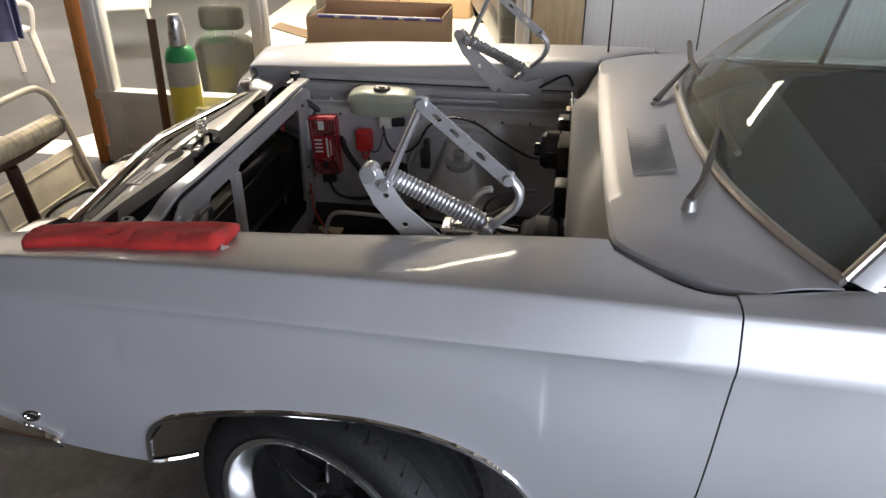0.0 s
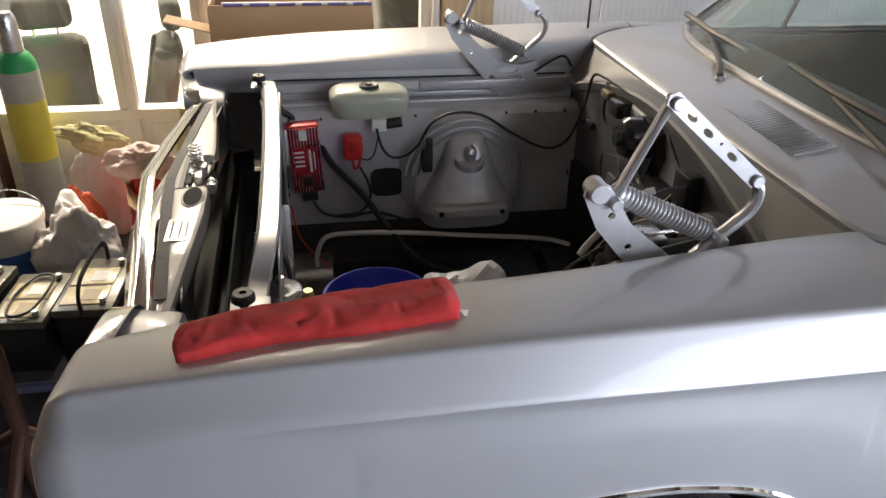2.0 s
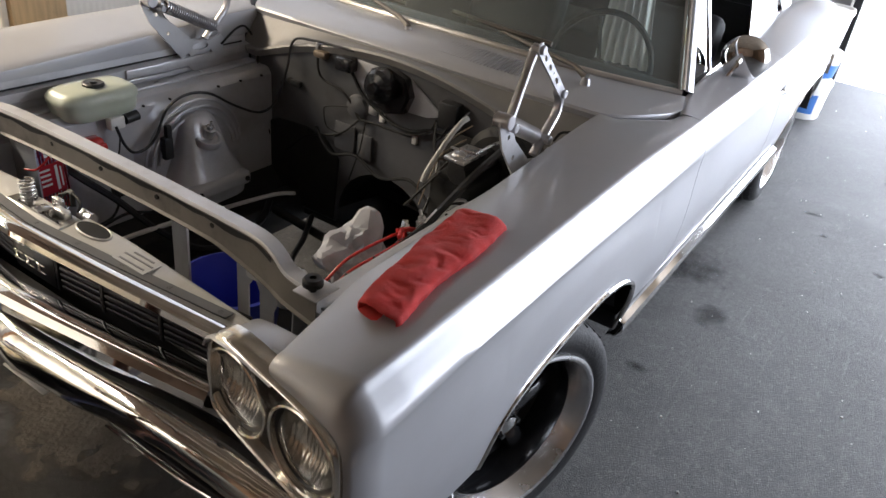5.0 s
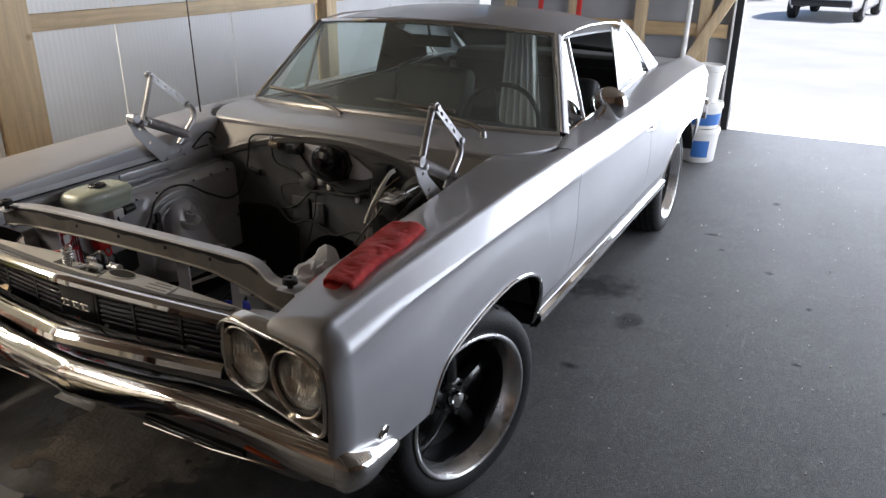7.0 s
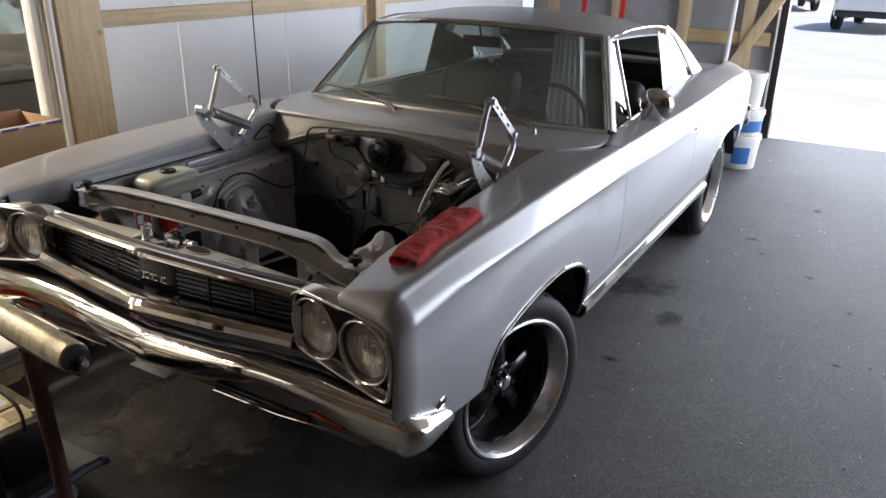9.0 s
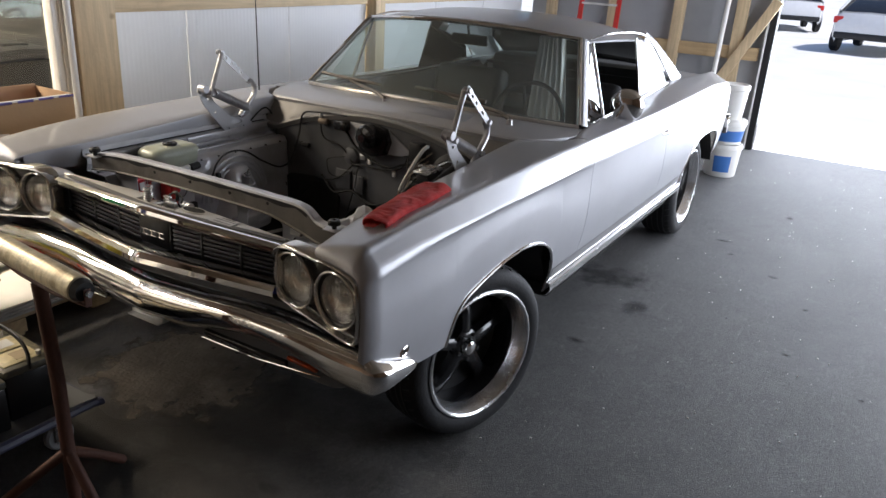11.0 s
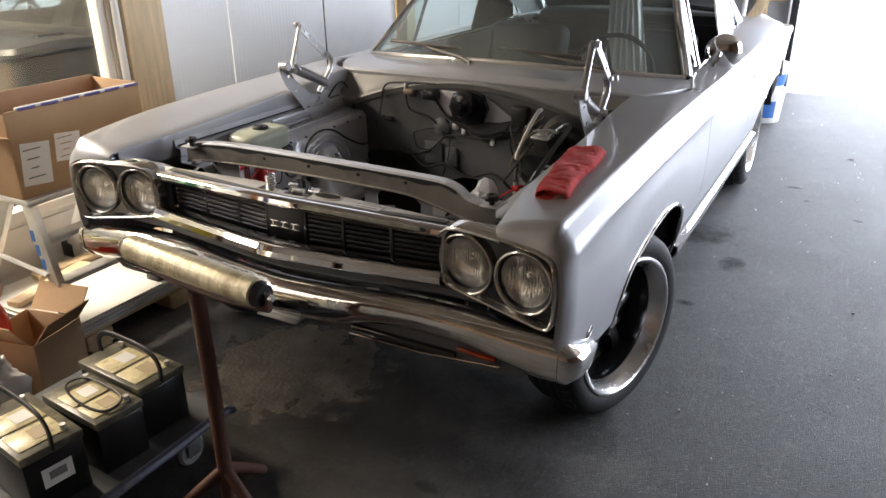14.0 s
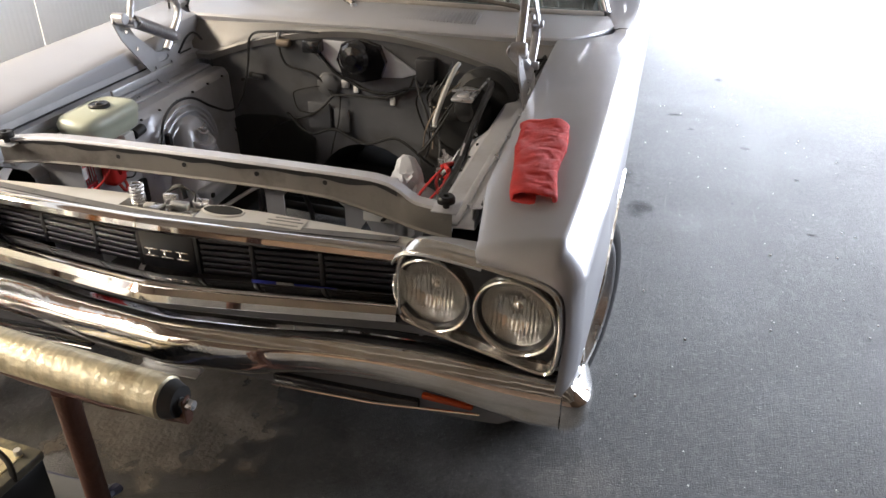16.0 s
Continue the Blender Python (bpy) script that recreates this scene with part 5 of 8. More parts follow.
tube(bm, spline([(-0.5, -0.4, 0.9), (-0.515, -0.43, 0.9), (-0.515, -0.45, 0.87), (-0.505, -0.43, 0.85), (-0.5, -0.41, 0.86)], 5), 0.005, 6)
part("cable_hook", bm, BLACK, support)

# inner aprons with shock towers
for side in (-1, 1):
    apron = new("inner_fender")
    apron.parent = car
    bm = bmesh.new()
    rows = []
    for x in np.linspace(-0.53, 0.5, 43):
        row = []
        for w, z in ((0.69, 0.955), (0.688, 0.93), (0.665, 0.925), (0.664, 0.9), (0.67, 0.895), (0.67, 0.872), (0.565, 0.868), (0.555, 0.862)):
            row.append((x, side * w, z))
        for z in (0.845, 0.82, 0.79, 0.76, 0.72, 0.68, 0.64, 0.6, 0.56, 0.52, 0.485):
            r = math.hypot((x - 0.1) / 0.21, (z - 0.64) / 0.215)
            out = 0.04 * (1 if r < 0.86 else max(0.0, (1 - r) / 0.14) if r < 1 else 0.0)
            row.append((x, side * (0.545 - 0.03 * (0.86 - z) - out), z))
        rows.append(row)
    sheet(bm, rows)
    part("apron", bm, BAY, apron, "silver painted inner apron", smooth=28, thick=0.003)
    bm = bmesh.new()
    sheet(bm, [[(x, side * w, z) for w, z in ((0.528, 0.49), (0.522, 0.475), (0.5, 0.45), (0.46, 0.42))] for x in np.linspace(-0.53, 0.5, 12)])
    part("lower_apron", bm, DARK, apron, "near-black lower apron, darker than the panel above", thick=0.003)
    for k in range(3):
        bm = bmesh.new()
        r = 0.2 - 0.022 * k
        tube(bm, [(0.1 + r * math.cos(a), side * (0.5 - 0.006 * k + 0.025 * (0.8 - (0.64 + r * math.sin(a)))), 0.645 + r * math.sin(a)) for a in np.linspace(0.1, math.pi - 0.1, 25)], 0.005, 6)
        part("pressed_ring", bm, BAY, apron)
    bm = bmesh.new()
    rows = []
    for z, half, deep in ((0.806, 0.02, 0.03), (0.803, 0.04, 0.052), (0.795, 0.054, 0.064), (0.775, 0.064, 0.076), (0.735, 0.077, 0.09), (0.7, 0.09, 0.1), (0.66, 0.107, 0.112), (0.62, 0.128, 0.128), (0.59, 0.146, 0.146), (0.574, 0.155, 0.157), (0.567, 0.158, 0.16), (0.56, 0.157, 0.158), (0.548, 0.152, 0.148), (0.515, 0.15, 0.14)):
        row = []
        for a in np.linspace(0, math.pi, 21):
            c, s = math.cos(a), math.sin(a)
            row.append((0.1 + half * math.copysign(abs(c) ** 0.55, c), side * (0.53 - deep * abs(s) ** 0.5), z))
        rows.append(row)
    sheet(bm, rows)
    ob = part("tower_shell", bm, BAY, apron, "rounded shock absorber tower", smooth=50, thick=0.003)
    bm = bmesh.new()
    lathe(bm, [(0.04, 0.0), (0.041, 0.008), (0.03, 0.014), (0.022, 0.014), (0.02, 0.006), (0.0, 0.006)], 24, Matrix.Translation((0.1, side * 0.49, 0.69)) @ Matrix.Rotation(radians(side * 35), 4, "X"))
    part("shock_seat", bm, ALLOY, apron)
    bm = bmesh.new()
    d = Vector((0, -side * 0.35, 0.9)).normalized()
    p0 = Vector((0.1, side * 0.44, 0.74))
    cyl(bm, p0, p0 + d * 0.03, 0.019, n=16)
    cyl(bm, p0 + d * 0.03, p0 + d * 0.042, 0.011, n=6)
    cyl(bm, p0 + d * 0.042, p0 + d * 0.06, 0.005, n=8)
    part("shock_nut", bm, STEEL, apron)
    bm = bmesh.new()
    lathe(bm, [(0.05, -0.02), (0.049, -0.004), (0.045, 0.002), (0.038, 0.002), (0.033, -0.006), (0.0, -0.008)], 32, Matrix.Translation(p0) @ d.to_track_quat("Z", "Y").to_matrix().to_4x4())
    part("shock_washer", bm, BAY, apron, "pressed round shock seat")
    bm = bmesh.new()
    box(bm, (0.1, side * 0.392, 0.578), (0.25, 0.05, 0.05), bevel=0.016, segments=3)
    part("tower_foot", bm, BAY, apron, "flat pressed foot of the tower", smooth=50)
    for x in (0.0, 0.2):
        bm = bmesh.new()
        cyl(bm, (x, side * 0.367, 0.58), (x, side * 0.36, 0.58), 0.009, n=6)
        part("foot_bolt", bm, DARK, apron)
    # flange seam, ledge lip and studs above the apron
    bm = bmesh.new()
    box(bm, (-0.02, side * 0.684, 0.9335), (1.0, 0.006, 0.005), bevel=0.0015)
    part("flange_seam", bm, DARK, apron, "dark sealed seam under the flange")
    bm = bmesh.new()
    box(bm, (-0.02, side * 0.618, 0.8745), (1.0, 0.02, 0.009), bevel=0.004)
    part("ledge_bead", bm, BAY, apron, "pressed bead along the ledge")
    bm = bmesh.new()
    box(bm, (0.15, side * 0.66, 0.911), (0.36, 0.012, 0.03), bevel=0.005)
    part("hinge_rail", bm, BAY, apron, "pressed stiffener ahead of the hinge")
    for x in (-0.42, -0.1, 0.06, 0.24):
        bm = bmesh.new()
        cyl(bm, (x, side * 0.63, 0.87), (x, side * 0.63, 0.882), 0.007, n=6)
        part("ledge_bolt", bm, STEEL, apron)
    # pressed channel along the fender flange
    bm = bmesh.new()
    box(bm, (-0.18, side * 0.678, 0.915), (0.44, 0.016, 0.018), bevel=0.005)
    box(bm, (0.0, side * 0.662, 0.885), (0.42, 0.012, 0.014), bevel=0.004)
    part("pressed_channel", bm, BAY, apron)
    bm = bmesh.new()
    box(bm, (-0.3, side * 0.72, 0.995 - 0.028), (0.03, 0.03, 0.024), bevel=0.006)
    part("rubber_clip", bm, BLACK, apron, "small black rubber stop")
    # dark hole in the apron
    bm = bmesh.new()
    mm = Matrix(((1, 0, 0, 0), (0, 0, -side, side * 0.533), (0, 1, 0, 0), (0, 0, 0, 1)))
    prism(bm, oval(-0.155, 0.628, 0.055, 0.05, 20, 0.55), 0.004, mm)
    part("apron_hole", bm, DARK, apron, "dark rounded opening")
    for k in range(10):
        bm = bmesh.new()
        x = -0.46 + 0.1 * k
        cyl(bm, (x, side * 0.545, 0.85), (x, side * 0.538, 0.85), 0.004, n=8)
        part("bolt", bm, DARK, apron)
    # frame rail
    bm = bmesh.new()
    box(bm, (0.15, side * 0.42, 0.36), (1.0, 0.09, 0.13), bevel=0.012)
    part("frame_rail", bm, DARK, car, "dark frame rail")
    # inner wheel house so that no daylight shows through
    bm = bmesh.new()
    sheet(bm, [[(0.04 + 0.51 * math.cos(a), side * w, 0.34 + 0.48 * math.sin(a)) for w in (0.55, 0.895)] for a in np.linspace(0.3, math.pi - 0.35, 25)])
    part("wheel_house", bm, DARK, apron, "dark wheel house", thick=0.003)
    bm = bmesh.new()
    sheet(bm, [[(2.95 + 0.47 * math.cos(a), side * w, 0.33 + 0.44 * math.sin(a)) for w in (0.5, 0.93)] for a in np.linspace(0.3, math.pi - 0.3, 25)])
    part("wheel_house", bm, DARK, car, "dark wheel house", thick=0.003)
bm = bmesh.new()
box(bm, (0.05, 0.0, 0.3), (0.16, 0.85, 0.12), bevel=0.02)
part("crossmember", bm, DARK, car, "grimy crossmember")
# added tray that hides the lit floor and keeps the bay dark
bm = bmesh.new()
box(bm, (-0.2, 0.0, 0.352), (0.52, 0.76, 0.016), bevel=0.004)
part("bay_blocking_tray", bm, DARK, car, "dark tray between the frame rails, added to darken the bay")
bm = bmesh.new()
cyl(bm, (-0.1, -0.42, 0.33), (-0.1, 0.42, 0.33), 0.02, n=12)
cyl(bm, (0.2, -0.4, 0.45), (0.35, 0.42, 0.4), 0.016, n=12)
part("steering_linkage", bm, DARK, car)

# firewall with an arched top lip and the tunnel opening
def arch_lip(y):
    return 1.045 - 0.105 * (abs(y) / 0.55) ** 1.9


firewall = new("firewall")
firewall.parent = car
# the bay's shade is put into the firewall colour
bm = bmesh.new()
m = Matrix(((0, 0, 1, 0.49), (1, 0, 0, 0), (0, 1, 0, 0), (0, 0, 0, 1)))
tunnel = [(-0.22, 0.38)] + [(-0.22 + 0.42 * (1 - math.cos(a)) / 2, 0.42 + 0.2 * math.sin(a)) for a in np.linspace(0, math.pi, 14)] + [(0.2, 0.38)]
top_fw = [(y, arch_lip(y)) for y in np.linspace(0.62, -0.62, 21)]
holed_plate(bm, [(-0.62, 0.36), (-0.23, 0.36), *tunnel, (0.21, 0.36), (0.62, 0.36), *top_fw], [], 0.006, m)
part("firewall_panel", bm, SHADEPAINT, firewall, "dull silver firewall, darkened for the shade in the bay", smooth=0)
# gutter under the cowl: dust plus shade painted into the colour
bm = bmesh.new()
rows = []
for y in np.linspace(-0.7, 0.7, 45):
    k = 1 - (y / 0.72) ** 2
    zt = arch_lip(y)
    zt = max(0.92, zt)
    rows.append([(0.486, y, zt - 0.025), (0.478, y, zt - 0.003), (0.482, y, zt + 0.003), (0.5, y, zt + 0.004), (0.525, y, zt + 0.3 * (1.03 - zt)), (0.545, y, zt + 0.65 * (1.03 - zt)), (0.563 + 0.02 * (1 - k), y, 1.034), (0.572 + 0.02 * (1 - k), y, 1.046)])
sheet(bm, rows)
part("cowl_gutter", bm, DUSTYSHADEBAY, firewall, "dusty silver gutter under the cowl edge, darkened as in shade", thick=0.003)
# dark sheets added for the shade low on the firewall
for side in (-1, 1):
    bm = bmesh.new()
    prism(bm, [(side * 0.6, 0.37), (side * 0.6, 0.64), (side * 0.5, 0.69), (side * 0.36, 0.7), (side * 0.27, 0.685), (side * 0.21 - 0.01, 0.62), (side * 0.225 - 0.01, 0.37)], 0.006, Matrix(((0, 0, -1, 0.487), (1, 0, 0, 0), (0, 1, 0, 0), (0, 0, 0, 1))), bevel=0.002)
    part("toe_shade", bm, DARK, firewall, "dark sheet standing for the shade low on the firewall")
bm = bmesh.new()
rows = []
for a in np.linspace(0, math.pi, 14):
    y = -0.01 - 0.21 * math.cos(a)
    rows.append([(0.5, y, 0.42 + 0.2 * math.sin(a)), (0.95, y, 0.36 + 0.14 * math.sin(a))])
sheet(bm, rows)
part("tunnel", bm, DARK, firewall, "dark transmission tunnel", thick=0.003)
bm = bmesh.new()
box(bm, (0.8, 0, 0.34), (0.6, 1.5, 0.02))
part("toe_board", bm, DARK, car)
bm = bmesh.new()
mm = Matrix(((0, 0, -1, 0.488), (1, 0, 0, 0), (0, 1, 0, 0), (0, 0, 0, 1)))
prism(bm, [(0.2, 0.99), (0.16, 1.005), (-0.08, 1.0), (-0.22, 0.91), (-0.16, 0.89), (0.02, 0.88), (0.12, 0.9)], 0.008, mm, bevel=0.003)
part("blower_plate", bm, BAY, firewall, "raised plate round the blower")
bm = bmesh.new()
prism(bm, oval(-0.015, 0.945, 0.092, 0.076, 8, 0.8), 0.035, mm @ Matrix.Translation((0, 0, 0.008)), bevel=0.008)
lathe(bm, [(0.055, 0.0), (0.055, 0.035), (0.045, 0.05), (0.02, 0.055), (0.018, 0.068), (0.0, 0.068)], 28, mm @ Matrix.Translation((-0.005, 0.965, 0.04)))
part("blower_housing", bm, GLOSSBLACK, firewall, "black heater blower motor")
for (y, z, sy, sz, dd, mt, nm) in ((0.29, 0.985, 0.055, 0.026, 0.03, DULLPIPE, "wiper_link"), (0.31, 0.998, 0.014, 0.05, 0.02, ALLOY, "wiper_pivot"), (0.17, 0.985, 0.07, 0.045, 0.05, GLOSSBLACK, "relay"), (-0.255, 0.93, 0.07, 0.09, 0.045, BLACK, "voltage_regulator"),
                                    (0.41, 0.848, 0.05, 0.024, 0.02, BLACK, "rubber_grommet"), (0.44, 0.852, 0.02, 0.02, 0.016, DARK, "rubber_grommet"), (0.48, 0.83, 0.014, 0.012, 0.012, DARK, "rubber_grommet"), (0.06, 0.85, 0.03, 0.03, 0.015, ALLOY, "bracket"), (-0.12, 0.8, 0.02, 0.03, 0.012, WHITEPLASTIC, "clip"), (0.02, 0.835, 0.02, 0.03, 0.012, WHITEPLASTIC, "clip")):
    bm = bmesh.new()
    box(bm, (0.49 - dd / 2, y, z), (dd, sy, sz), bevel=min(0.008, dd / 3))
    part(nm, bm, mt, firewall)
bm = bmesh.new()
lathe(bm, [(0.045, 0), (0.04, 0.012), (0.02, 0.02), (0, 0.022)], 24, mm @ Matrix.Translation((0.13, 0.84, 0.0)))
part("blanking_plug", bm, SHADEPAINT, firewall)
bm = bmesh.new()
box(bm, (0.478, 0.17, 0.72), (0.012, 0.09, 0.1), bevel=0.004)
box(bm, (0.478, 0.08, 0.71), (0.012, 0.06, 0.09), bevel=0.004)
part("stiffener", bm, SHADEPAINT, firewall)

# master cylinder and brake lines
brake = new("brake_master_cylinder")
brake.parent = car
bm = bmesh.new()
lathe(bm, [(0.0, 0), (0.1, 0.002), (0.112, 0.02), (0.112, 0.05), (0.09, 0.075), (0.03, 0.085)], 32, Matrix.Translation((0.46, -0.48, 0.86)) @ Matrix.Rotation(radians(-90), 4, "Y"))
part("booster", bm, DARK, brake, "dark round brake booster")
bm = bmesh.new()
box(bm, (0.255, -0.455, 0.897), (0.115, 0.06, 0.055), bevel=0.012)
cyl(bm, (0.38, -0.46, 0.885), (0.2, -0.46, 0.885), 0.03, n=16)
part("reservoir_body", bm, DARK, brake, "grimy cast reservoir")
bm = bmesh.new()
box(bm, (0.25, -0.452, 0.928), (0.125, 0.07, 0.012), bevel=0.005)
box(bm, (0.25, -0.452, 0.937), (0.09, 0.04, 0.012), bevel=0.006)
tube(bm, [(0.37, -0.5, 0.95), (0.3, -0.51, 0.965), (0.22, -0.5, 0.955), (0.21, -0.44, 0.955), (0.24, -0.41, 0.94)], 0.004, 6)
part("reservoir_lid", bm, STEEL, brake, "bright reservoir lid with wire bail")
for k, pts in enumerate(([(0.17, -0.37, 0.84), (0.19, -0.37, 0.87), (0.24, -0.39, 0.95), (0.275, -0.408, 1.0), (0.3, -0.415, 1.012)],
                         [(0.24, -0.41, 0.9), (0.2, -0.36, 0.82), (0.3, -0.32, 0.78), (0.42, -0.33, 0.7)],
                         [(0.2, -0.41, 0.88), (0.14, -0.35, 0.78), (0.22, -0.3, 0.72), (0.4, -0.3, 0.6)])):
    bm = bmesh.new()
    tube(bm, spline(pts, 7), 0.004 if k else 0.008, 8)
    part("brake_line", bm, PALEHOSE if k == 0 else DARK, brake, "pale hose" if k == 0 else "thin brake pipe")

bm = bmesh.new()
box(bm, (0.33, -0.44, 0.76), (0.26, 0.14, 0.2), bevel=0.02)
box(bm, (0.42, -0.34, 0.82), (0.1, 0.1, 0.14), bevel=0.02)
part("pedal_bracket", bm, PITCH, car, "black bracket under the brake cylinder")

# red ignition box, coil and washer tank on the far apron
ignition = new("ignition_box")
ignition.parent = car
im = Matrix.Translation((-0.415, 0.522, 0.735)) @ Matrix.Rotation(radians(-3), 4, "Y")
bm = bmesh.new()
box(bm, (0, 0, 0), (0.1, 0.05, 0.225), m=im, bevel=0.004)
part("case", bm, RED, ignition, "red finned aluminium case")
for k in range(11):
    bm = bmesh.new()
    box(bm, (-0.0475 + 0.0095 * k, -0.029, 0), (0.0042, 0.012, 0.214), m=im)
    part("fin", bm, RED, ignition)
    bm = bmesh.new()
    box(bm, (-0.0475 + 0.0095 * k, -0.0354, 0.0), (0.0026, 0.001, 0.21), m=im)
    part("fin_edge", bm, STEEL, ignition, "bright worn fin edge")
bm = bmesh.new()
box(bm, (0.0, -0.0362, 0.0), (0.075, 0.003, 0.09), m=im)
box(bm, (0.0, -0.0362, -0.07), (0.03, 0.003, 0.035), m=im)
box(bm, (0.0, -0.0362, 0.085), (0.03, 0.003, 0.04), m=im)
part("label_plate", bm, RED, ignition)
bm = bmesh.new()
for (x, z, sx, sz) in ((-0.018, 0.03, 0.03, 0.006), (-0.018, 0.015, 0.03, 0.006), (-0.018, 0.0, 0.03, 0.006), (-0.018, -0.015, 0.03, 0.006), (0.015, 0.0, 0.008, 0.075), (0.028, 0.0, 0.004, 0.06), (0.0, 0.085, 0.024, 0.034)):
    box(bm, (x, -0.0384, z), (sx, 0.001, sz), m=im)
part("label_print", bm, WHITEPRINT, ignition, "white lettering bars")
bm = bmesh.new()
box(bm, (0.0, -0.0384, -0.07), (0.024, 0.001, 0.03), m=im)
part("switch_cover", bm, BLACK, ignition)
bm = bmesh.new()
box(bm, (0.0, -0.01, -0.128), (0.05, 0.03, 0.035), m=im, bevel=0.004)
part("connector", bm, BLACK, ignition)
coil = new("ignition_coil")
coil.parent = car
bm = bmesh.new()
box(bm, (-0.265, 0.515, 0.765), (0.062, 0.05, 0.085), bevel=0.014, segments=3)
box(bm, (-0.255, 0.487, 0.775), (0.04, 0.02, 0.04), bevel=0.008)
part("coil_body", bm, REDPLASTIC, coil, "red moulded coil")
bm = bmesh.new()
tube(bm, spline([(-0.27, 0.5, 0.725), (-0.262, 0.49, 0.7), (-0.25, 0.49, 0.71), (-0.245, 0.5, 0.725)], 4), 0.005, 6)
part("lead", bm, REDPLASTIC, coil)
tank = new("washer_tank")
tank.parent = car
bm = bmesh.new()
rows = []
for z, g in ((0.856, 0.84), (0.862, 0.92), (0.885, 0.96), (0.9, 0.97), (0.904, 1.0), (0.918, 1.0), (0.93, 0.93), (0.938, 0.78), (0.942, 0.4)):
    rows.append([(x, y, z + 0.01 * (y - 0.57)) for x, y in oval(-0.205, 0.575, 0.125 * g, 0.075 * g, 28, 0.5)])
sheet(bm, rows, closed=True)
bm.faces.new([v for v in bm.verts][-28:])
part("tank_body", bm, TANK, tank, "milky yellowed plastic tank", smooth=45)
bm = bmesh.new()
lathe(bm, [(0.031, -0.006), (0.031, 0.006), (0.027, 0.009), (0.02, 0.007), (0.012, 0.007), (0.01, 0.012), (0.0, 0.012)], 24, Matrix.Translation((-0.205, 0.566, 0.942)))
part("cap", bm, BLACK, tank, "black cap")
bm = bmesh.new()
box(bm, (-0.18, 0.515, 0.835), (0.05, 0.03, 0.04), bevel=0.006)
part("pump", bm, WHITEPLASTIC, tank)
bm = bmesh.new()
cyl(bm, (-0.155, 0.505, 0.84), (-0.11, 0.505, 0.845), 0.016, n=14)
part("pump_motor", bm, BLACK, tank)

# hood hinges with coil springs
for side in (-1, 1):
    hinge = new("hood_hinge")
    hinge.parent = car
    y = side * 0.655
    bm = bmesh.new()
    hm = Matrix(((1, 0, 0, 0), (0, 0, 1, y + 0.004), (0, 1, 0, 0), (0, 0, 0, 1)))
    holed_plate(bm, [(0.044, 1.125), (0.05, 1.142), (0.068, 1.152), (0.09, 1.142), (0.14, 1.065), (0.235, 0.985), (0.31, 0.97), (0.36, 0.985), (0.372, 0.97), (0.365, 0.885), (0.35, 0.875), (0.24, 0.872), (0.225, 0.885), (0.075, 1.06)],
                [oval(0.27, 0.955, 0.035, 0.012, 12), oval(0.27, 0.92, 0.03, 0.008, 12), oval(0.215, 0.93, 0.01, 0.01, 10), oval(0.31, 0.93, 0.008, 0.008, 10), oval(0.1, 1.085, 0.007, 0.007, 8), oval(0.14, 1.02, 0.007, 0.007, 8)], 0.006, hm)
    part("side_plate", bm, BAY, hinge, "silver slotted hinge plate", smooth=0)
    bm = bmesh.new()
    tube(bm, [(0.098, y - side * 0.014, 1.105), (0.115, y - side * 0.014, 1.142), (0.16, y - side * 0.014, 1.245), (0.18, y - side * 0.014, 1.288)], [0.015, 0.013, 0.012, 0.014], 10, flat=0.7)
    part("front_link", bm, HINGE, hinge)
    bm = bmesh.new()
    am = Matrix.Translation((0.18, y, 1.289)) @ Matrix.Rotation(radians(40), 4, "Y")
    holed_plate(bm, [(-0.012, -0.014), (0.232, -0.014), (0.242, 0.0), (0.232, 0.014), (-0.012, 0.014), (-0.02, 0.0)], [oval(0.04, 0, 0.012, 0.006, 12), oval(0.085, 0, 0.012, 0.006, 12), oval(0.155, 0, 0.013, 0.006, 12), oval(0.12, 0.003, 0.003, 0.003, 8)], 0.005,
                am @ Matrix.Rotation(radians(90), 4, "X"))
    part("top_arm", bm, HINGE, hinge, "bright slotted hinge arm", smooth=0)
    bm = bmesh.new()
    tube(bm, spline([(0.357, y - side * 0.012, 1.143), (0.378, y - side * 0.012, 1.115), (0.372, y - side * 0.012, 1.078), (0.335, y - side * 0.012, 1.04), (0.275, y - side * 0.012, 0.985)], 6), 0.014, 10, flat=0.7)
    part("rear_link", bm, HINGE, hinge)
    # tension spring
    a, b = Vector((0.108, y - side * 0.03, 1.118)), Vector((0.302, y - side * 0.03, 1.028))
    ax, ay, ad = frame_of(b - a)
    L = (b - a).length
    bm = bmesh.new()
    tube(bm, [a + ad * (L * k / 330) + 0.0175 * (math.cos(2 * math.pi * k / 14) * ax + math.sin(2 * math.pi * k / 14) * ay) for k in range(331)], 0.0046, 6)
    cyl(bm, a - ad * 0.02, b + ad * 0.02, 0.009, n=8)
    part("coil_spring", bm, HINGE, hinge, "closely wound steel spring")
    for px, pz, pr, po in ((0.067, 1.135, 0.019, 0.03), (0.1, 1.112, 0.012, 0.04), (0.315, 1.022, 0.013, 0.045), (0.18, 1.289, 0.012, 0.02), (0.357, 1.142, 0.012, 0.02)):
        bm = bmesh.new()
        cyl(bm, (px, y - side * po, pz), (px, y + side * 0.014, pz), pr, n=14, bevel=0.002)
        part("pivot_pin", bm, HINGE, hinge)
    bm = bmesh.new()
    box(bm, (0.29, side * 0.678, 0.925), (0.15, 0.022, 0.09), bevel=0.006)
    part("mounting_bracket", bm, BAY, hinge)

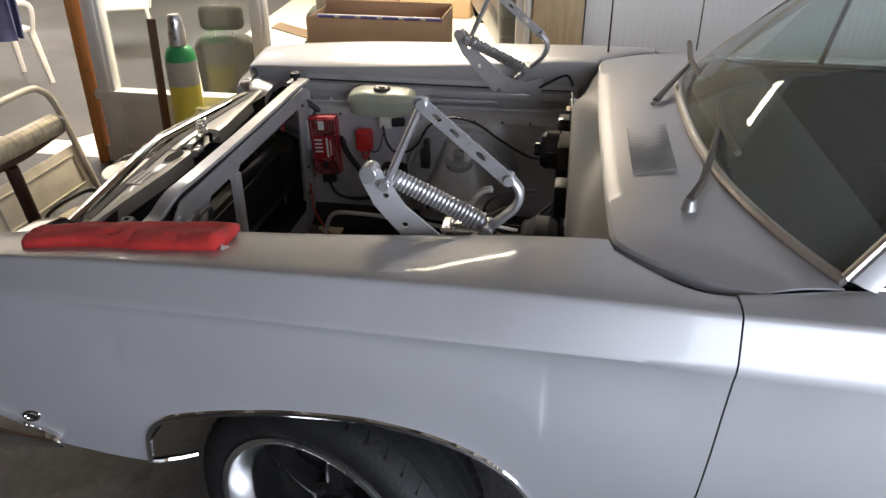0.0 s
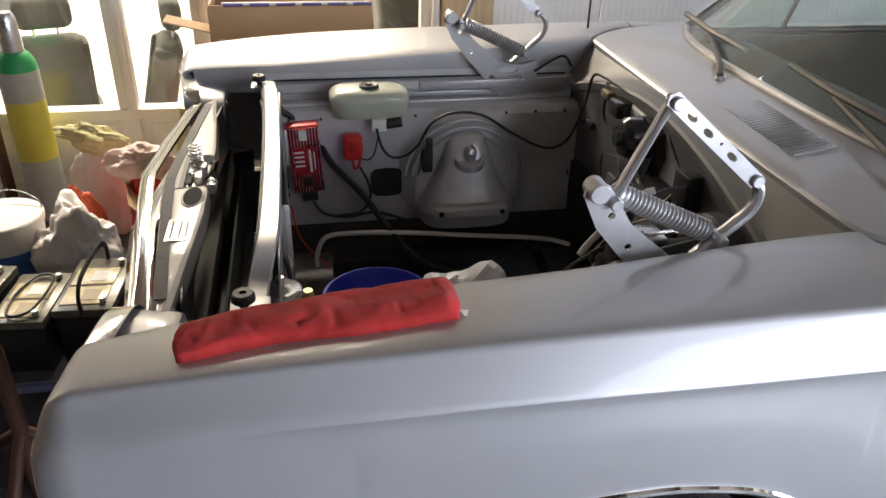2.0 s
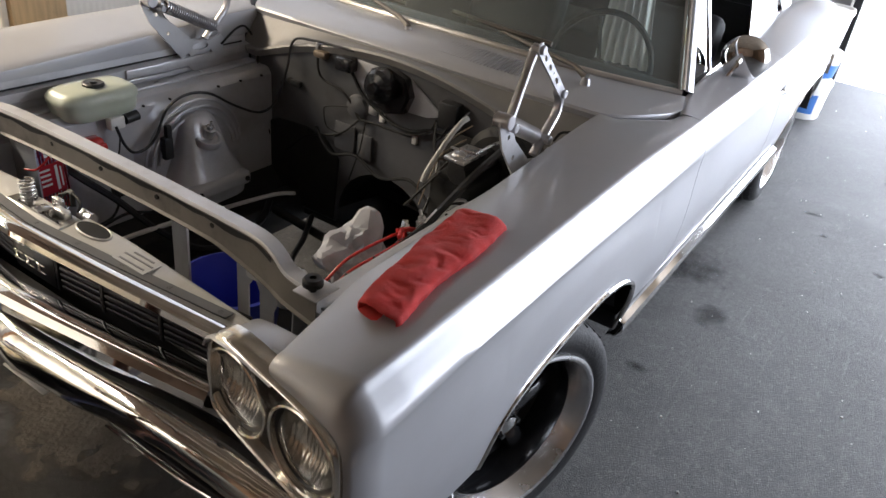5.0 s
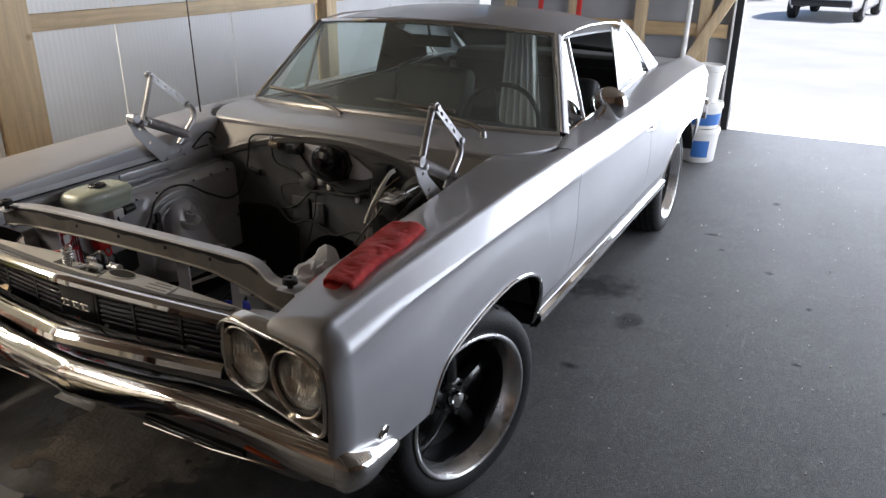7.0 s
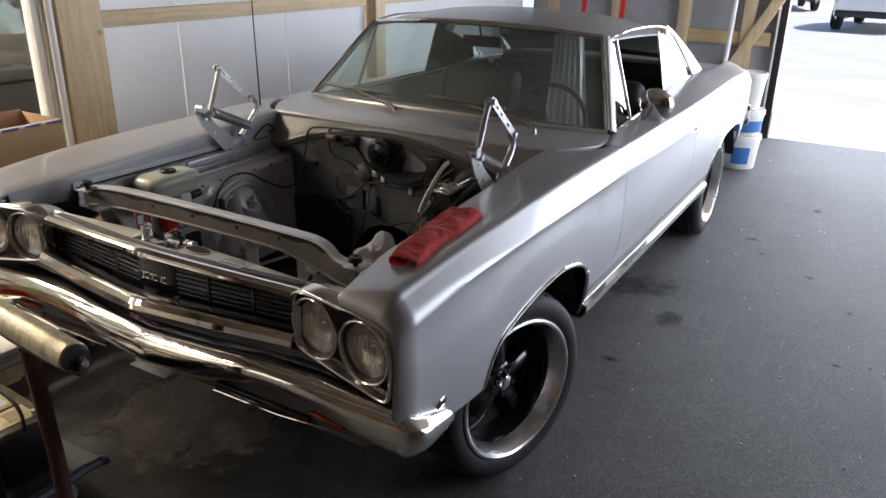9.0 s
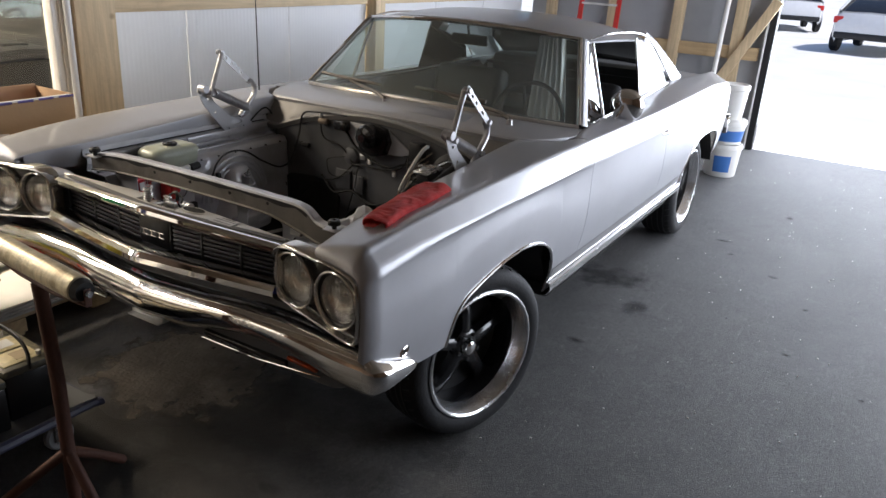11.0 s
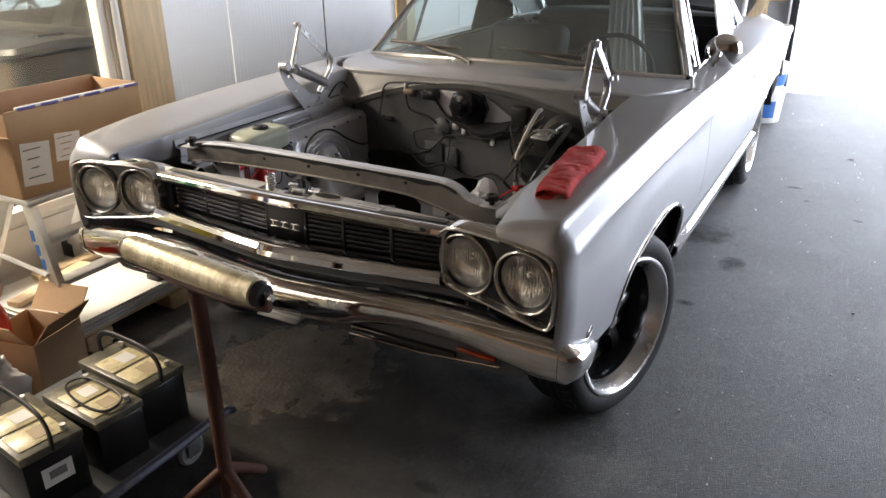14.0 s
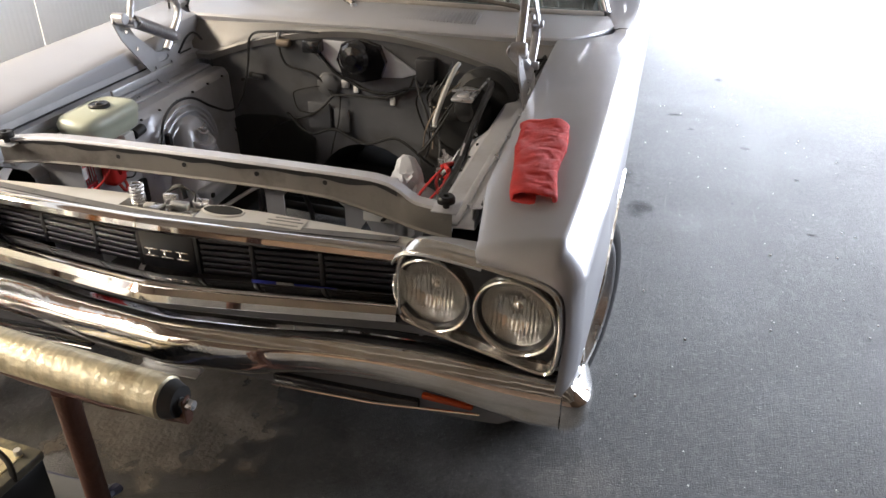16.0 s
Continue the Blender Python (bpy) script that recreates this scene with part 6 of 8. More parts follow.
# ---- cowl, windshield, cabin ----
def ws_base(y):
    a = min(1.0, abs(y) / 0.81)
    return Vector((0.785 + 0.195 * a ** 2.6, y, 1.088 - 0.04 * a ** 2))


def ws_top(y):
    a = min(1.0, abs(y) / 0.63)
    return Vector((1.215 + 0.095 * a ** 2.4, y, 1.435 - 0.033 * a ** 2))


bm = bmesh.new()
rows = []
for t in np.linspace(-1, 1, 61):
    a = abs(t)
    y = 0.872 * t
    fx = 0.555 + 0.02 * a ** 2 + 0.24 * max(0.0, (a - 0.78) / 0.22) ** 1.6
    b = ws_base(0.81 * t)
    if a > 0.985:
        y = 0.872 * math.copysign(1, t) * 0.985
    front = Vector((fx, y, 1.047 - 0.006 * a))
    back = b + Vector((-0.012, 0.012 * t, -0.004))
    row = [front + Vector((0.004, 0, -0.02)), front + Vector((0.0, 0, -0.004)), front + Vector((0.006, 0, 0.002))]
    for s in (0.15, 0.35, 0.55, 0.75, 0.9, 1.0):
        p = front.lerp(back, s)
        p.z += 0.008 * math.sin(math.pi * s)
        row.append(p)
    rows.append(row)
sheet(bm, rows)
cowl = part("cowl_panel", bm, PAINT, car, "silver cowl panel with air slots", smooth=35, thick=0.004)
for k in range(25):
    bm = bmesh.new()
    y = -0.39 + 0.0128 * k
    box(bm, (0.672, y, 1.0733), (0.1, 0.0022, 0.004), m=Matrix.Translation((0.672, y, 1.0733)) @ Matrix.Rotation(radians(-9.5), 4, "Y") @ Matrix.Translation((-0.672, -y, -1.0733)))
    part("air_slot", bm, SLOTGREY, cowl)
bm = bmesh.new()
rows = []
for t in np.linspace(-1, 1, 41):
    b, c = ws_base(0.8 * t), ws_top(0.62 * t)
    row = []
    for s in np.linspace(0, 1, 9):
        p = b.lerp(c, s)
        p += Vector((-0.018, 0, 0.02)) * math.sin(math.pi * s) * (1 - 0.7 * abs(t))
        row.append(p)
    rows.append(row)
sheet(bm, rows)
shield = part("windshield", bm, HAZESCREEN, car, "green tinted windshield glass, reflections painted in as haze", smooth=60)
shield.visible_shadow = False
bm = bmesh.new()
line = [ws_base(0.805 * t) + Vector((-0.008, 0, 0.004)) for t in np.linspace(-1, 1, 41)]
tube(bm, line, 0.011, 8)
part("windshield_moulding", bm, DULLTRIM, car, "dulled lower windshield moulding")
bm = bmesh.new()
tube(bm, [ws_top(0.63 * t) + Vector((-0.004, 0, 0.006)) for t in np.linspace(-1, 1, 31)], 0.011, 8)
part("windshield_moulding", bm, CHROME, car, "bright upper windshield moulding")
for side in (-1, 1):
    bm = bmesh.new()
    b, c = ws_base(side * 0.805), ws_top(side * 0.635)
    rows = []
    for s in np.linspace(0, 1, 8):
        p = b.lerp(c, s)
        rows.append([p + Vector(v) for v in ((-0.012, -side * 0.012, 0.006), (0.0, side * 0.016, 0.012), (0.018, side * 0.024, 0.006), (0.038, side * 0.024, 0.0), (0.046, side * 0.012, 0.0))])
    sheet(bm, rows)
    part("a_pillar", bm, PAINT, car, "silver windshield pillar", thick=0.006)
    bm = bmesh.new()
    tube(bm, [b.lerp(c, s) + Vector((-0.01, side * 0.004, 0.012)) for s in np.linspace(0, 1, 8)], 0.009, 8)
    part("pillar_moulding", bm, CHROME, car, "bright moulding along the windshield pillar")
# roof and rear screen
bm = bmesh.new()
rows = []
for s in np.linspace(0, 1, 18):
    row = []
    for t in np.linspace(-1, 1, 31):
        a = abs(t)
        f = ws_top(0.63 * t) + Vector((0.004, 0, 0.008))
        crown = 0.05 * math.sin(math.pi * min(1, s * 0.9 + 0.05)) * (1 - a ** 4)
        wide = 0.645 + 0.025 * math.sin(math.pi * s)
        x = f.x + (2.42 - f.x) * s
        z = f.z + crown - 0.06 * s ** 2
        row.append((x, wide * t, z - 0.02 * a ** 6))
    rows.append(row)
sheet(bm, rows)
part("roof", bm, PAINT, car, "silver hardtop roof", smooth=50, thick=0.012)
bm = bmesh.new()
rows = []
for s in np.linspace(0, 1, 10):
    rows.append([(2.42 + 0.62 * s, (0.6 + 0.02 * s) * t, 1.372 + (1.075 - 1.372) * s + 0.03 * math.sin(math.pi * s) - 0.02 * t * t) for t in np.linspace(-1, 1, 17)])
sheet(bm, rows)
rs = part("rear_window", bm, SCREEN, car, "tinted rear window", smooth=60)
rs.visible_shadow = False
for side in (-1, 1):
    bm = bmesh.new()
    rows = []
    for s in np.linspace(0, 1, 14):
        x0 = 2.32 + 0.66 * s
        w = 0.645 + 0.075 * s
        z0 = 1.385 - 0.31 * s ** 1.15
        rows.append([(x0 + 0.14 * (1 - s) + 0.02, side * (w - 0.06), z0 + 0.005), (x0 + 0.05, side * (w - 0.012), z0 + 0.003), (x0 - 0.02, side * (w + 0.004), z0 - 0.02), (x0 - 0.1, side * (w + 0.022), z0 - 0.055 - 0.02 * s), (x0 - 0.13 + 0.15 * s, side * (w + 0.03), max(1.05, z0 - 0.1))])
    sheet(bm, rows)
    part("c_pillar", bm, PAINT, car, "silver rear roof pillar", smooth=50, thick=0.006)
    # drip rail over the side windows
    bm = bmesh.new()
    tube(bm, spline([(1.33, side * 0.665, 1.405), (1.6, side * 0.685, 1.425), (2.0, side * 0.69, 1.41), (2.25, side * 0.69, 1.36), (2.5, side * 0.71, 1.22), (2.68, side * 0.735, 1.09)], 8), 0.0055, 8)
    part("drip_rail", bm, CHROME, car, "bright drip rail")
    bm = bmesh.new()
    tube(bm, [(1.02, side * 0.812, 1.046), (1.5, side * 0.785, 1.047), (2.0, side * 0.757, 1.05), (2.66, side * 0.725, 1.073)], 0.006, 8)
    part("belt_moulding", bm, CHROME, car, "bright belt moulding")
    # vent window and rear quarter glass
    bm = bmesh.new()
    sheet(bm, [[(1.1, side * 0.79, 1.055), (1.31, side * 0.67, 1.38)], [(1.33, side * 0.785, 1.055), (1.36, side * 0.675, 1.38)]])
    v = part("vent_window", bm, SCREEN, car, "small vent window", smooth=0)
    v.visible_shadow = False
    bm = bmesh.new()
    tube(bm, [(1.335, side * 0.785, 1.05), (1.365, side * 0.673, 1.39)], 0.01, 8)
    part("vent_post", bm, CHROME, car, "bright vent window post")
    bm = bmesh.new()
    sheet(bm, [[(2.0, side * 0.755, 1.055), (2.03, side * 0.68, 1.375)], [(2.25, side * 0.745, 1.06), (2.22, side * 0.69, 1.34)], [(2.6, side * 0.735, 1.075), (2.55, side * 0.715, 1.16)]])
    v = part("quarter_window", bm, TINTED, car, "rear quarter glass", smooth=0)
    v.visible_shadow = False
    bm = bmesh.new()
    tube(bm, [(2.0, side * 0.757, 1.05), (2.03, side * 0.68, 1.38)], 0.007, 8)
    part("quarter_post", bm, CHROME, car)
    # door handle
    bm = bmesh.new()
    tube(bm, spline([(1.99, side * 0.962, 0.915), (2.0 - 0.12, side * 0.985, 0.915), (1.99 - 0.17, side * 0.964, 0.913)], 6), 0.009, 8)
    part("door_handle", bm, CHROME, car, "chrome door handle")
# trunk deck and tail
bm = bmesh.new()
sheet(bm, [[(x, 0.735 * t, z - 0.02 * t * t) for t in np.linspace(-1, 1, 15)] for x, z in ((2.98, 1.07), (3.05, 1.075), (3.4, 1.06), (3.75, 1.03), (3.88, 1.01), (3.92, 0.97), (3.91, 0.6))])
part("trunk_lid", bm, PAINT, car, "silver trunk lid", smooth=40, thick=0.006)
bm = bmesh.new()
sheet(bm, [[(3.93 + dx, y, z) for dx, z in ((0.0, 0.72), (0.07, 0.71), (0.09, 0.64), (0.06, 0.58), (0.0, 0.57))] for y in np.linspace(-0.9, 0.9, 9)])
part("rear_bumper", bm, CHROME, car, "chrome rear bumper", thick=0.004)
for side in (-1, 1):
    bm = bmesh.new()
    sheet(bm, [[(x, side * w, z) for z in (0.7, 0.6)] for x, w in ((4.0, 0.86), (3.97, 0.9), (3.9, 0.915), (3.78, 0.925))])
    part("rear_bumper_end", bm, CHROME, car, "wrapped chrome bumper end", thick=0.02)
# round door mirror
mirror = new("door_mirror")
mirror.parent = car
mmx = Matrix.Translation((1.4, -0.88, 1.108)) @ Matrix.Scale(1.32, 4) @ Matrix.Rotation(radians(-96), 4, "Y") @ Matrix.Rotation(radians(12), 4, "X")
bm = bmesh.new()
lathe(bm, [(0.0, 0.026), (0.03, 0.023), (0.05, 0.014), (0.061, 0.003), (0.063, -0.003), (0.06, -0.007), (0.0, -0.008)], 32, mmx)
part("mirror_head", bm, CHROME, mirror, "round chrome mirror head")
bm = bmesh.new()
tube(bm, spline([(1.375, -0.872, 1.115), (1.36, -0.866, 1.085), (1.35, -0.852, 1.05), (1.345, -0.845, 1.03)], 5), 0.01, 8)
cyl(bm, (1.36, -0.845, 1.026), (1.36, -0.845, 1.036), 0.02, 0.015, 16)
part("mirror_foot", bm, CHROME, mirror)
# antenna on the far fender
bm = bmesh.new()
cyl(bm, (0.6, 0.83, 1.03), (0.6, 0.83, 1.045), 0.016, 0.01, 14)
tube(bm, [(0.6, 0.83, 1.04), (0.598, 0.832, 1.3), (0.596, 0.836, 1.9)], [0.0042, 0.003, 0.002], 6)
part("antenna", bm, BLACK, car, "thin dark antenna")
# wipers
for px, py, blade in ((0.71, 0.105, (0.86, 0.42)), (0.727, -0.57, (0.86, -0.18))):
    wiper = new("wiper")
    wiper.parent = car
    pz = 1.075
    q = Vector((blade[0] - 0.02, blade[1], 1.125))
    bm = bmesh.new()
    cyl(bm, (px, py, 1.06), (px, py, 1.09), 0.017, 0.013, 16, bevel=0.003)
    part("pivot", bm, HINGE, wiper)
    bm = bmesh.new()
    tube(bm, [(px, py, 1.088), (px + 0.03, py + 0.06, 1.105), q], [0.011, 0.009, 0.007], 6)
    part("arm", bm, WIPER, wiper)
    bm = bmesh.new()
    d = Vector((0.02, 1.0, 0.0)).normalized()
    c = q + Vector((-0.004, 0.0, 0.01))
    tube(bm, [c - d * 0.2 + Vector((0.015, 0, -0.01)), c, c + d * 0.2 + Vector((0.015, 0, 0.006))], 0.009, 6)
    part("blade", bm, WIPER, wiper)
# cabin: dash, wheel, seats, floor, rear shelf
bm = bmesh.new()
sheet(bm, [[(x, y, z) for x, z in ((0.86, 1.04), (1.0, 1.05), (1.12, 1.03), (1.15, 0.95), (1.12, 0.82), (1.0, 0.75))] for y in np.linspace(-0.74, 0.74, 7)])
part("dashboard", bm, VINYL, car, "black dashboard", thick=0.01)
bm = bmesh.new()
sm = Matrix.Translation((1.3, -0.38, 0.97)) @ Matrix.Rotation(radians(-68), 4, "Y")
tube(bm, [sm @ Vector((0.205 * math.cos(a), 0.205 * math.sin(a), 0)) for a in np.linspace(0, 2 * math.pi, 41)[:-1]], 0.012, 8, True)
for a in (0.3, math.pi - 0.3, 1.5 * math.pi):
    tube(bm, [sm @ Vector((0.03 * math.cos(a), 0.03 * math.sin(a), -0.01)), sm @ Vector((0.185 * math.cos(a), 0.185 * math.sin(a), 0))], 0.009, 6)
cyl(bm, sm @ Vector((0, 0, 0.01)), sm @ Vector((0, 0, -0.3)), 0.03, n=12)
part("steering_wheel", bm, VINYL, car, "black steering wheel")
for y in (-0.38, 0.38):
    bm = bmesh.new()
    box(bm, (1.75, y, 0.68), (0.5, 0.52, 0.16), bevel=0.05, segments=3)
    box(bm, (2.02, y, 0.88), (0.14, 0.5, 0.46), m=Matrix.Translation((2.02, y, 0.88)) @ Matrix.Rotation(radians(16), 4, "Y") @ Matrix.Translation((-2.02, -y, -0.88)), bevel=0.05, segments=3)
    part("bucket_seat", bm, VINYL, car, "black vinyl bucket seat")
bm = bmesh.new()
box(bm, (2.55, 0, 0.75), (0.55, 1.25, 0.2), bevel=0.05)
box(bm, (2.85, 0, 0.95), (0.16, 1.25, 0.35), bevel=0.05)
box(bm, (2.9, 0, 1.05), (0.3, 1.3, 0.02))
part("rear_seat", bm, VINYL, car, "black rear bench seat")
bm = bmesh.new()
box(bm, (1.9, 0, 0.37), (2.2, 1.6, 0.05))
part("cabin_floor", bm, VINYL, car)
for side in (-1, 1):
    bm = bmesh.new()
    box(bm, (1.9, side * 0.765, 0.72), (2.1, 0.04, 0.62))
    part("door_trim", bm, VINYL, car, "black inner door trim")
bm = bmesh.new()
box(bm, (1.33, 0.0, 1.345), (0.02, 0.22, 0.055), bevel=0.009)
tube(bm, [(1.32, 0, 1.36), (1.3, 0, 1.42)], 0.007, 6)
part("rear_view_mirror", bm, BLACK, car, "dark rear view mirror")
bm = bmesh.new()
box(bm, (3.3, 0, 0.45), (1.5, 1.2, 0.2))
part("underbody", bm, DARK, car, "dark underbody")
bm = bmesh.new()
rows = []
for v in np.linspace(0, 1, 14):
    row = []
    for u in np.linspace(0, 1, 40):
        wide = 0.15 + 0.09 * v
        row.append((1.78 - 0.2 * v + 0.014 * math.sin(40 * u + 2 * v) + 0.02 * u, -0.2 - 0.05 * v - wide * u, 1.37 - 0.45 * v - 0.05 * (u - 0.5) ** 2))
    rows.append(row)
sheet(bm, rows)
part("garment_cover", bm, BAG, car, "clear plastic cover hanging in the cabin", thick=0.003)

# ---- things in the engine bay and on the fender ----
def crumple(bm, centre, size, seed, amount=0.25, freq=3.0, level=5, m=None):
    """A creased soft shape: a ball pushed about by noise at two scales."""
    vs = bmesh.ops.create_icosphere(bm, subdivisions=level, radius=1.0)["verts"]
    off = Vector((seed * 7.1, seed * 3.3, seed * 1.7))
    for v in vs:
        p = v.co.copy()
        k = 1 + amount * noise.noise(p * freq * 0.6 + off) + amount * 0.6 * (0.35 - abs(noise.noise(p * freq * 1.3 + off))) + amount * 0.25 * (0.3 - abs(noise.noise(p * freq * 3.1 + off)))
        q = Vector((p.x * size[0], p.y * size[1], p.z * size[2])) * k
        v.co = (m @ q if m else q) + Vector(centre)


def cable(name, pts, r, mat, label="", parent=None, n=8):
    bm = bmesh.new()
    tube(bm, spline(pts, n), r, 7)
    return part(name, bm, mat, parent or car, label)


# folded red cloth along the fender top
bm = bmesh.new()
nx, ny = 110, 52
rows = []
for i in range(nx + 1):
    u = i / nx
    x = -0.61 + 0.412 * u
    cy = -0.811 + 0.043 * u + 0.004 * math.sin(5.5 * u)
    half = 0.048 + 0.017 * u + 0.003 * math.sin(11 * u + 1) + 0.0025 * noise.noise(Vector((u * 14, 0, 2)))
    base = z_ridge(x) * 0.5 + z_inner(x) * 0.5 + 0.003
    row = []
    for j in range(ny):
        a = 2 * math.pi * j / ny
        c, s_ = math.cos(a), math.sin(a)
        w_ = math.copysign(abs(c) ** 0.62, c)
        yy = cy + half * w_
        # long folds along the strip, a few shallow cross creases
        fold = 0.0024 * math.sin(4.6 * w_ + 3.4 * u + 0.8) + 0.0016 * math.sin(2.6 * w_ - 16 * u + 2.0 * math.sin(4 * u)) * (0.25 + 0.75 * u)
        fold += 0.0009 * noise.noise(Vector((x * 45, yy * 50, 7.5))) - 0.003 * max(0.0, 0.06 - abs(noise.noise(Vector((x * 9 + yy * 14, yy * 13 - x * 6, 6.1))))) / 0.06
        fold += 0.0036 * noise.noise(Vector((x * 15, yy * 26, 0.5))) - 0.0028 * max(0.0, 0.12 - abs(noise.noise(Vector((x * 11, yy * 22, 3.5))))) / 0.12
        top = 0.031 - 0.004 * u + 0.002 * math.sin(6 * u)
        zz = base + (yy - cy) * -0.08
        if s_ > 0:
            zz += (top + fold) * s_ ** 0.5
        end = max(0.0, min(1.0, (1 - u) / 0.05))
        zz = base + (zz - base) * (0.45 + 0.55 * end ** 0.5)
        # rounded plan at both ends
        pull = 0.01 * abs(w_) ** 3 * (max(0.0, 1 - u / 0.1) - max(0.0, 1 - (1 - u) / 0.1))
        row.append((x + pull + 0.006 * w_ * (1 - u), yy, zz))
    rows.append(row)
# the open front end rolls inwards in two soft lips
first = rows[0]
cx_, cy_, cz_ = (sum(p[k] for p in first) / ny for k in range(3))
lips = []
for f, dx in ((0.94, -0.007), (0.82, -0.009), (0.7, -0.004), (0.6, 0.01), (0.5, 0.03)):
    lips.append([(p[0] + dx, cy_ + (p[1] - cy_) * (0.35 + 0.65 * f), cz_ + (p[2] - cz_) * f) for p in first])
rows = lips[::-1] + rows
vs = sheet(bm, rows, closed=True)
bm.faces.new(vs[0][::-1])
bm.faces.new(vs[-1])
cleaning_cloth = single("cleaning_cloth", bm, CLOTH, "folded red cleaning cloth lying along the car's fender", "cloth", smooth=70)
bm = bmesh.new()
box(bm, (-0.19, -0.815, 1.021), (0.024, 0.016, 0.0015), m=Matrix.Translation((-0.19, -0.815, 1.021)) @ Matrix.Rotation(radians(24), 4, "Y") @ Matrix.Rotation(radians(20), 4, "Z") @ Matrix.Translation((0.19, 0.815, -1.021)), bevel=0.0005)
part("sewn_tag", bm, WHITEPRINT, cleaning_cloth, "small white sewn-in tag")

# blue tub on the floor under the open bay
bm = bmesh.new()
lathe(bm, [(0.0, 0.008), (0.1, 0.008), (0.105, 0.0), (0.118, 0.016), (0.14, 0.19), (0.147, 0.193), (0.149, 0.203), (0.14, 0.206), (0.134, 0.195), (0.112, 0.02), (0.0, 0.018)], 40, Matrix.Translation((-0.25, -0.05, 0.3615)))
tub = single("plastic_tub", bm, BLUE, "round blue plastic tub resting in the empty engine bay", "tub")
# grey cloth bag with tools in the bay, on the crossmember
bm = bmesh.new()
rng = random.Random(8)
cuts = []
for k in range(26):
    d = Vector((rng.gauss(0, 1), rng.gauss(0, 1), rng.gauss(0.2, 1))).normalized()
    cuts.append((d, rng.uniform(0.55, 0.98)))
for v in bmesh.ops.create_icosphere(bm, subdivisions=4, radius=1.0)["verts"]:
    p = v.co.copy()
    k = min([1.25] + [o / max(0.05, p.dot(d)) for d, o in cuts if p.dot(d) > 0.05])
    k *= 1 + 0.3 * noise.noise(p * 1.5 + Vector((3, 1, 0))) + 0.16 * (0.3 - abs(noise.noise(p * 3.2))) + rng.uniform(-0.022, 0.022)
    # a corner of the bag stands up
    k += 0.5 * max(0.0, p.dot(Vector((0.6, 0.2, 0.8)).normalized())) ** 14 + 0.3 * max(0.0, p.dot(Vector((-0.8, 0.1, 0.3)).normalized())) ** 10
    v.co = Vector((p.x * 0.14 * k, p.y * 0.1 * k, max(-0.07, p.z * 0.115 * k))) + Vector((-0.105, -0.36, 0.705))
single("crumpled_bag", bm, GREYBAG, "crumpled pale grey plastic bag resting in the engine bay", "bag", smooth=13)
pl = thing("pliers", "red-handled pliers resting by the grey bag", "pliers", Matrix.Translation((0.02, -0.43, 0.745)) @ Matrix.Rotation(radians(20), 4, "Z") @ Matrix.Scale(0.7, 4))
for k, s_ in enumerate((-1, 1)):
    bm = bmesh.new()
    tube(bm, spline([(0.0, 0, 0), (-0.05, s_ * 0.018, -0.01), (-0.13, s_ * 0.012, -0.03)], 6), 0.008, 8)
    part("handle", bm, REDPLASTIC, pl, "red sleeved handle")
bm = bmesh.new()
box(bm, (0.03, 0, 0.004), (0.07, 0.022, 0.012), bevel=0.004)
cyl(bm, (0.0, 0, -0.008), (0.0, 0, 0.014), 0.012, n=12)
part("jaw", bm, STEEL, pl)
# near apron: alternator leads, battery tray strip, hoses
bm = bmesh.new()
box(bm, (-0.08, -0.4, 0.62), (0.34, 0.22, 0.02), bevel=0.006)
part("battery_tray", bm, DARK, car, "dark battery tray")
for k, pts in enumerate(([(-0.3, -0.42, 0.66), (-0.1, -0.4, 0.69), (0.1, -0.36, 0.64), (0.2, -0.3, 0.6)], [(-0.2, -0.44, 0.64), (0.0, -0.34, 0.68), (0.12, -0.28, 0.6)], [(-0.38, -0.5, 0.72), (-0.2, -0.47, 0.68), (0.15, -0.46, 0.67), (0.3, -0.45, 0.75)])):
    cable("lead", pts, 0.006 if k < 2 else 0.014, (REDPLASTIC, BLACK, BLACK)[k])
bm = bmesh.new()
lathe(bm, [(0.0, 0.0), (0.026, 0.0), (0.027, 0.05), (0.038, 0.054), (0.041, 0.06), (0.04, 0.07), (0.034, 0.073), (0.02, 0.07), (0.012, 0.075), (0.0, 0.076)], 28, Matrix.Translation((-0.481, -0.484, 0.81)))
part("filler_neck", bm, STEEL, car, "pale round cap")
bm = bmesh.new()
cyl(bm, (-0.481, -0.484, 0.888), (-0.481, -0.484, 0.908), 0.009, n=6)
part("cap_nut", bm, STEEL, car)

bm = bmesh.new()
box(bm, (-0.03, 0.482, 0.72), (0.034, 0.03, 0.075), bevel=0.006)
box(bm, (-0.024, 0.48, 0.772), (0.02, 0.02, 0.05), bevel=0.005)
part("relay", bm, BLACK, car, "black relay beside the tower")
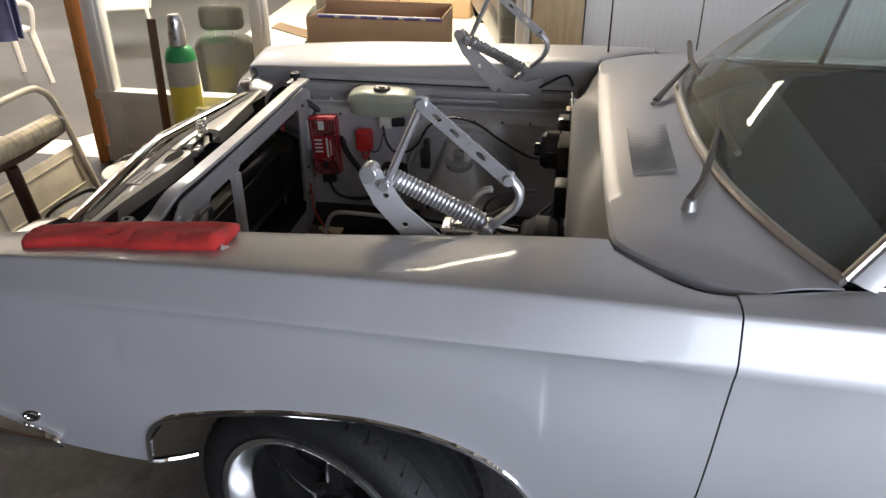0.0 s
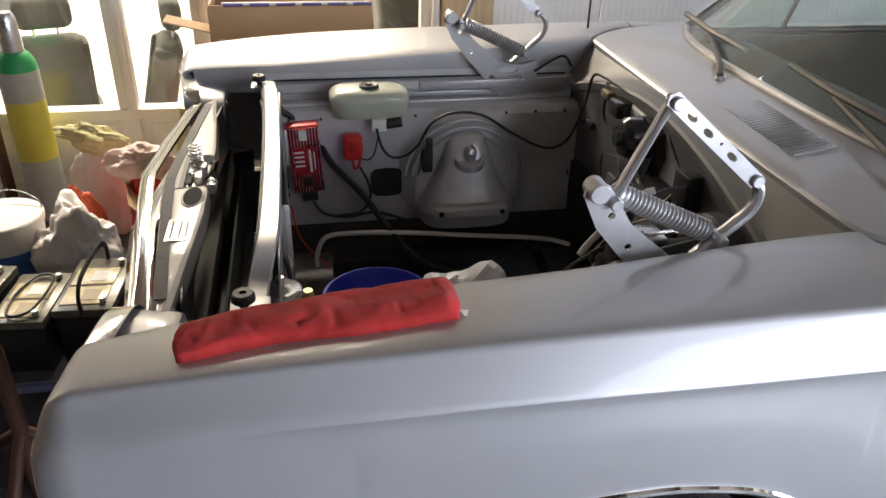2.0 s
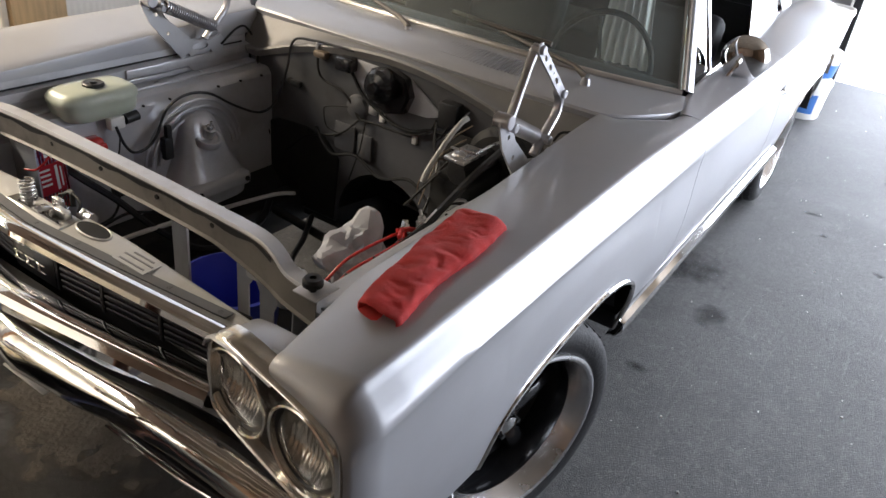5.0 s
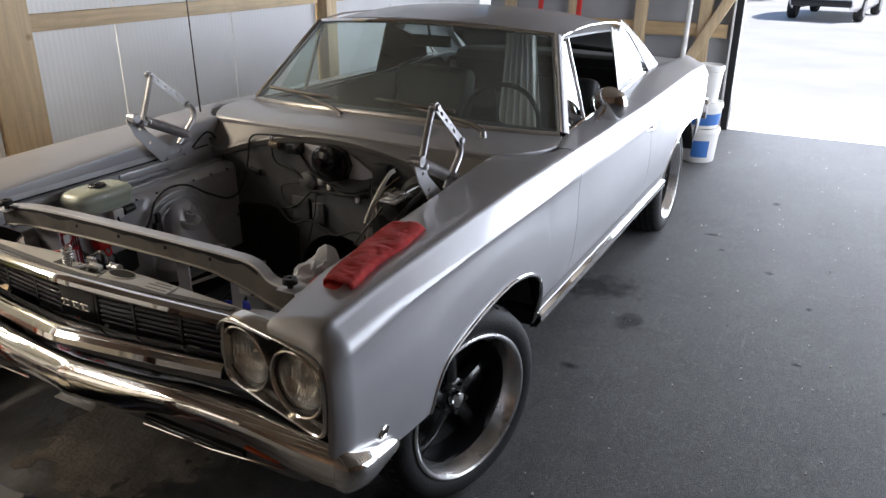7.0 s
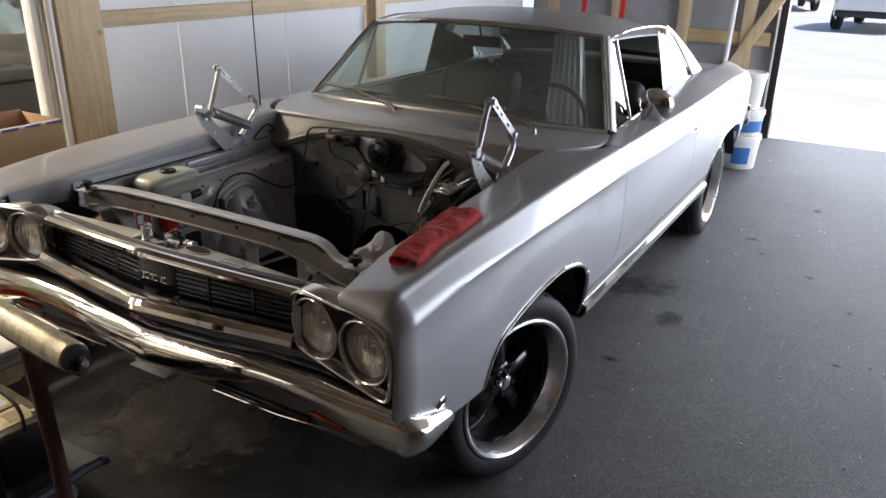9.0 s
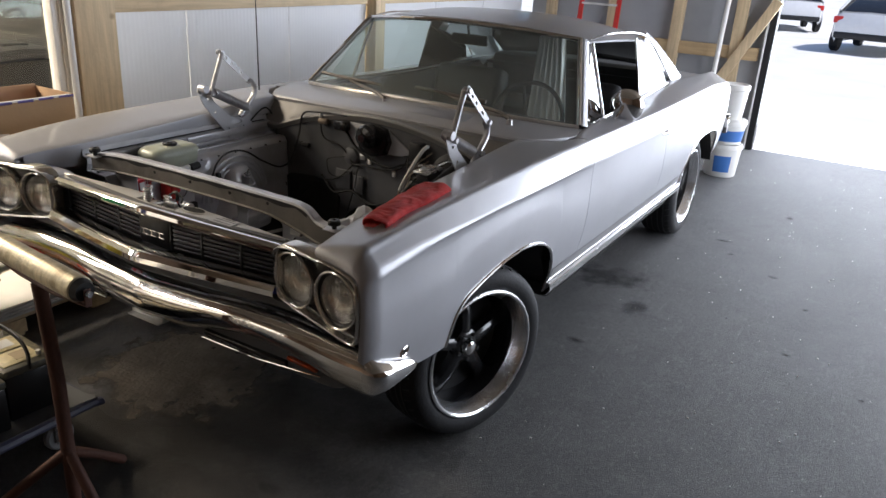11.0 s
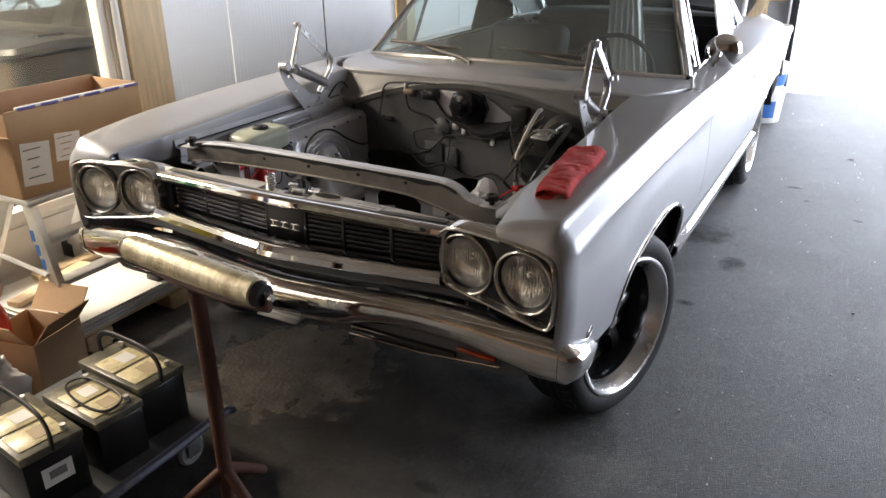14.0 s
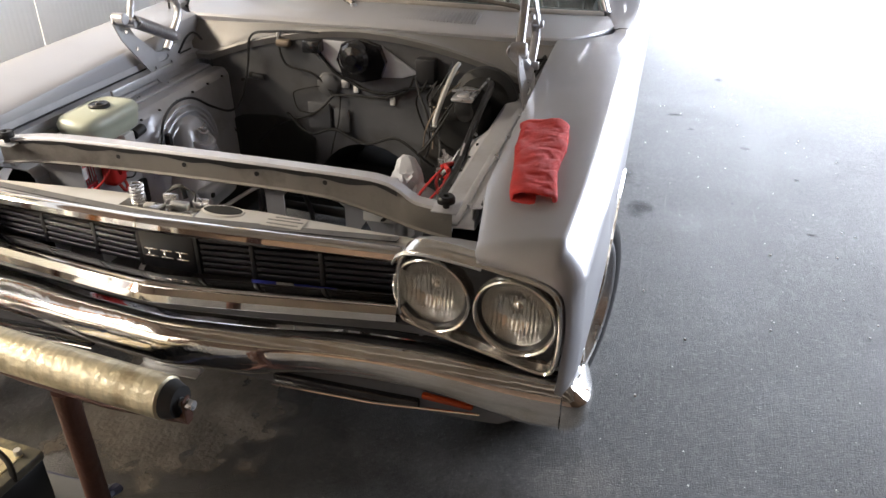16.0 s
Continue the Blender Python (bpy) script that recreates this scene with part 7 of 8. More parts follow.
# jumper clamps with red leads beside the bag, a brass fitting and the loom along the near apron
for k, (x, y, z, turn) in enumerate(((-0.03, -0.46, 0.8, 30), (0.0, -0.49, 0.795, -20))):
    clamp = thing("jumper_clamp", "red and steel jumper clamp lying by the grey bag", "clamp", Matrix.Translation((x, y, z)) @ Matrix.Rotation(radians(turn), 4, "Z"), group="jumper clamps")
    for s_ in (-1, 1):
        bm = bmesh.new()
        tube(bm, [(0.0, s_ * 0.003, s_ * 0.004), (-0.03, s_ * 0.005, s_ * 0.012), (-0.07, s_ * 0.006, s_ * 0.017)], [0.005, 0.007, 0.006], 8)
        part("grip", bm, REDPLASTIC, clamp, "red plastic grip")
        bm = bmesh.new()
        box(bm, (0.02, s_ * 0.002, s_ * 0.006), (0.045, 0.016, 0.006), bevel=0.002)
        part("jaw", bm, STEEL, clamp)
    bm = bmesh.new()
    cyl(bm, (0.0, -0.012, 0), (0.0, 0.012, 0), 0.008, n=12)
    part("pivot", bm, STEEL, clamp)
bm = bmesh.new()
cyl(bm, (-0.43, -0.45, 0.8), (-0.43, -0.45, 0.838), 0.009, n=6)
cyl(bm, (-0.43, -0.45, 0.838), (-0.43, -0.45, 0.852), 0.013, 0.01, n=10)
box(bm, (-0.415, -0.45, 0.822), (0.035, 0.012, 0.01), bevel=0.003)
part("brass_fitting", bm, BRASS, car, "tarnished brass fitting")
for pts, r, mat, label in (
        ([(-0.05, -0.46, 0.8), (-0.14, -0.45, 0.8), (-0.24, -0.44, 0.79), (-0.3, -0.42, 0.74), (-0.28, -0.36, 0.68)], 0.004, REDPLASTIC, "red jumper lead"),
        ([(-0.07, -0.49, 0.8), (-0.17, -0.49, 0.8), (-0.27, -0.47, 0.78), (-0.31, -0.45, 0.72)], 0.0035, REDPLASTIC, "red jumper lead"),
        ([(0.4, -0.5, 0.93), (0.33, -0.515, 0.93), (0.22, -0.51, 0.9), (0.12, -0.505, 0.86), (0.02, -0.5, 0.82), (-0.08, -0.49, 0.78), (-0.2, -0.47, 0.72)], 0.011, BLACK, "black taped loom"),
        ([(0.35, -0.49, 0.9), (0.2, -0.49, 0.86), (0.1, -0.485, 0.82), (0.0, -0.475, 0.79), (-0.06, -0.46, 0.77)], 0.006, BLACK, "black wire"),
        ([(-0.34, -0.52, 0.79), (-0.25, -0.51, 0.8), (-0.1, -0.505, 0.8), (0.05, -0.5, 0.82)], 0.012, BLACK, "black hose"),
        ([(0.3, -0.42, 0.95), (0.26, -0.37, 0.9), (0.22, -0.33, 0.82), (0.24, -0.31, 0.74)], 0.0025, DULLPIPE, "tan wire"),
        ([(0.36, -0.4, 0.97), (0.3, -0.36, 0.92), (0.24, -0.35, 0.83), (0.18, -0.36, 0.76)], 0.0022, DULLPIPE, "tan wire"),
        ([(0.42, -0.3, 0.9), (0.36, -0.3, 0.85), (0.3, -0.33, 0.8), (0.2, -0.38, 0.78), (0.12, -0.4, 0.73)], 0.004, BLACK, "black wire"),
        ([(0.4, -0.36, 0.99), (0.33, -0.38, 0.99), (0.28, -0.36, 0.94), (0.3, -0.32, 0.88), (0.37, -0.3, 0.86)], 0.003, BLACK, "black wire"),
        ([(0.45, -0.22, 0.9), (0.4, -0.25, 0.86), (0.36, -0.29, 0.8), (0.34, -0.3, 0.7), (0.4, -0.26, 0.62)], 0.004, BLACK, "black wire"),
        ([(0.47, 0.3, 0.72), (0.44, 0.2, 0.66), (0.45, 0.1, 0.68), (0.44, -0.02, 0.64), (0.45, -0.14, 0.67), (0.43, -0.24, 0.62)], 0.0055, LOOM, "black hose"),
        ([(0.3, 0.36, 0.46), (0.2, 0.3, 0.44), (0.05, 0.26, 0.43), (-0.1, 0.16, 0.43), (-0.15, 0.05, 0.42)], 0.012, BLACK, "black hose"),
        ([(0.35, 0.2, 0.44), (0.2, 0.1, 0.45), (0.05, 0.02, 0.44), (-0.05, -0.12, 0.44)], 0.01, BLACK, "black hose"),
        ([(-0.46, -0.47, 0.86), (-0.46, -0.4, 0.88), (-0.47, -0.33, 0.86), (-0.465, -0.36, 0.82)], 0.006, BLACK, "black wire hook")):
    cable("lead", pts, r, mat, label)
for pts, r in (([(0.5, -0.62, 0.93), (0.52, -0.64, 0.97), (0.51, -0.66, 1.0), (0.48, -0.66, 0.985), (0.44, -0.64, 0.95)], 0.005),
               ([(0.5, -0.6, 0.95), (0.48, -0.63, 0.99), (0.5, -0.67, 0.99), (0.52, -0.66, 0.95)], 0.004),
               ([(0.48, 0.63, 0.97), (0.46, 0.645, 1.0), (0.43, 0.66, 0.99), (0.36, 0.655, 0.95)], 0.004)):
    cable("hinge_wire", pts, r, LOOM, "dark wire by the hinge")
# hoses and wiring
cable("washer_hose", [(-0.19, 0.5, 0.828), (-0.175, 0.49, 0.77), (-0.145, 0.488, 0.735), (-0.1, 0.487, 0.738), (-0.06, 0.487, 0.77), (-0.016, 0.49, 0.842), (0.057, 0.49, 0.874), (0.15, 0.485, 0.862), (0.25, 0.48, 0.8), (0.36, 0.47, 0.75), (0.43, 0.46, 0.78), (0.465, 0.44, 0.9), (0.475, 0.42, 1.0), (0.478, 0.33, 1.022), (0.48, 0.15, 1.03)], 0.0045, BLACK, "thin black washer hose")
cable("battery_cable", [(-0.5, 0.535, 0.9), (-0.44, 0.556, 0.845), (-0.37, 0.55, 0.765), (-0.33, 0.505, 0.71), (-0.24, 0.465, 0.615), (-0.15, 0.4, 0.5), (-0.05, 0.33, 0.42), (0.1, 0.3, 0.38)], 0.011, BLACK, "thick black cable")
cable("fuel_line", [(-0.4, 0.4, 0.4), (-0.395, 0.4, 0.46), (-0.364, 0.4, 0.508), (-0.28, 0.4, 0.515), (-0.13, 0.4, 0.506), (0.1, 0.4, 0.48), (0.353, 0.4, 0.449), (0.45, 0.38, 0.43)], 0.008, WHITEPLASTIC, "pale fuel line")
cable("wire", [(-0.4, 0.48, 0.6), (-0.37, 0.47, 0.56), (-0.3, 0.47, 0.54), (-0.2, 0.47, 0.55), (-0.1, 0.46, 0.52)], 0.005, BLACK)
cable("wire", [(-0.25, 0.49, 0.71), (-0.225, 0.485, 0.66), (-0.215, 0.485, 0.6), (-0.25, 0.48, 0.55), (-0.34, 0.47, 0.545)], 0.004, BLACK)
cable("wire", [(-0.245, 0.49, 0.735), (-0.22, 0.485, 0.73), (-0.2, 0.485, 0.75), (-0.185, 0.49, 0.81)], 0.0025, BLACK)
cable("wire", [(-0.47, 0.46, 0.6), (-0.45, 0.43, 0.5), (-0.4, 0.4, 0.44), (-0.36, 0.36, 0.42)], 0.003, REDPLASTIC, "red wire")
cable("wire", [(-0.49, 0.32, 0.93), (-0.5, 0.33, 0.88), (-0.52, 0.36, 0.84), (-0.53, 0.4, 0.83)], 0.003, REDPLASTIC, "red wire")
for k, pts in enumerate((
        [(0.478, 0.31, 0.97), (0.472, 0.3, 0.93), (0.474, 0.275, 0.9), (0.47, 0.19, 0.885), (0.472, 0.135, 0.842), (0.468, 0.105, 0.81), (0.465, 0.035, 0.815), (0.468, -0.08, 0.815), (0.466, -0.176, 0.845), (0.462, -0.21, 0.9)],
        [(0.475, 0.16, 0.97), (0.47, 0.1, 0.9), (0.472, 0.03, 0.86), (0.468, -0.04, 0.835), (0.468, -0.12, 0.835), (0.465, -0.19, 0.86), (0.455, -0.3, 0.87)],
        [(0.468, 0.105, 0.806), (0.462, 0.16, 0.75), (0.468, 0.22, 0.715), (0.47, 0.3, 0.69), (0.468, 0.36, 0.66), (0.455, 0.43, 0.59)],
        [(0.468, 0.106, 0.82), (0.474, 0.155, 0.835), (0.474, 0.255, 0.81), (0.472, 0.268, 0.785), (0.472, 0.25, 0.735), (0.468, 0.186, 0.73)],
        [(0.466, 0.075, 0.81), (0.46, 0.086, 0.716), (0.462, 0.11, 0.64), (0.455, 0.125, 0.577)],
        [(0.46, -0.28, 0.94), (0.44, -0.25, 0.87), (0.45, -0.22, 0.82), (0.455, -0.25, 0.72), (0.44, -0.3, 0.66)],
        [(0.45, -0.3, 0.9), (0.42, -0.27, 0.84), (0.43, -0.32, 0.76), (0.4, -0.34, 0.7)],
        [(0.48, 0.6, 0.9), (0.48, 0.6, 0.8), (0.478, 0.57, 0.7), (0.47, 0.53, 0.62)])):
    cable("wiring_loom", pts, (0.0042, 0.0058, 0.0042, 0.0024, 0.0026, 0.0035, 0.0035, 0.0024)[k], LOOM)
for k in range(5):
    y = -0.26 - 0.02 * k
    cable("wire", [(0.46, y, 0.9 - 0.015 * k), (0.42, y - 0.04, 0.86 - 0.01 * k), (0.36, y - 0.06, 0.84), (0.3, y - 0.05, 0.86)], 0.0026, DULLPIPE if k % 2 else BLACK)

# ---- battery trolley ----
TZ = 0.2
trolley = thing("platform_trolley", "flat steel trolley with a grey rubber top and cream tube handle", "trolley", Matrix.Translation((-1.38, 0.5, 0)))
bm = bmesh.new()
out = [(p.x, p.y) for p in spline([(-0.46, -0.26, 0), (-0.42, -0.31, 0), (0.4, -0.31, 0), (0.45, -0.27, 0), (0.45, 0.27, 0), (0.4, 0.31, 0), (-0.42, 0.31, 0), (-0.46, 0.26, 0)], 4, True)]
prism(bm, out, 0.018, Matrix.Translation((0, 0, TZ - 0.018)), bevel=0.006)
part("deck", bm, GREY_RUBBER, trolley, "worn grey rubber deck")
bm = bmesh.new()
tube(bm, [(x, y, TZ - 0.02) for x, y in out], 0.017, 8, True)
part("edge_bumper", bm, material("blue_grey_rubber", (0.06, 0.065, 0.11), 0.5, dirt=(0.3, 0.28, 0.24), dirt_amount=0.7, dirt_scale=7), trolley, "scuffed dark blue edge bumper")
for x in (-0.36, 0.36):
    for y in (-0.22, 0.22):
        bm = bmesh.new()
        cyl(bm, (x, y - 0.016, 0.055), (x, y + 0.016, 0.055), 0.055, n=24, bevel=0.008)
        caster = part("caster_wheel", bm, GREYPRINT, trolley, "grey rubber caster")
        bm = bmesh.new()
        box(bm, (x, y - 0.024, 0.1), (0.05, 0.005, 0.12), bevel=0.002)
        box(bm, (x, y + 0.024, 0.1), (0.05, 0.005, 0.12), bevel=0.002)
        box(bm, (x, y, 0.163), (0.09, 0.08, 0.008), bevel=0.002)
        part("caster_fork", bm, STEEL, trolley)
bm = bmesh.new()
tube(bm, spline([(-0.4, -0.12, TZ), (-0.47, -0.12, 0.5), (-0.51, -0.08, 0.72), (-0.515, 0.0, 0.755), (-0.515, 0.35, 0.765), (-0.51, 0.45, 0.74), (-0.49, 0.5, 0.66), (-0.43, 0.52, 0.4), (-0.38, 0.53, TZ)], 8), 0.0155, 10)
part("handle", bm, CREAM, trolley, "cream painted tube handle")
bm = bmesh.new()
hm2 = Matrix.Translation((-0.43, 0.2, 0.36)) @ Matrix.Rotation(radians(-14), 4, "Y")
box(bm, (0, 0, 0), (0.006, 0.62, 0.22), m=hm2, bevel=0.002)
tube(bm, [hm2 @ Vector((0.006, a, b)) for a, b in ((-0.27, -0.07), (0.27, -0.07), (0.27, 0.07), (-0.27, 0.07))], 0.005, 6, True)
part("handle_panel", bm, CREAM, trolley, "cream pressed steel panel")


# battery tops: warm light from the hall is painted into covers and lid dust
CELLCOVER = material("cell_cover", (0.62, 0.54, 0.32), 0.3, vary=0.2, scale=25, dirt=(0.2, 0.16, 0.1), dirt_amount=0.8, dirt_scale=24)
CASEBLACK = material("battery_case_black", (0.007, 0.007, 0.0075), 0.3, vary=0.2, scale=12)
DUSTYLITLID = material("dusty_lit_lid", (0.09, 0.085, 0.065), 0.3, dirt=(0.38, 0.33, 0.2), dirt_amount=0.9, dirt_scale=12)


def battery(x, y, lx, ly, lz, turn, look_label, handle=True, plate=True):
    m0 = Matrix.Translation((x, y, TZ + 0.001)) @ Matrix.Rotation(radians(turn), 4, "Z")
    b = thing("car_battery", look_label, "battery", m0, "batteries on the trolley")
    bm = bmesh.new()
    box(bm, (0, 0, lz * 0.42), (lx, ly, lz * 0.84), bevel=0.006)
    part("case", bm, CASEBLACK, b, "black plastic case")
    bm = bmesh.new()
    box(bm, (0, 0, lz * 0.91), (lx + 0.008, ly + 0.008, lz * 0.14), bevel=0.006)
    part("lid", bm, DUSTYLITLID, b, "dusty glossy lid, warm light in its colour")
    for k, yy in enumerate((-0.25, 0.12)):
        bm = bmesh.new()
        box(bm, (-lx * 0.04, ly * yy, lz * 0.985), (lx * 0.78, ly * 0.33, lz * 0.03), bevel=0.003)
        part("cell_cover", bm, CELLCOVER, b, "cell cover with warm light in its colour")
        bm = bmesh.new()
        box(bm, (lx * 0.05, ly * yy, lz * 1.003), (lx * 0.3, ly * 0.2, 0.001))
        part("label", bm, WHITEPRINT if k else material("worn_label", (0.42, 0.33, 0.2), 0.5), b)
    for s_ in (-1, 1):
        bm = bmesh.new()
        cyl(bm, (lx * 0.32, s_ * ly * 0.38, lz * 0.97), (lx * 0.32, s_ * ly * 0.38, lz * 1.07), 0.0095, 0.0085, 14)
        part("terminal", bm, ALLOY, b)
    if handle:
        bm = bmesh.new()
        tube(bm, spline([(0, -ly * 0.5, lz * 0.9), (0, -ly * 0.5, lz * 1.2), (0, -ly * 0.35, lz * 1.38), (0, 0, lz * 1.42), (0, ly * 0.35, lz * 1.38), (0, ly * 0.5, lz * 1.2), (0, ly * 0.5, lz * 0.9)], 6), 0.0105, 8, flat=0.5)
        part("carry_handle", bm, BLACK, b, "raised black carry handle")
    else:
        bm = bmesh.new()
        tube(bm, spline([(-lx * 0.2, -ly * 0.4, lz * 1.02), (lx * 0.25, -ly * 0.35, lz * 1.06), (lx * 0.28, ly * 0.3, lz * 1.06), (-lx * 0.1, ly * 0.4, lz * 1.03), (-lx * 0.3, 0, lz * 1.03)], 6, True), 0.004, 6, True)
        part("carry_cord", bm, BLACK, b)
    if plate:
        bm = bmesh.new()
        box(bm, (0, -ly * 0.502, lz * 0.5), (lx * 0.5, 0.002, lz * 0.3))
        p = part("end_label", bm, WHITEPRINT, b, "white end label")
        bm = bmesh.new()
        box(bm, (0, -ly * 0.508, lz * 0.52), (lx * 0.28, 0.002, lz * 0.12))
        part("label_print", bm, GREYPRINT, p)
    return b


battery(-1.455, 0.405, 0.17, 0.3, 0.2, -8, "black car battery with a raised handle and white end label")
battery(-1.262, 0.37, 0.15, 0.27, 0.185, -5, "black car battery with a dusty top and wire loop", handle=False, plate=False)
battery(-1.085, 0.41, 0.165, 0.3, 0.195, -4, "black car battery with a raised handle near the deck's corner", plate=False)

# ---- roller stand ----
stand = thing("roller_stand", "rust-brown tripod roller stand with a worn steel roller", "roller stand", Matrix.Translation((-1.2, -0.085, 0)))
bm = bmesh.new()
tube(bm, [(0, 0, 0.1), (0, 0, 0.5), (-0.03, -0.03, 0.84)], 0.021, 14)
part("column", bm, RUST, stand, "rusty brown column")
for fx, fy in ((-0.2, 0.2), (0.0, -0.02), (0.255, 0.115), (-0.02, -0.22)):
    if (fx, fy) == (0.0, -0.02):
        continue
    bm = bmesh.new()
    tube(bm, [(0, 0, 0.25), (fx * 0.5, fy * 0.5, 0.135), (fx, fy, 0.012)], 0.0165, 12)
    part("leg", bm, RUST, stand)
bm = bmesh.new()
cyl(bm, (0, 0, 0.0), (0, 0, 0.12), 0.016, 0.02, 12)
part("foot_tube", bm, RUST, stand)
bm = bmesh.new()
ra, rb = Vector((-0.02, 0.2, 0.905)), Vector((-0.055, -0.265, 0.895))
ax = (rb - ra).normalized()
cyl(bm, ra, rb, 0.036, n=28, bevel=0.004)
part("roller", bm, ROLLER, stand, "worn shiny steel roller")
for e, s_ in ((ra, -1), (rb, 1)):
    bm = bmesh.new()
    cyl(bm, e, e + ax * 0.02 * s_, 0.033, 0.026, 20)
    part("roller_cap", bm, BLACK, stand)
    bm = bmesh.new()
    cyl(bm, e + ax * 0.02 * s_, e + ax * 0.045 * s_, 0.008, n=10)
    part("axle", bm, STEEL, stand)
    bm = bmesh.new()
    box(bm, e + ax * 0.03 * s_ + Vector((0, 0, -0.012)), (0.02, 0.005, 0.045), bevel=0.002)
    part("fork_plate", bm, RUST, stand)
bm = bmesh.new()
mid = (ra + rb) / 2
tube(bm, [ra + Vector((0, 0, -0.03)) - ax * 0.03, mid + ax * -0.08 + Vector((0, 0, -0.05)), mid + ax * 0.1 + Vector((0, 0, -0.05)), rb + ax * 0.03 + Vector((0, 0, -0.03))], 0.011, 6)
part("crossbar", bm, RUST, stand)
# ---- step ladder with the long carton ----
ladder = thing("step_ladder", "low aluminium step ladder standing on the board stack", "ladder", Matrix.Translation((-0.5, 1.45, 0.16)))
for x in (-0.23, 0.23):
    for y0, y1, nm in ((-0.2, -0.07, "front_rail"), (0.4, 0.08, "rear_rail")):
        bm = bmesh.new()
        a, b = Vector((x, y0, 0.0)), Vector((x * 0.92, y1, 0.5))
        d = (b - a).normalized()
        box(bm, (0, 0, (b - a).length / 2), (0.03, 0.082, (b - a).length), m=Matrix.Translation(a) @ d.to_track_quat("Z", "Y").to_matrix().to_4x4(), bevel=0.003)
        rail = part(nm, bm, ALUM, ladder)
        bm = bmesh.new()
        box(bm, (x, y0 + 0.004, 0.03), (0.042, 0.084, 0.075), bevel=0.006)
        part("rubber_foot", bm, BLACK, rail)
    bm = bmesh.new()
    tube(bm, [(x * 1.06, -0.14, 0.2), (x * 1.06, 0.3, 0.24)], 0.011, 6)
    part("brace", bm, ALUM, ladder)
for z, y in ((0.16, -0.16), (0.34, -0.115)):
    bm = bmesh.new()
    box(bm, (0, y, z), (0.44, 0.07, 0.022), bevel=0.003)
    part("tread", bm, ALUM, ladder)
bm = bmesh.new()
box(bm, (0, -0.01, 0.508), (0.5, 0.24, 0.026), bevel=0.005)
part("platform", bm, ALUM, ladder)
bm = bmesh.new()
for z in (0.25, 0.31, 0.37):
    a = Vector((-0.2475, -0.2 + 0.13 * z / 0.5, z))
    box(bm, a, (0.001, 0.026, 0.048))
part("rail_label", bm, BLUEPRINT, ladder, "blue printed strip on the rail")

carton = thing("long_carton", "long open brown carton holding purple printed packs", "carton", Matrix.Translation((-0.43, 1.5, 0.682)))
for nm, c, sz in (("front_panel", (0, -0.15, 0.175), (0.63, 0.006, 0.35)), ("back_panel", (0, 0.15, 0.185), (0.63, 0.006, 0.37)), ("end_panel", (-0.315, 0, 0.17), (0.006, 0.3, 0.34)), ("end_panel", (0.315, 0, 0.18), (0.006, 0.3, 0.36)), ("base", (0, 0, 0.004), (0.62, 0.3, 0.006))):
    bm = bmesh.new()
    box(bm, c, sz, bevel=0.002)
    part(nm, bm, CARD, carton)
bm = bmesh.new()
box(bm, (-0.4, -0.1, 0.27), (0.18, 0.12, 0.005), m=Matrix.Translation((-0.4, -0.1, 0.27)) @ Matrix.Rotation(radians(14), 4, "Y") @ Matrix.Translation((0.4, 0.1, -0.27)))
part("flap", bm, CARD, carton)
bm = bmesh.new()
box(bm, (0.02, -0.146, 0.349), (0.57, 0.012, 0.022), bevel=0.003)
part("pack_edge", bm, WHITEPRINT, carton, "white printed pack edge")
for k in range(6):
    bm = bmesh.new()
    box(bm, (-0.22 + 0.1 * k, -0.1515, 0.35), (0.075, 0.003, 0.012))
    part("pack_print", bm, PURPLE, carton, "purple print")
bm = bmesh.new()
box(bm, (0.02, -0.01, 0.15), (0.58, 0.2, 0.2), bevel=0.006)
part("pack", bm, PURPLE, carton, "purple packs")
for (x, z, w, h, mt) in ((-0.23, 0.13, 0.125, 0.17, WHITEPRINT), (-0.08, 0.165, 0.115, 0.115, BAG)):
    bm = bmesh.new()
    box(bm, (x, -0.1545, z), (w, 0.002, h), m=Matrix.Translation((x, -0.1545, z)) @ Matrix.Rotation(radians(6), 4, "Y") @ Matrix.Translation((-x, 0.1545, -z)))
    lb = part("shipping_label", bm, mt, carton, "taped paper label")
    for k in range(4):
        bm = bmesh.new()
        box(bm, (x - w * 0.08, -0.1562, z + h * 0.36 - k * h * 0.22), (w * (0.6 - 0.16 * (k % 3)), 0.001, h * 0.03))
        part("label_line", bm, GREYPRINT if mt is WHITEPRINT else CARD, lb)

# boards on a pallet under the ladder
pallet = thing("pallet", "rough timber pallet on the floor by the partition", "pallet", Matrix.Translation((-0.2, 1.5, 0)))
for x in (-0.45, 0.0, 0.45):
    for y in (-0.26, 0.0, 0.26):
        bm = bmesh.new()
        box(bm, (x, y, 0.045), (0.13, 0.1, 0.07), bevel=0.004)
        part("block", bm, TIMBER_Y, pallet)
for y in (-0.26, -0.09, 0.09, 0.26):
    bm = bmesh.new()
    box(bm, (0, y, 0.091), (1.1, 0.09, 0.02), bevel=0.003)
    part("deck_board", bm, TIMBER_X, pallet)
for x in (-0.45, 0.0, 0.45):
    bm = bmesh.new()
    box(bm, (x, 0, 0.006), (0.1, 0.62, 0.012), bevel=0.002)
    part("bottom_board", bm, TIMBER_Y, pallet)
boards = thing("board_stack", "stack of white ribbed sheets lying on the pallet", "sheets", Matrix.Translation((-0.12, 1.49, 0.102)))
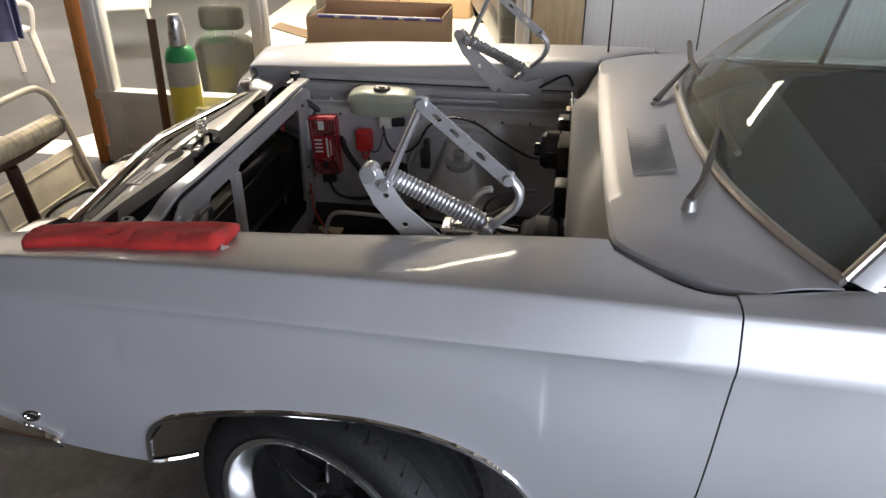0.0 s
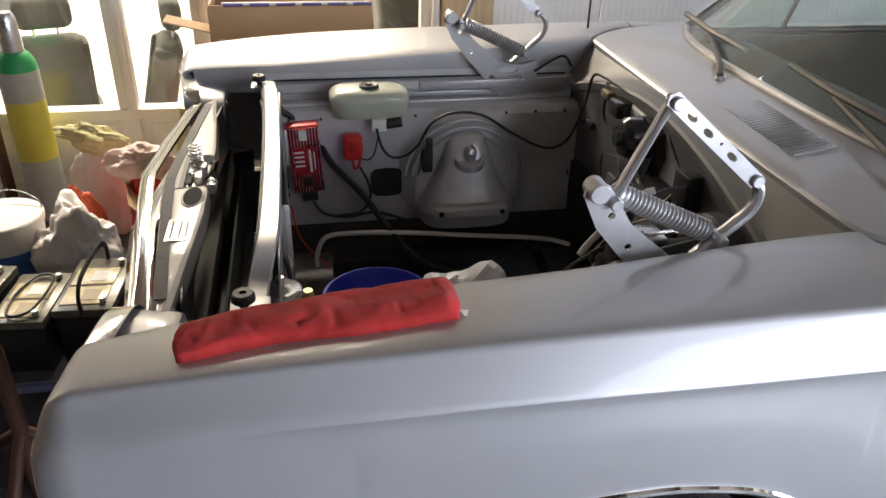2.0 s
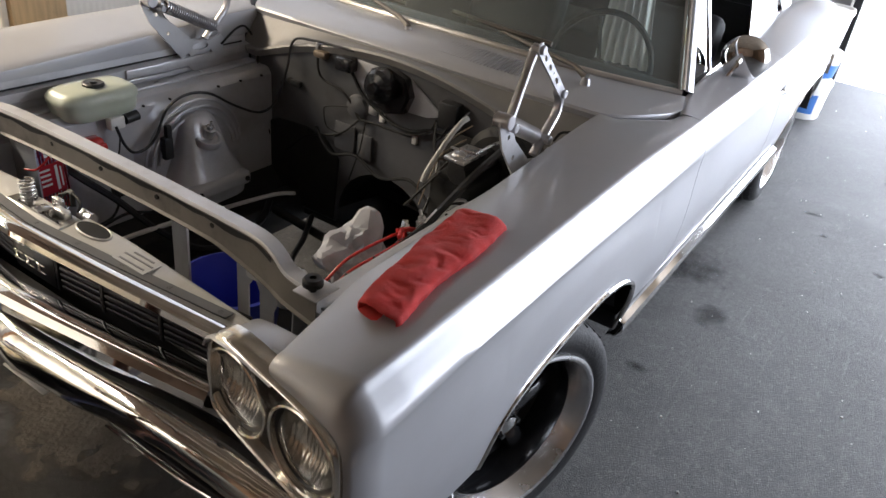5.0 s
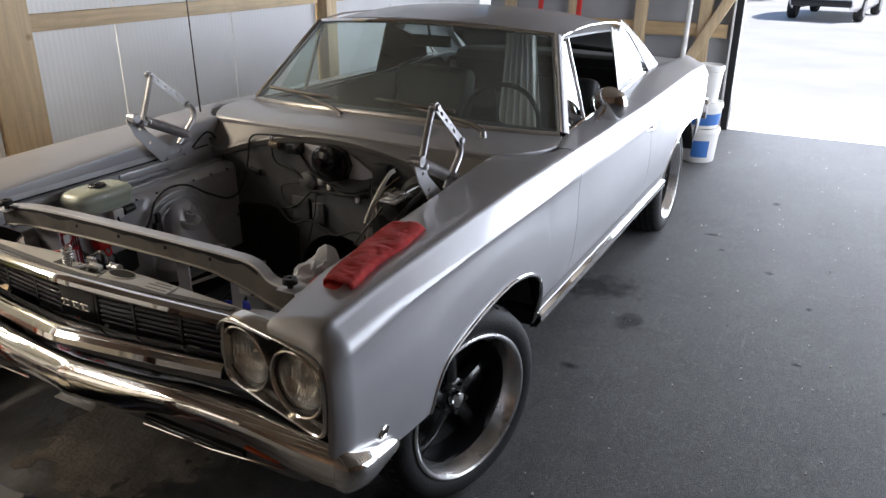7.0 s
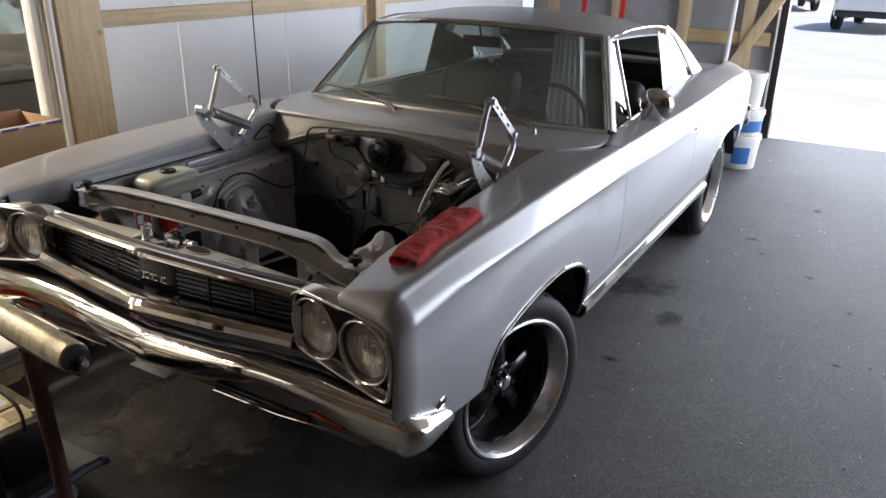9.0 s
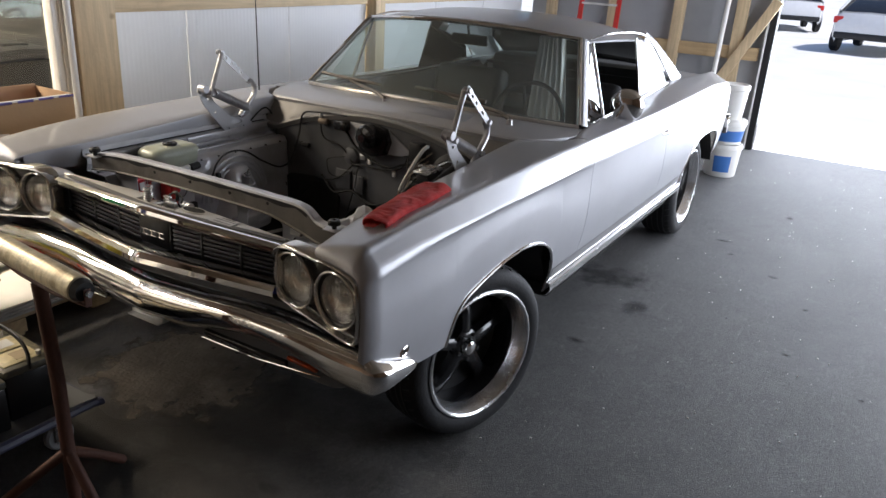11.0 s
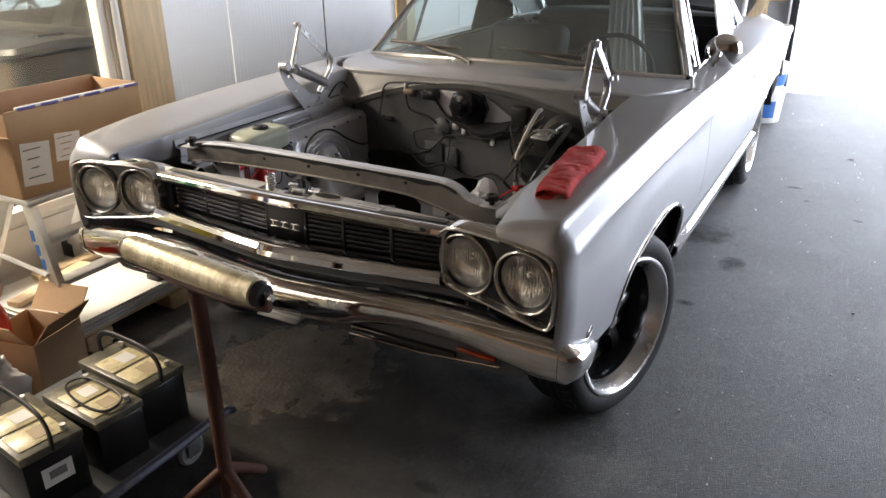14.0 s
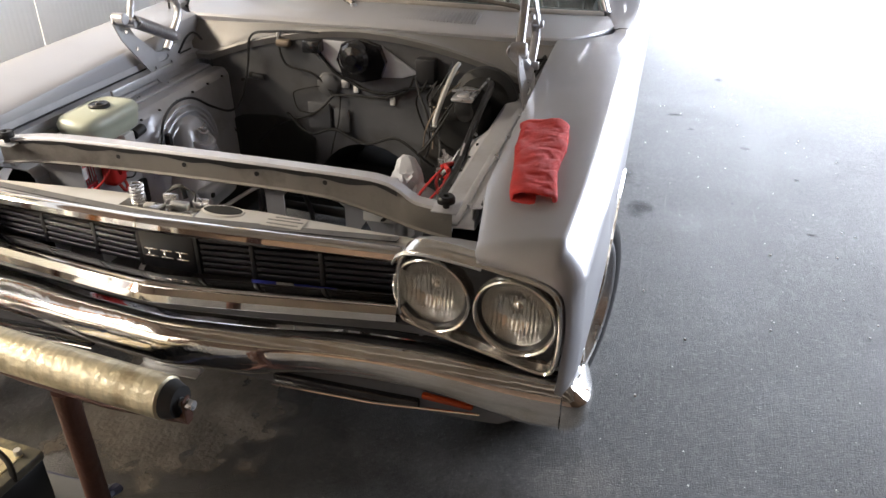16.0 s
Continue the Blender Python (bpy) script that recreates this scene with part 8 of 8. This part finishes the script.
for k in range(4):
    bm = bmesh.new()
    box(bm, (0.01 * (k % 2), 0.004 * k, 0.007 + 0.014 * k), (1.35, 0.62, 0.011), bevel=0.002)
    part("sheet", bm, WHITEFRAME if k == 3 else ALUM, boards)
for k, (x, y, L, a) in enumerate(((-0.55, 1.62, 0.45, 12), (-0.2, 1.72, 0.7, -4), (0.2, 1.45, 0.4, 6))):
    bm = bmesh.new()
    box(bm, (0, 0, 0.012), (L, 0.07, 0.024), bevel=0.003)
    single("timber_offcut", bm, TIMBER_X, "pale timber offcut lying on the white sheets", "offcut", "timber offcuts", m=Matrix.Translation((x, y, 0.1605)) @ Matrix.Rotation(radians(a), 4, "Z"))
small = thing("small_carton", "torn open brown carton on the floor by the trolley", "carton", Matrix.Translation((-0.93, 1.2, 0)) @ Matrix.Rotation(radians(12), 4, "Z"))
for nm, c, sz, ry in (("side", (0, -0.13, 0.12), (0.24, 0.005, 0.24), 0), ("side", (0, 0.13, 0.12), (0.24, 0.005, 0.24), 0), ("side", (-0.12, 0, 0.12), (0.005, 0.26, 0.24), 0), ("side", (0.12, 0, 0.12), (0.005, 0.26, 0.24), 0), ("base", (0, 0, 0.003), (0.23, 0.25, 0.006), 0)):
    bm = bmesh.new()
    box(bm, c, sz, bevel=0.0015)
    part(nm, bm, CARD, small)
for c, rot in (((0.17, 0, 0.285), Matrix.Rotation(radians(40), 4, "Y")), ((-0.16, 0, 0.3), Matrix.Rotation(radians(-35), 4, "Y")), ((0, -0.17, 0.29), Matrix.Rotation(radians(40), 4, "X"))):
    bm = bmesh.new()
    box(bm, (0, 0, 0), (0.005, 0.24, 0.12) if abs(c[0]) > 0 else (0.22, 0.005, 0.12), m=Matrix.Translation(c) @ rot)
    part("flap", bm, CARD, small)

# ---- along the partition ----
cylinder = thing("gas_cylinder", "tall gas cylinder with yellow body and green shoulder", "gas cylinder", Matrix.Translation((-1.6, 1.72, 0)))
R = 0.083
for nm, prof, mt, lb in (("lower_body", [(0.0, 0.0), (R - 0.01, 0.0), (R, 0.015), (R, 0.3)], CYLGREY, "grey lower body"), ("body_band", [(R, 0.3), (R, 0.57)], YELLOW, "yellow body"), ("upper_band", [(R, 0.57), (R, 0.7)], CYLGREY, "grey band"),
                         ("shoulder", [(R, 0.7), (R * 0.93, 0.735), (R * 0.75, 0.765), (R * 0.5, 0.78)], GREEN, "green shoulder"), ("valve_guard", [(0.044, 0.775), (0.047, 0.78), (0.044, 0.86), (0.04, 0.915), (0.03, 0.938), (0.0, 0.944)], STEEL, "bright steel valve guard")):
    bm = bmesh.new()
    lathe(bm, prof, 36)
    part(nm, bm, mt, cylinder, lb)
bm = bmesh.new()
tube(bm, [(0.015, 0, 0.0), (-0.01, 0.09, 0.89)], 0.027, 4)
single("rusty_bar", bm, RUST, "rusty steel bar leaning against the partition", "steel bar", m=Matrix.Translation((-1.775, 1.72, 0.0)))
pail = thing("white_pail", "white plastic pail with lid and wire handle", "pail", Matrix.Translation((-1.56, 1.04, 0)))
bm = bmesh.new()
lathe(bm, [(0.0, 0.0), (0.12, 0.0), (0.125, 0.01), (0.145, 0.3), (0.15, 0.302), (0.151, 0.33), (0.144, 0.335)], 36)
part("body", bm, WHITEPLASTIC, pail)
bm = bmesh.new()
lathe(bm, [(0.153, 0.315), (0.154, 0.338), (0.148, 0.343), (0.135, 0.338), (0.0, 0.338)], 36)
part("lid", bm, WHITEPLASTIC, pail)
bm = bmesh.new()
tube(bm, spline([(-0.153, 0, 0.31), (-0.12, 0.08, 0.36), (0, 0.14, 0.38), (0.12, 0.08, 0.36), (0.153, 0, 0.31)], 6), 0.003, 6)
part("wire_handle", bm, STEEL, pail)
bm = bmesh.new()
rows = [[(0.146 * math.cos(a) * k, 0.146 * math.sin(a) * k, z) for a in np.linspace(-2.2, -0.6, 12)] for z, k in ((0.09, 0.915), (0.23, 0.975))]
sheet(bm, rows)
part("printed_label", bm, BLUEPRINT, pail, "blue green printed label", thick=0.001)
bm = bmesh.new()
crumple(bm, (-1.29, 0.99, 0.18), (0.14, 0.12, 0.2), 2, 0.45, 2.6)
single("carrier_bag", bm, BAG, "crumpled translucent white carrier bag on the floor", "bag", smooth=75)
bm = bmesh.new()
crumple(bm, (-1.32, 1.2, 0.17), (0.085, 0.06, 0.2), 6, 0.3, 2.2)
single("orange_bag", bm, material("orange_red_film", (0.6, 0.12, 0.06), 0.4, vary=0.2), "orange and red printed bag standing on the floor", "bag", smooth=75)
bm = bmesh.new()
crumple(bm, (-1.06, 1.3, 0.2), (0.11, 0.08, 0.22), 9, 0.3, 2.2)
single("red_bag", bm, REDPLASTIC, "red paper bag standing beside the carton", "bag", smooth=75)
bm = bmesh.new()
crumple(bm, (-1.08, 1.3, 0.415), (0.12, 0.07, 0.07), 12, 0.45, 3.0)
single("crumpled_paper", bm, material("pink_paper", (0.66, 0.5, 0.45), 0.7, vary=0.2), "crumpled pinkish paper on top of the red bag", "paper", smooth=75)
bm = bmesh.new()
crumple(bm, (-1.3, 1.52, 0.2), (0.13, 0.08, 0.22), 21, 0.3, 2.2)
single("white_sack", bm, WHITEPLASTIC, "white filled sack leaning on the partition panel", "sack", smooth=75)
bm = bmesh.new()
crumple(bm, (-1.28, 1.48, 0.46), (0.14, 0.06, 0.055), 15, 0.5, 3.0, m=Matrix.Rotation(radians(16), 4, "Y"))
single("yellow_cloth", bm, material("pale_yellow_cloth", (0.62, 0.58, 0.32), 0.85, vary=0.15), "pale yellow cloth lying on the white sack", "cloth", smooth=75)
bm = bmesh.new()
lathe(bm, [(0.0, 0), (0.05, 0.0), (0.055, 0.02), (0.055, 0.38), (0.04, 0.46), (0.018, 0.5), (0.018, 0.54), (0.0, 0.545)], 24, Matrix.Translation((-0.93, 1.62, 0)))
single("green_bottle", bm, material("green_film", (0.4, 0.45, 0.2), 0.4, vary=0.2), "tall pale green plastic bottle by the partition", "bottle")

# ---- hall behind the glazing ----
def salvaged_seat(x, y, turn, label):
    st = thing("salvaged_seat", label, "car seat", Matrix.Translation((x, y, 0)) @ Matrix.Rotation(radians(turn), 4, "Z") @ Matrix.Scale(0.92, 4), "loose car seats")
    bm = bmesh.new()
    box(bm, (0, 0, 0.17), (0.5, 0.5, 0.14), bevel=0.05, segments=3)
    part("cushion", bm, SEATGREY, st)
    bm = bmesh.new()
    box(bm, (0, 0, 0), (0.36, 0.13, 0.56), m=Matrix.Translation((0, 0.24, 0.46)) @ Matrix.Rotation(radians(-14), 4, "X"), bevel=0.05, segments=3)
    box(bm, (-0.17, -0.03, 0), (0.07, 0.13, 0.5), m=Matrix.Translation((0, 0.24, 0.45)) @ Matrix.Rotation(radians(-14), 4, "X"), bevel=0.03)
    box(bm, (0.17, -0.03, 0), (0.07, 0.13, 0.5), m=Matrix.Translation((0, 0.24, 0.45)) @ Matrix.Rotation(radians(-14), 4, "X"), bevel=0.03)
    part("backrest", bm, SEATGREY, st)
    bm = bmesh.new()
    box(bm, (0, 0.32, 0.86), (0.29, 0.11, 0.17), bevel=0.05, segments=3)
    part("headrest", bm, SEATGREY, st)
    bm = bmesh.new()
    for s_ in (-1, 1):
        cyl(bm, (s_ * 0.06, 0.31, 0.7), (s_ * 0.06, 0.32, 0.8), 0.007, n=8)
    part("headrest_posts", bm, STEEL, st)
    bm = bmesh.new()
    for s_ in (-1, 1):
        box(bm, (s_ * 0.2, 0, 0.05), (0.05, 0.48, 0.1), bevel=0.006)
    part("seat_rails", bm, DARK, st)


salvaged_seat(-1.74, 2.66, 198, "grey cloth car seat standing behind the glass")
salvaged_seat(-1.33, 2.32, -80, "grey cloth car seat turned sideways behind the glass")


def plastic_chair(x, y, turn):
    ch = thing("plastic_chair", "white moulded plastic chair in the hall", "chair", Matrix.Translation((x, y, 0)) @ Matrix.Rotation(radians(turn), 4, "Z"), "plastic chairs in the hall")
    for sx, sy in ((-1, -1), (1, -1), (-1, 1), (1, 1)):
        bm = bmesh.new()
        tube(bm, [(sx * 0.2, sy * 0.2, 0.43), (sx * 0.25, sy * 0.25, 0.0)], [0.032, 0.022], 8, flat=0.6)
        part("leg", bm, WHITEPLASTIC, ch)
    bm = bmesh.new()
    box(bm, (0, 0, 0.43), (0.46, 0.44, 0.025), bevel=0.01)
    part("seat", bm, WHITEPLASTIC, ch)
    bm = bmesh.new()
    for k in range(5):
        box(bm, (-0.16 + 0.08 * k, 0.25, 0.64), (0.055, 0.012, 0.4), m=Matrix.Rotation(radians(-4), 4, "X"), bevel=0.004)
    box(bm, (0, 0.255, 0.86), (0.46, 0.02, 0.06), bevel=0.008)
    part("backrest", bm, WHITEPLASTIC, ch)
    for s_ in (-1, 1):
        bm = bmesh.new()
        tube(bm, spline([(s_ * 0.24, -0.2, 0.43), (s_ * 0.27, -0.2, 0.62), (s_ * 0.26, 0.0, 0.66), (s_ * 0.23, 0.25, 0.68)], 6), 0.02, 8, flat=0.6)
        part("armrest", bm, WHITEPLASTIC, ch)
    return ch


plastic_chair(-3.55, 4.4, 30)
plastic_chair(-4.0, 3.3, 150)
bm = bmesh.new()
rows = []
for i in range(25):
    u = i / 24
    rows.append([(-4.1 + 0.5 * u, 3.02 + 0.03 * math.sin(14 * u + v * 3) + (0.12 if v > 0.5 else 0.0) + 0.02 * noise.noise(Vector((u * 5, v * 4, 3))), 0.42 + 0.48 * (1 - abs(2 * v - 1))) for v in np.linspace(0, 1, 17)])
sheet(bm, rows)
single("work_jacket", bm, DENIM, "dark blue work jacket hung over a plastic chair", "jacket", smooth=50, thick=0.012)

# wheeled bin and a dark car behind the glass
bin_ = thing("wheeled_bin", "black wheeled refuse bin with closed lid", "bin", Matrix.Translation((0.28, 2.72, 0)))
bm = bmesh.new()
rows = [[(x, y, z) for x, y in oval(0, 0, w, d, 28, 0.35)] for w, d, z in ((0.2, 0.22, 0.06), (0.21, 0.23, 0.1), (0.27, 0.31, 0.98), (0.28, 0.32, 1.0), (0.285, 0.325, 1.04))]
vs = sheet(bm, rows, closed=True)
bm.faces.new(vs[0])
bm.faces.new(vs[-1])
part("body", bm, BLACK, bin_)
bm = bmesh.new()
rows = [[(x, y, z + 0.03 * (1 - (x / 0.3) ** 2)) for x, y in oval(0, -0.01, w, d, 28, 0.35)] for w, d, z in ((0.3, 0.345, 1.035), (0.3, 0.345, 1.06), (0.28, 0.325, 1.085), (0.1, 0.15, 1.1))]
vs = sheet(bm, rows, closed=True)
bm.faces.new(vs[-1])
box(bm, (0.02, -0.2, 1.12), (0.16, 0.06, 0.03), bevel=0.01)
part("lid", bm, BLACK, bin_)
for s_ in (-1, 1):
    bm = bmesh.new()
    cyl(bm, (s_ * 0.21, 0.24, 0.1), (s_ * 0.25, 0.24, 0.1), 0.1, n=24, bevel=0.01)
    part("wheel", bm, RUBBER, bin_)


def parked_car(m, paint, label, group=""):
    """A plain modern car: lofted body, glass house, wheels, lamps. Its nose points to local -x."""
    c = thing("parked_car", label, "car", m, group)
    prof = [(-2.1, 0.45, 0.62), (-2.05, 0.3, 0.72), (-1.6, 0.24, 0.86), (-1.0, 0.22, 0.95), (-0.4, 0.22, 0.98), (0.8, 0.22, 1.0), (1.6, 0.24, 1.02), (2.05, 0.3, 0.98), (2.12, 0.5, 0.8)]
    bm = bmesh.new()
    rows = []
    for x, zb, zt in prof:
        w = 0.86 - 0.16 * max(0.0, (abs(x) - 1.5) / 0.6) ** 2
        rows.append([(x, w * a, zb + (zt - zb) * b) for a, b in ((-0.9, 0), (-1, 0.15), (-1.0, 0.6), (-0.95, 0.9), (-0.85, 1.0), (0, 1.03), (0.85, 1.0), (0.95, 0.9), (1.0, 0.6), (1, 0.15), (0.9, 0))])
    vs = sheet(bm, rows)
    bm.faces.new(vs[0])
    bm.faces.new(vs[-1])
    part("body", bm, paint, c, smooth=40)
    bm = bmesh.new()
    rows = []
    for x, z in ((-0.85, 0.97), (-0.2, 1.36), (0.3, 1.44), (1.1, 1.42), (1.75, 1.02)):
        w = 0.8 - 0.5 * (z - 0.97)
        rows.append([(x, -0.8, 0.97), (x, -w, z - 0.03), (x, -w * 0.8, z), (x, w * 0.8, z), (x, w, z - 0.03), (x, 0.8, 0.97)])
    sheet(bm, rows)
    part("glass_house", bm, GLOSSBLACK, c, "dark windows", smooth=30)
    bm = bmesh.new()
    sheet(bm, [[(x, w * a, z + 0.012) for a in (-1, 0, 1)] for x, z, w in ((-0.22, 1.36, 0.6), (0.3, 1.445, 0.58), (1.12, 1.425, 0.58))])
    part("roof", bm, paint, c, thick=0.02)
    for s_ in (-1, 1):
        bm = bmesh.new()
        tube(bm, [(-0.88, s_ * 0.78, 0.99), (-0.22, s_ * 0.62, 1.365), (1.12, s_ * 0.6, 1.42), (1.75, s_ * 0.74, 1.04)], 0.03, 8)
        part("pillar", bm, paint, c)
        for x in (-1.3, 1.32):
            bm = bmesh.new()
            cyl(bm, (x, s_ * 0.68, 0.31), (x, s_ * 0.88, 0.31), 0.31, n=28, bevel=0.03)
            wh = part("wheel", bm, RUBBER, c)
            bm = bmesh.new()
            cyl(bm, (x, s_ * 0.88, 0.31), (x, s_ * 0.89, 0.31), 0.2, n=24)
            part("hub", bm, ALLOY, wh)
        bm = bmesh.new()
        box(bm, (-2.0, s_ * 0.6, 0.68), (0.12, 0.3, 0.13), bevel=0.03)
        part("headlamp", bm, REFLECTOR, c)
        bm = bmesh.new()
        box(bm, (2.07, s_ * 0.66, 0.82), (0.08, 0.22, 0.16), bevel=0.02)
        part("tail_lamp", bm, REDPLASTIC, c)
    bm = bmesh.new()
    box(bm, (2.1, 0, 0.45), (0.1, 1.4, 0.16), bevel=0.03)
    part("bumper", bm, BLACK, c)
    return c


parked_car(Matrix.Translation((2.35, 4.3, 0)) @ Matrix.Rotation(radians(14), 4, "Z") @ Matrix.Scale(1.25, 4), DARKCAR, "dark car parked in the hall behind the glass")
WHITECAR = material("white_car_paint", (0.75, 0.75, 0.76), 0.3, vary=0.03, coat=1.0)
parked_car(Matrix.Translation((21.8, -1.1, 0)) @ Matrix.Rotation(radians(172), 4, "Z"), WHITECAR, "white car parked in the sunlit yard", "cars in the yard")
parked_car(Matrix.Translation((29.0, 2.3, 0)) @ Matrix.Rotation(radians(196), 4, "Z"), WHITECAR, "white car parked further out in the yard", "cars in the yard")
# far boxes and bag in the hall
for k, (x, y, sx, sy, sz) in enumerate(((-1.85, 7.2, 0.5, 0.4, 0.6), (-1.3, 7.0, 0.45, 0.35, 0.3), (-0.9, 6.6, 0.5, 0.3, 0.2))):
    bm = bmesh.new()
    box(bm, (0, 0, sz / 2), (sx, sy, sz), bevel=0.01)
    box(bm, (sx * 0.5, 0, sz + 0.02), (sx * 0.5, sy * 0.9, 0.006), m=Matrix.Rotation(radians(-12), 4, "Y"))
    single("cardboard_box", bm, CARD, "brown cardboard box on the hall floor", "box", "boxes in the hall", m=Matrix.Translation((x, y, 0)))
bm = bmesh.new()
crumple(bm, (-2.34, 6.95, 0.22), (0.22, 0.15, 0.28), 31, 0.25, 2.0)
single("printed_bag", bm, material("orange_white_film", (0.62, 0.22, 0.12), 0.5, vary=0.6, scale=6), "orange and white printed bag in the hall", "bag", smooth=40)

# ---- by the rear door ----
def bucket(z, r0, r1, h, band=None):
    b = thing("plastic_bucket", "white plastic bucket with printed label, stacked by the rear door", "bucket", Matrix.Translation((4.92, -0.73, z)), "stacked buckets")
    bm = bmesh.new()
    lathe(bm, [(0.0, 0.0), (r0 - 0.006, 0.0), (r0, 0.01), (r1, h - 0.05), (r1 + 0.008, h - 0.045), (r1 + 0.009, h - 0.02), (r1 + 0.004, h), (r1 - 0.006, h), (r1 - 0.02, h - 0.015), (0, h - 0.015)], 36)
    part("body", bm, WHITEPLASTIC, b)
    if band:
        bm = bmesh.new()
        rr = lambda q: r0 + (r1 - r0) * (q - 0.01) / (h - 0.06) + 0.0015
        sheet(bm, [[(rr(q) * math.cos(a), rr(q) * math.sin(a), q) for a in np.linspace(band[2], band[3], 16)] for q in (band[0], band[1])])
        part("label", bm, BLUEPRINT, b, "blue printed label", thick=0.001)
    return b


bucket(0.0, 0.14, 0.158, 0.3, (0.05, 0.2, -3.4, -2.4))
bucket(0.301, 0.135, 0.155, 0.22, (0.03, 0.13, -3.6, -1.2))
bucket(0.522, 0.105, 0.125, 0.31)
rl = thing("red_ladder", "red step ladder leaning in the rear corner", "ladder", Matrix.Translation((5.75, 1.0, 0)))
for y in (-0.22, 0.2):
    bm = bmesh.new()
    box(bm, (0, y, 0.95), (0.03, 0.05, 1.9), m=Matrix.Rotation(radians(6), 4, "Y"), bevel=0.005)
    part("rail", bm, REDPLASTIC, rl, "red rail")
for k in range(6):
    bm = bmesh.new()
    box(bm, (0, -0.01, 0.25 + 0.28 * k), (0.05, 0.4, 0.02), m=Matrix.Rotation(radians(6), 4, "Y"), bevel=0.003)
    part("tread", bm, ALUM, rl)

# ---- floor marks ----
def blotch(name, cx, cy, rx, ry, mat, label, seed, height=0.003, n=90, turn=0.0):
    bm = bmesh.new()
    rows = []
    for k, f in enumerate((1.0, 0.93, 0.75, 0.5, 0.25, 0.05)):
        row = []
        for i in range(n):
            a = 2 * math.pi * i / n
            w = 1 + 0.16 * noise.noise(Vector((math.cos(a) * 1.6, math.sin(a) * 1.6, seed))) + 0.08 * noise.noise(Vector((math.cos(a) * 5, math.sin(a) * 5, seed + 3)))
            x, y = rx * f * w * math.cos(a), ry * f * w * math.sin(a)
            z = 0.0008 + (0 if k == 0 else height * (0.6 + 0.5 * noise.noise(Vector((x * 18, y * 18, seed)))))
            row.append((cx + x * math.cos(turn) - y * math.sin(turn), cy + x * math.sin(turn) + y * math.cos(turn), max(0.0006, z)))
        rows.append(row)
    vs = sheet(bm, rows, closed=True)
    bm.faces.new(vs[-1])
    return single(name, bm, mat, label, "stain", kind="structure", smooth=60)


# shade before and under the nose, laid on the floor as colour
blotch("oil_stain", -0.75, -0.02, 1.25, 1.1, NOSESHADE, "broad painted shade on the concrete under the nose", 61.0, 0.0003)
blotch("dirt_patch", -0.4, 0.34, 0.4, 0.48, SPILL, "brown crust of dried dirt and absorbent under the nose", 4.0, 0.006)
rng = random.Random(11)
for k, (x, y, r) in enumerate(((0.95, -0.93, 0.05), (1.85, -0.78, 0.22), (1.45, -1.84, 0.03), (3.0, -1.2, 0.05), (2.75, -1.3, 0.03), (2.5, -1.62, 0.045), (1.2, -2.2, 0.025), (3.9, -1.5, 0.05), (1.5, -1.05, 0.1), (2.2, -2.4, 0.035), (1.7, -1.5, 0.02), (2.1, -1.85, 0.025), (-0.9, -0.75, 0.045), (-0.75, -0.5, 0.05))):
    blotch("oil_stain", x, y, r * 1.3, r * (0.6 + 0.4 * rng.random()), OIL, "dark oil spot on the concrete", 20 + k * 3.1, 0.0004, 40, rng.random() * 3)
# loose grit, too much to count
bm = bmesh.new()
for k in range(520):
    x, y = rng.uniform(-1.9, 5.5), rng.uniform(-3.2, -0.9)
    s_ = 0.002 + 0.006 * rng.random() ** 5
    box(bm, (x, y, s_ * 0.4), (s_, s_ * rng.uniform(0.6, 1.4), s_ * 0.8), m=Matrix.Translation((x, y, 0)) @ Matrix.Rotation(rng.uniform(0, 3), 4, "Z") @ Matrix.Translation((-x, -y, 0)))
single("grit", bm, material("pale_grit", (0.6, 0.58, 0.55), 0.8, vary=0.3), "fine pale grit scattered on the concrete floor", "grit", kind="stuff")
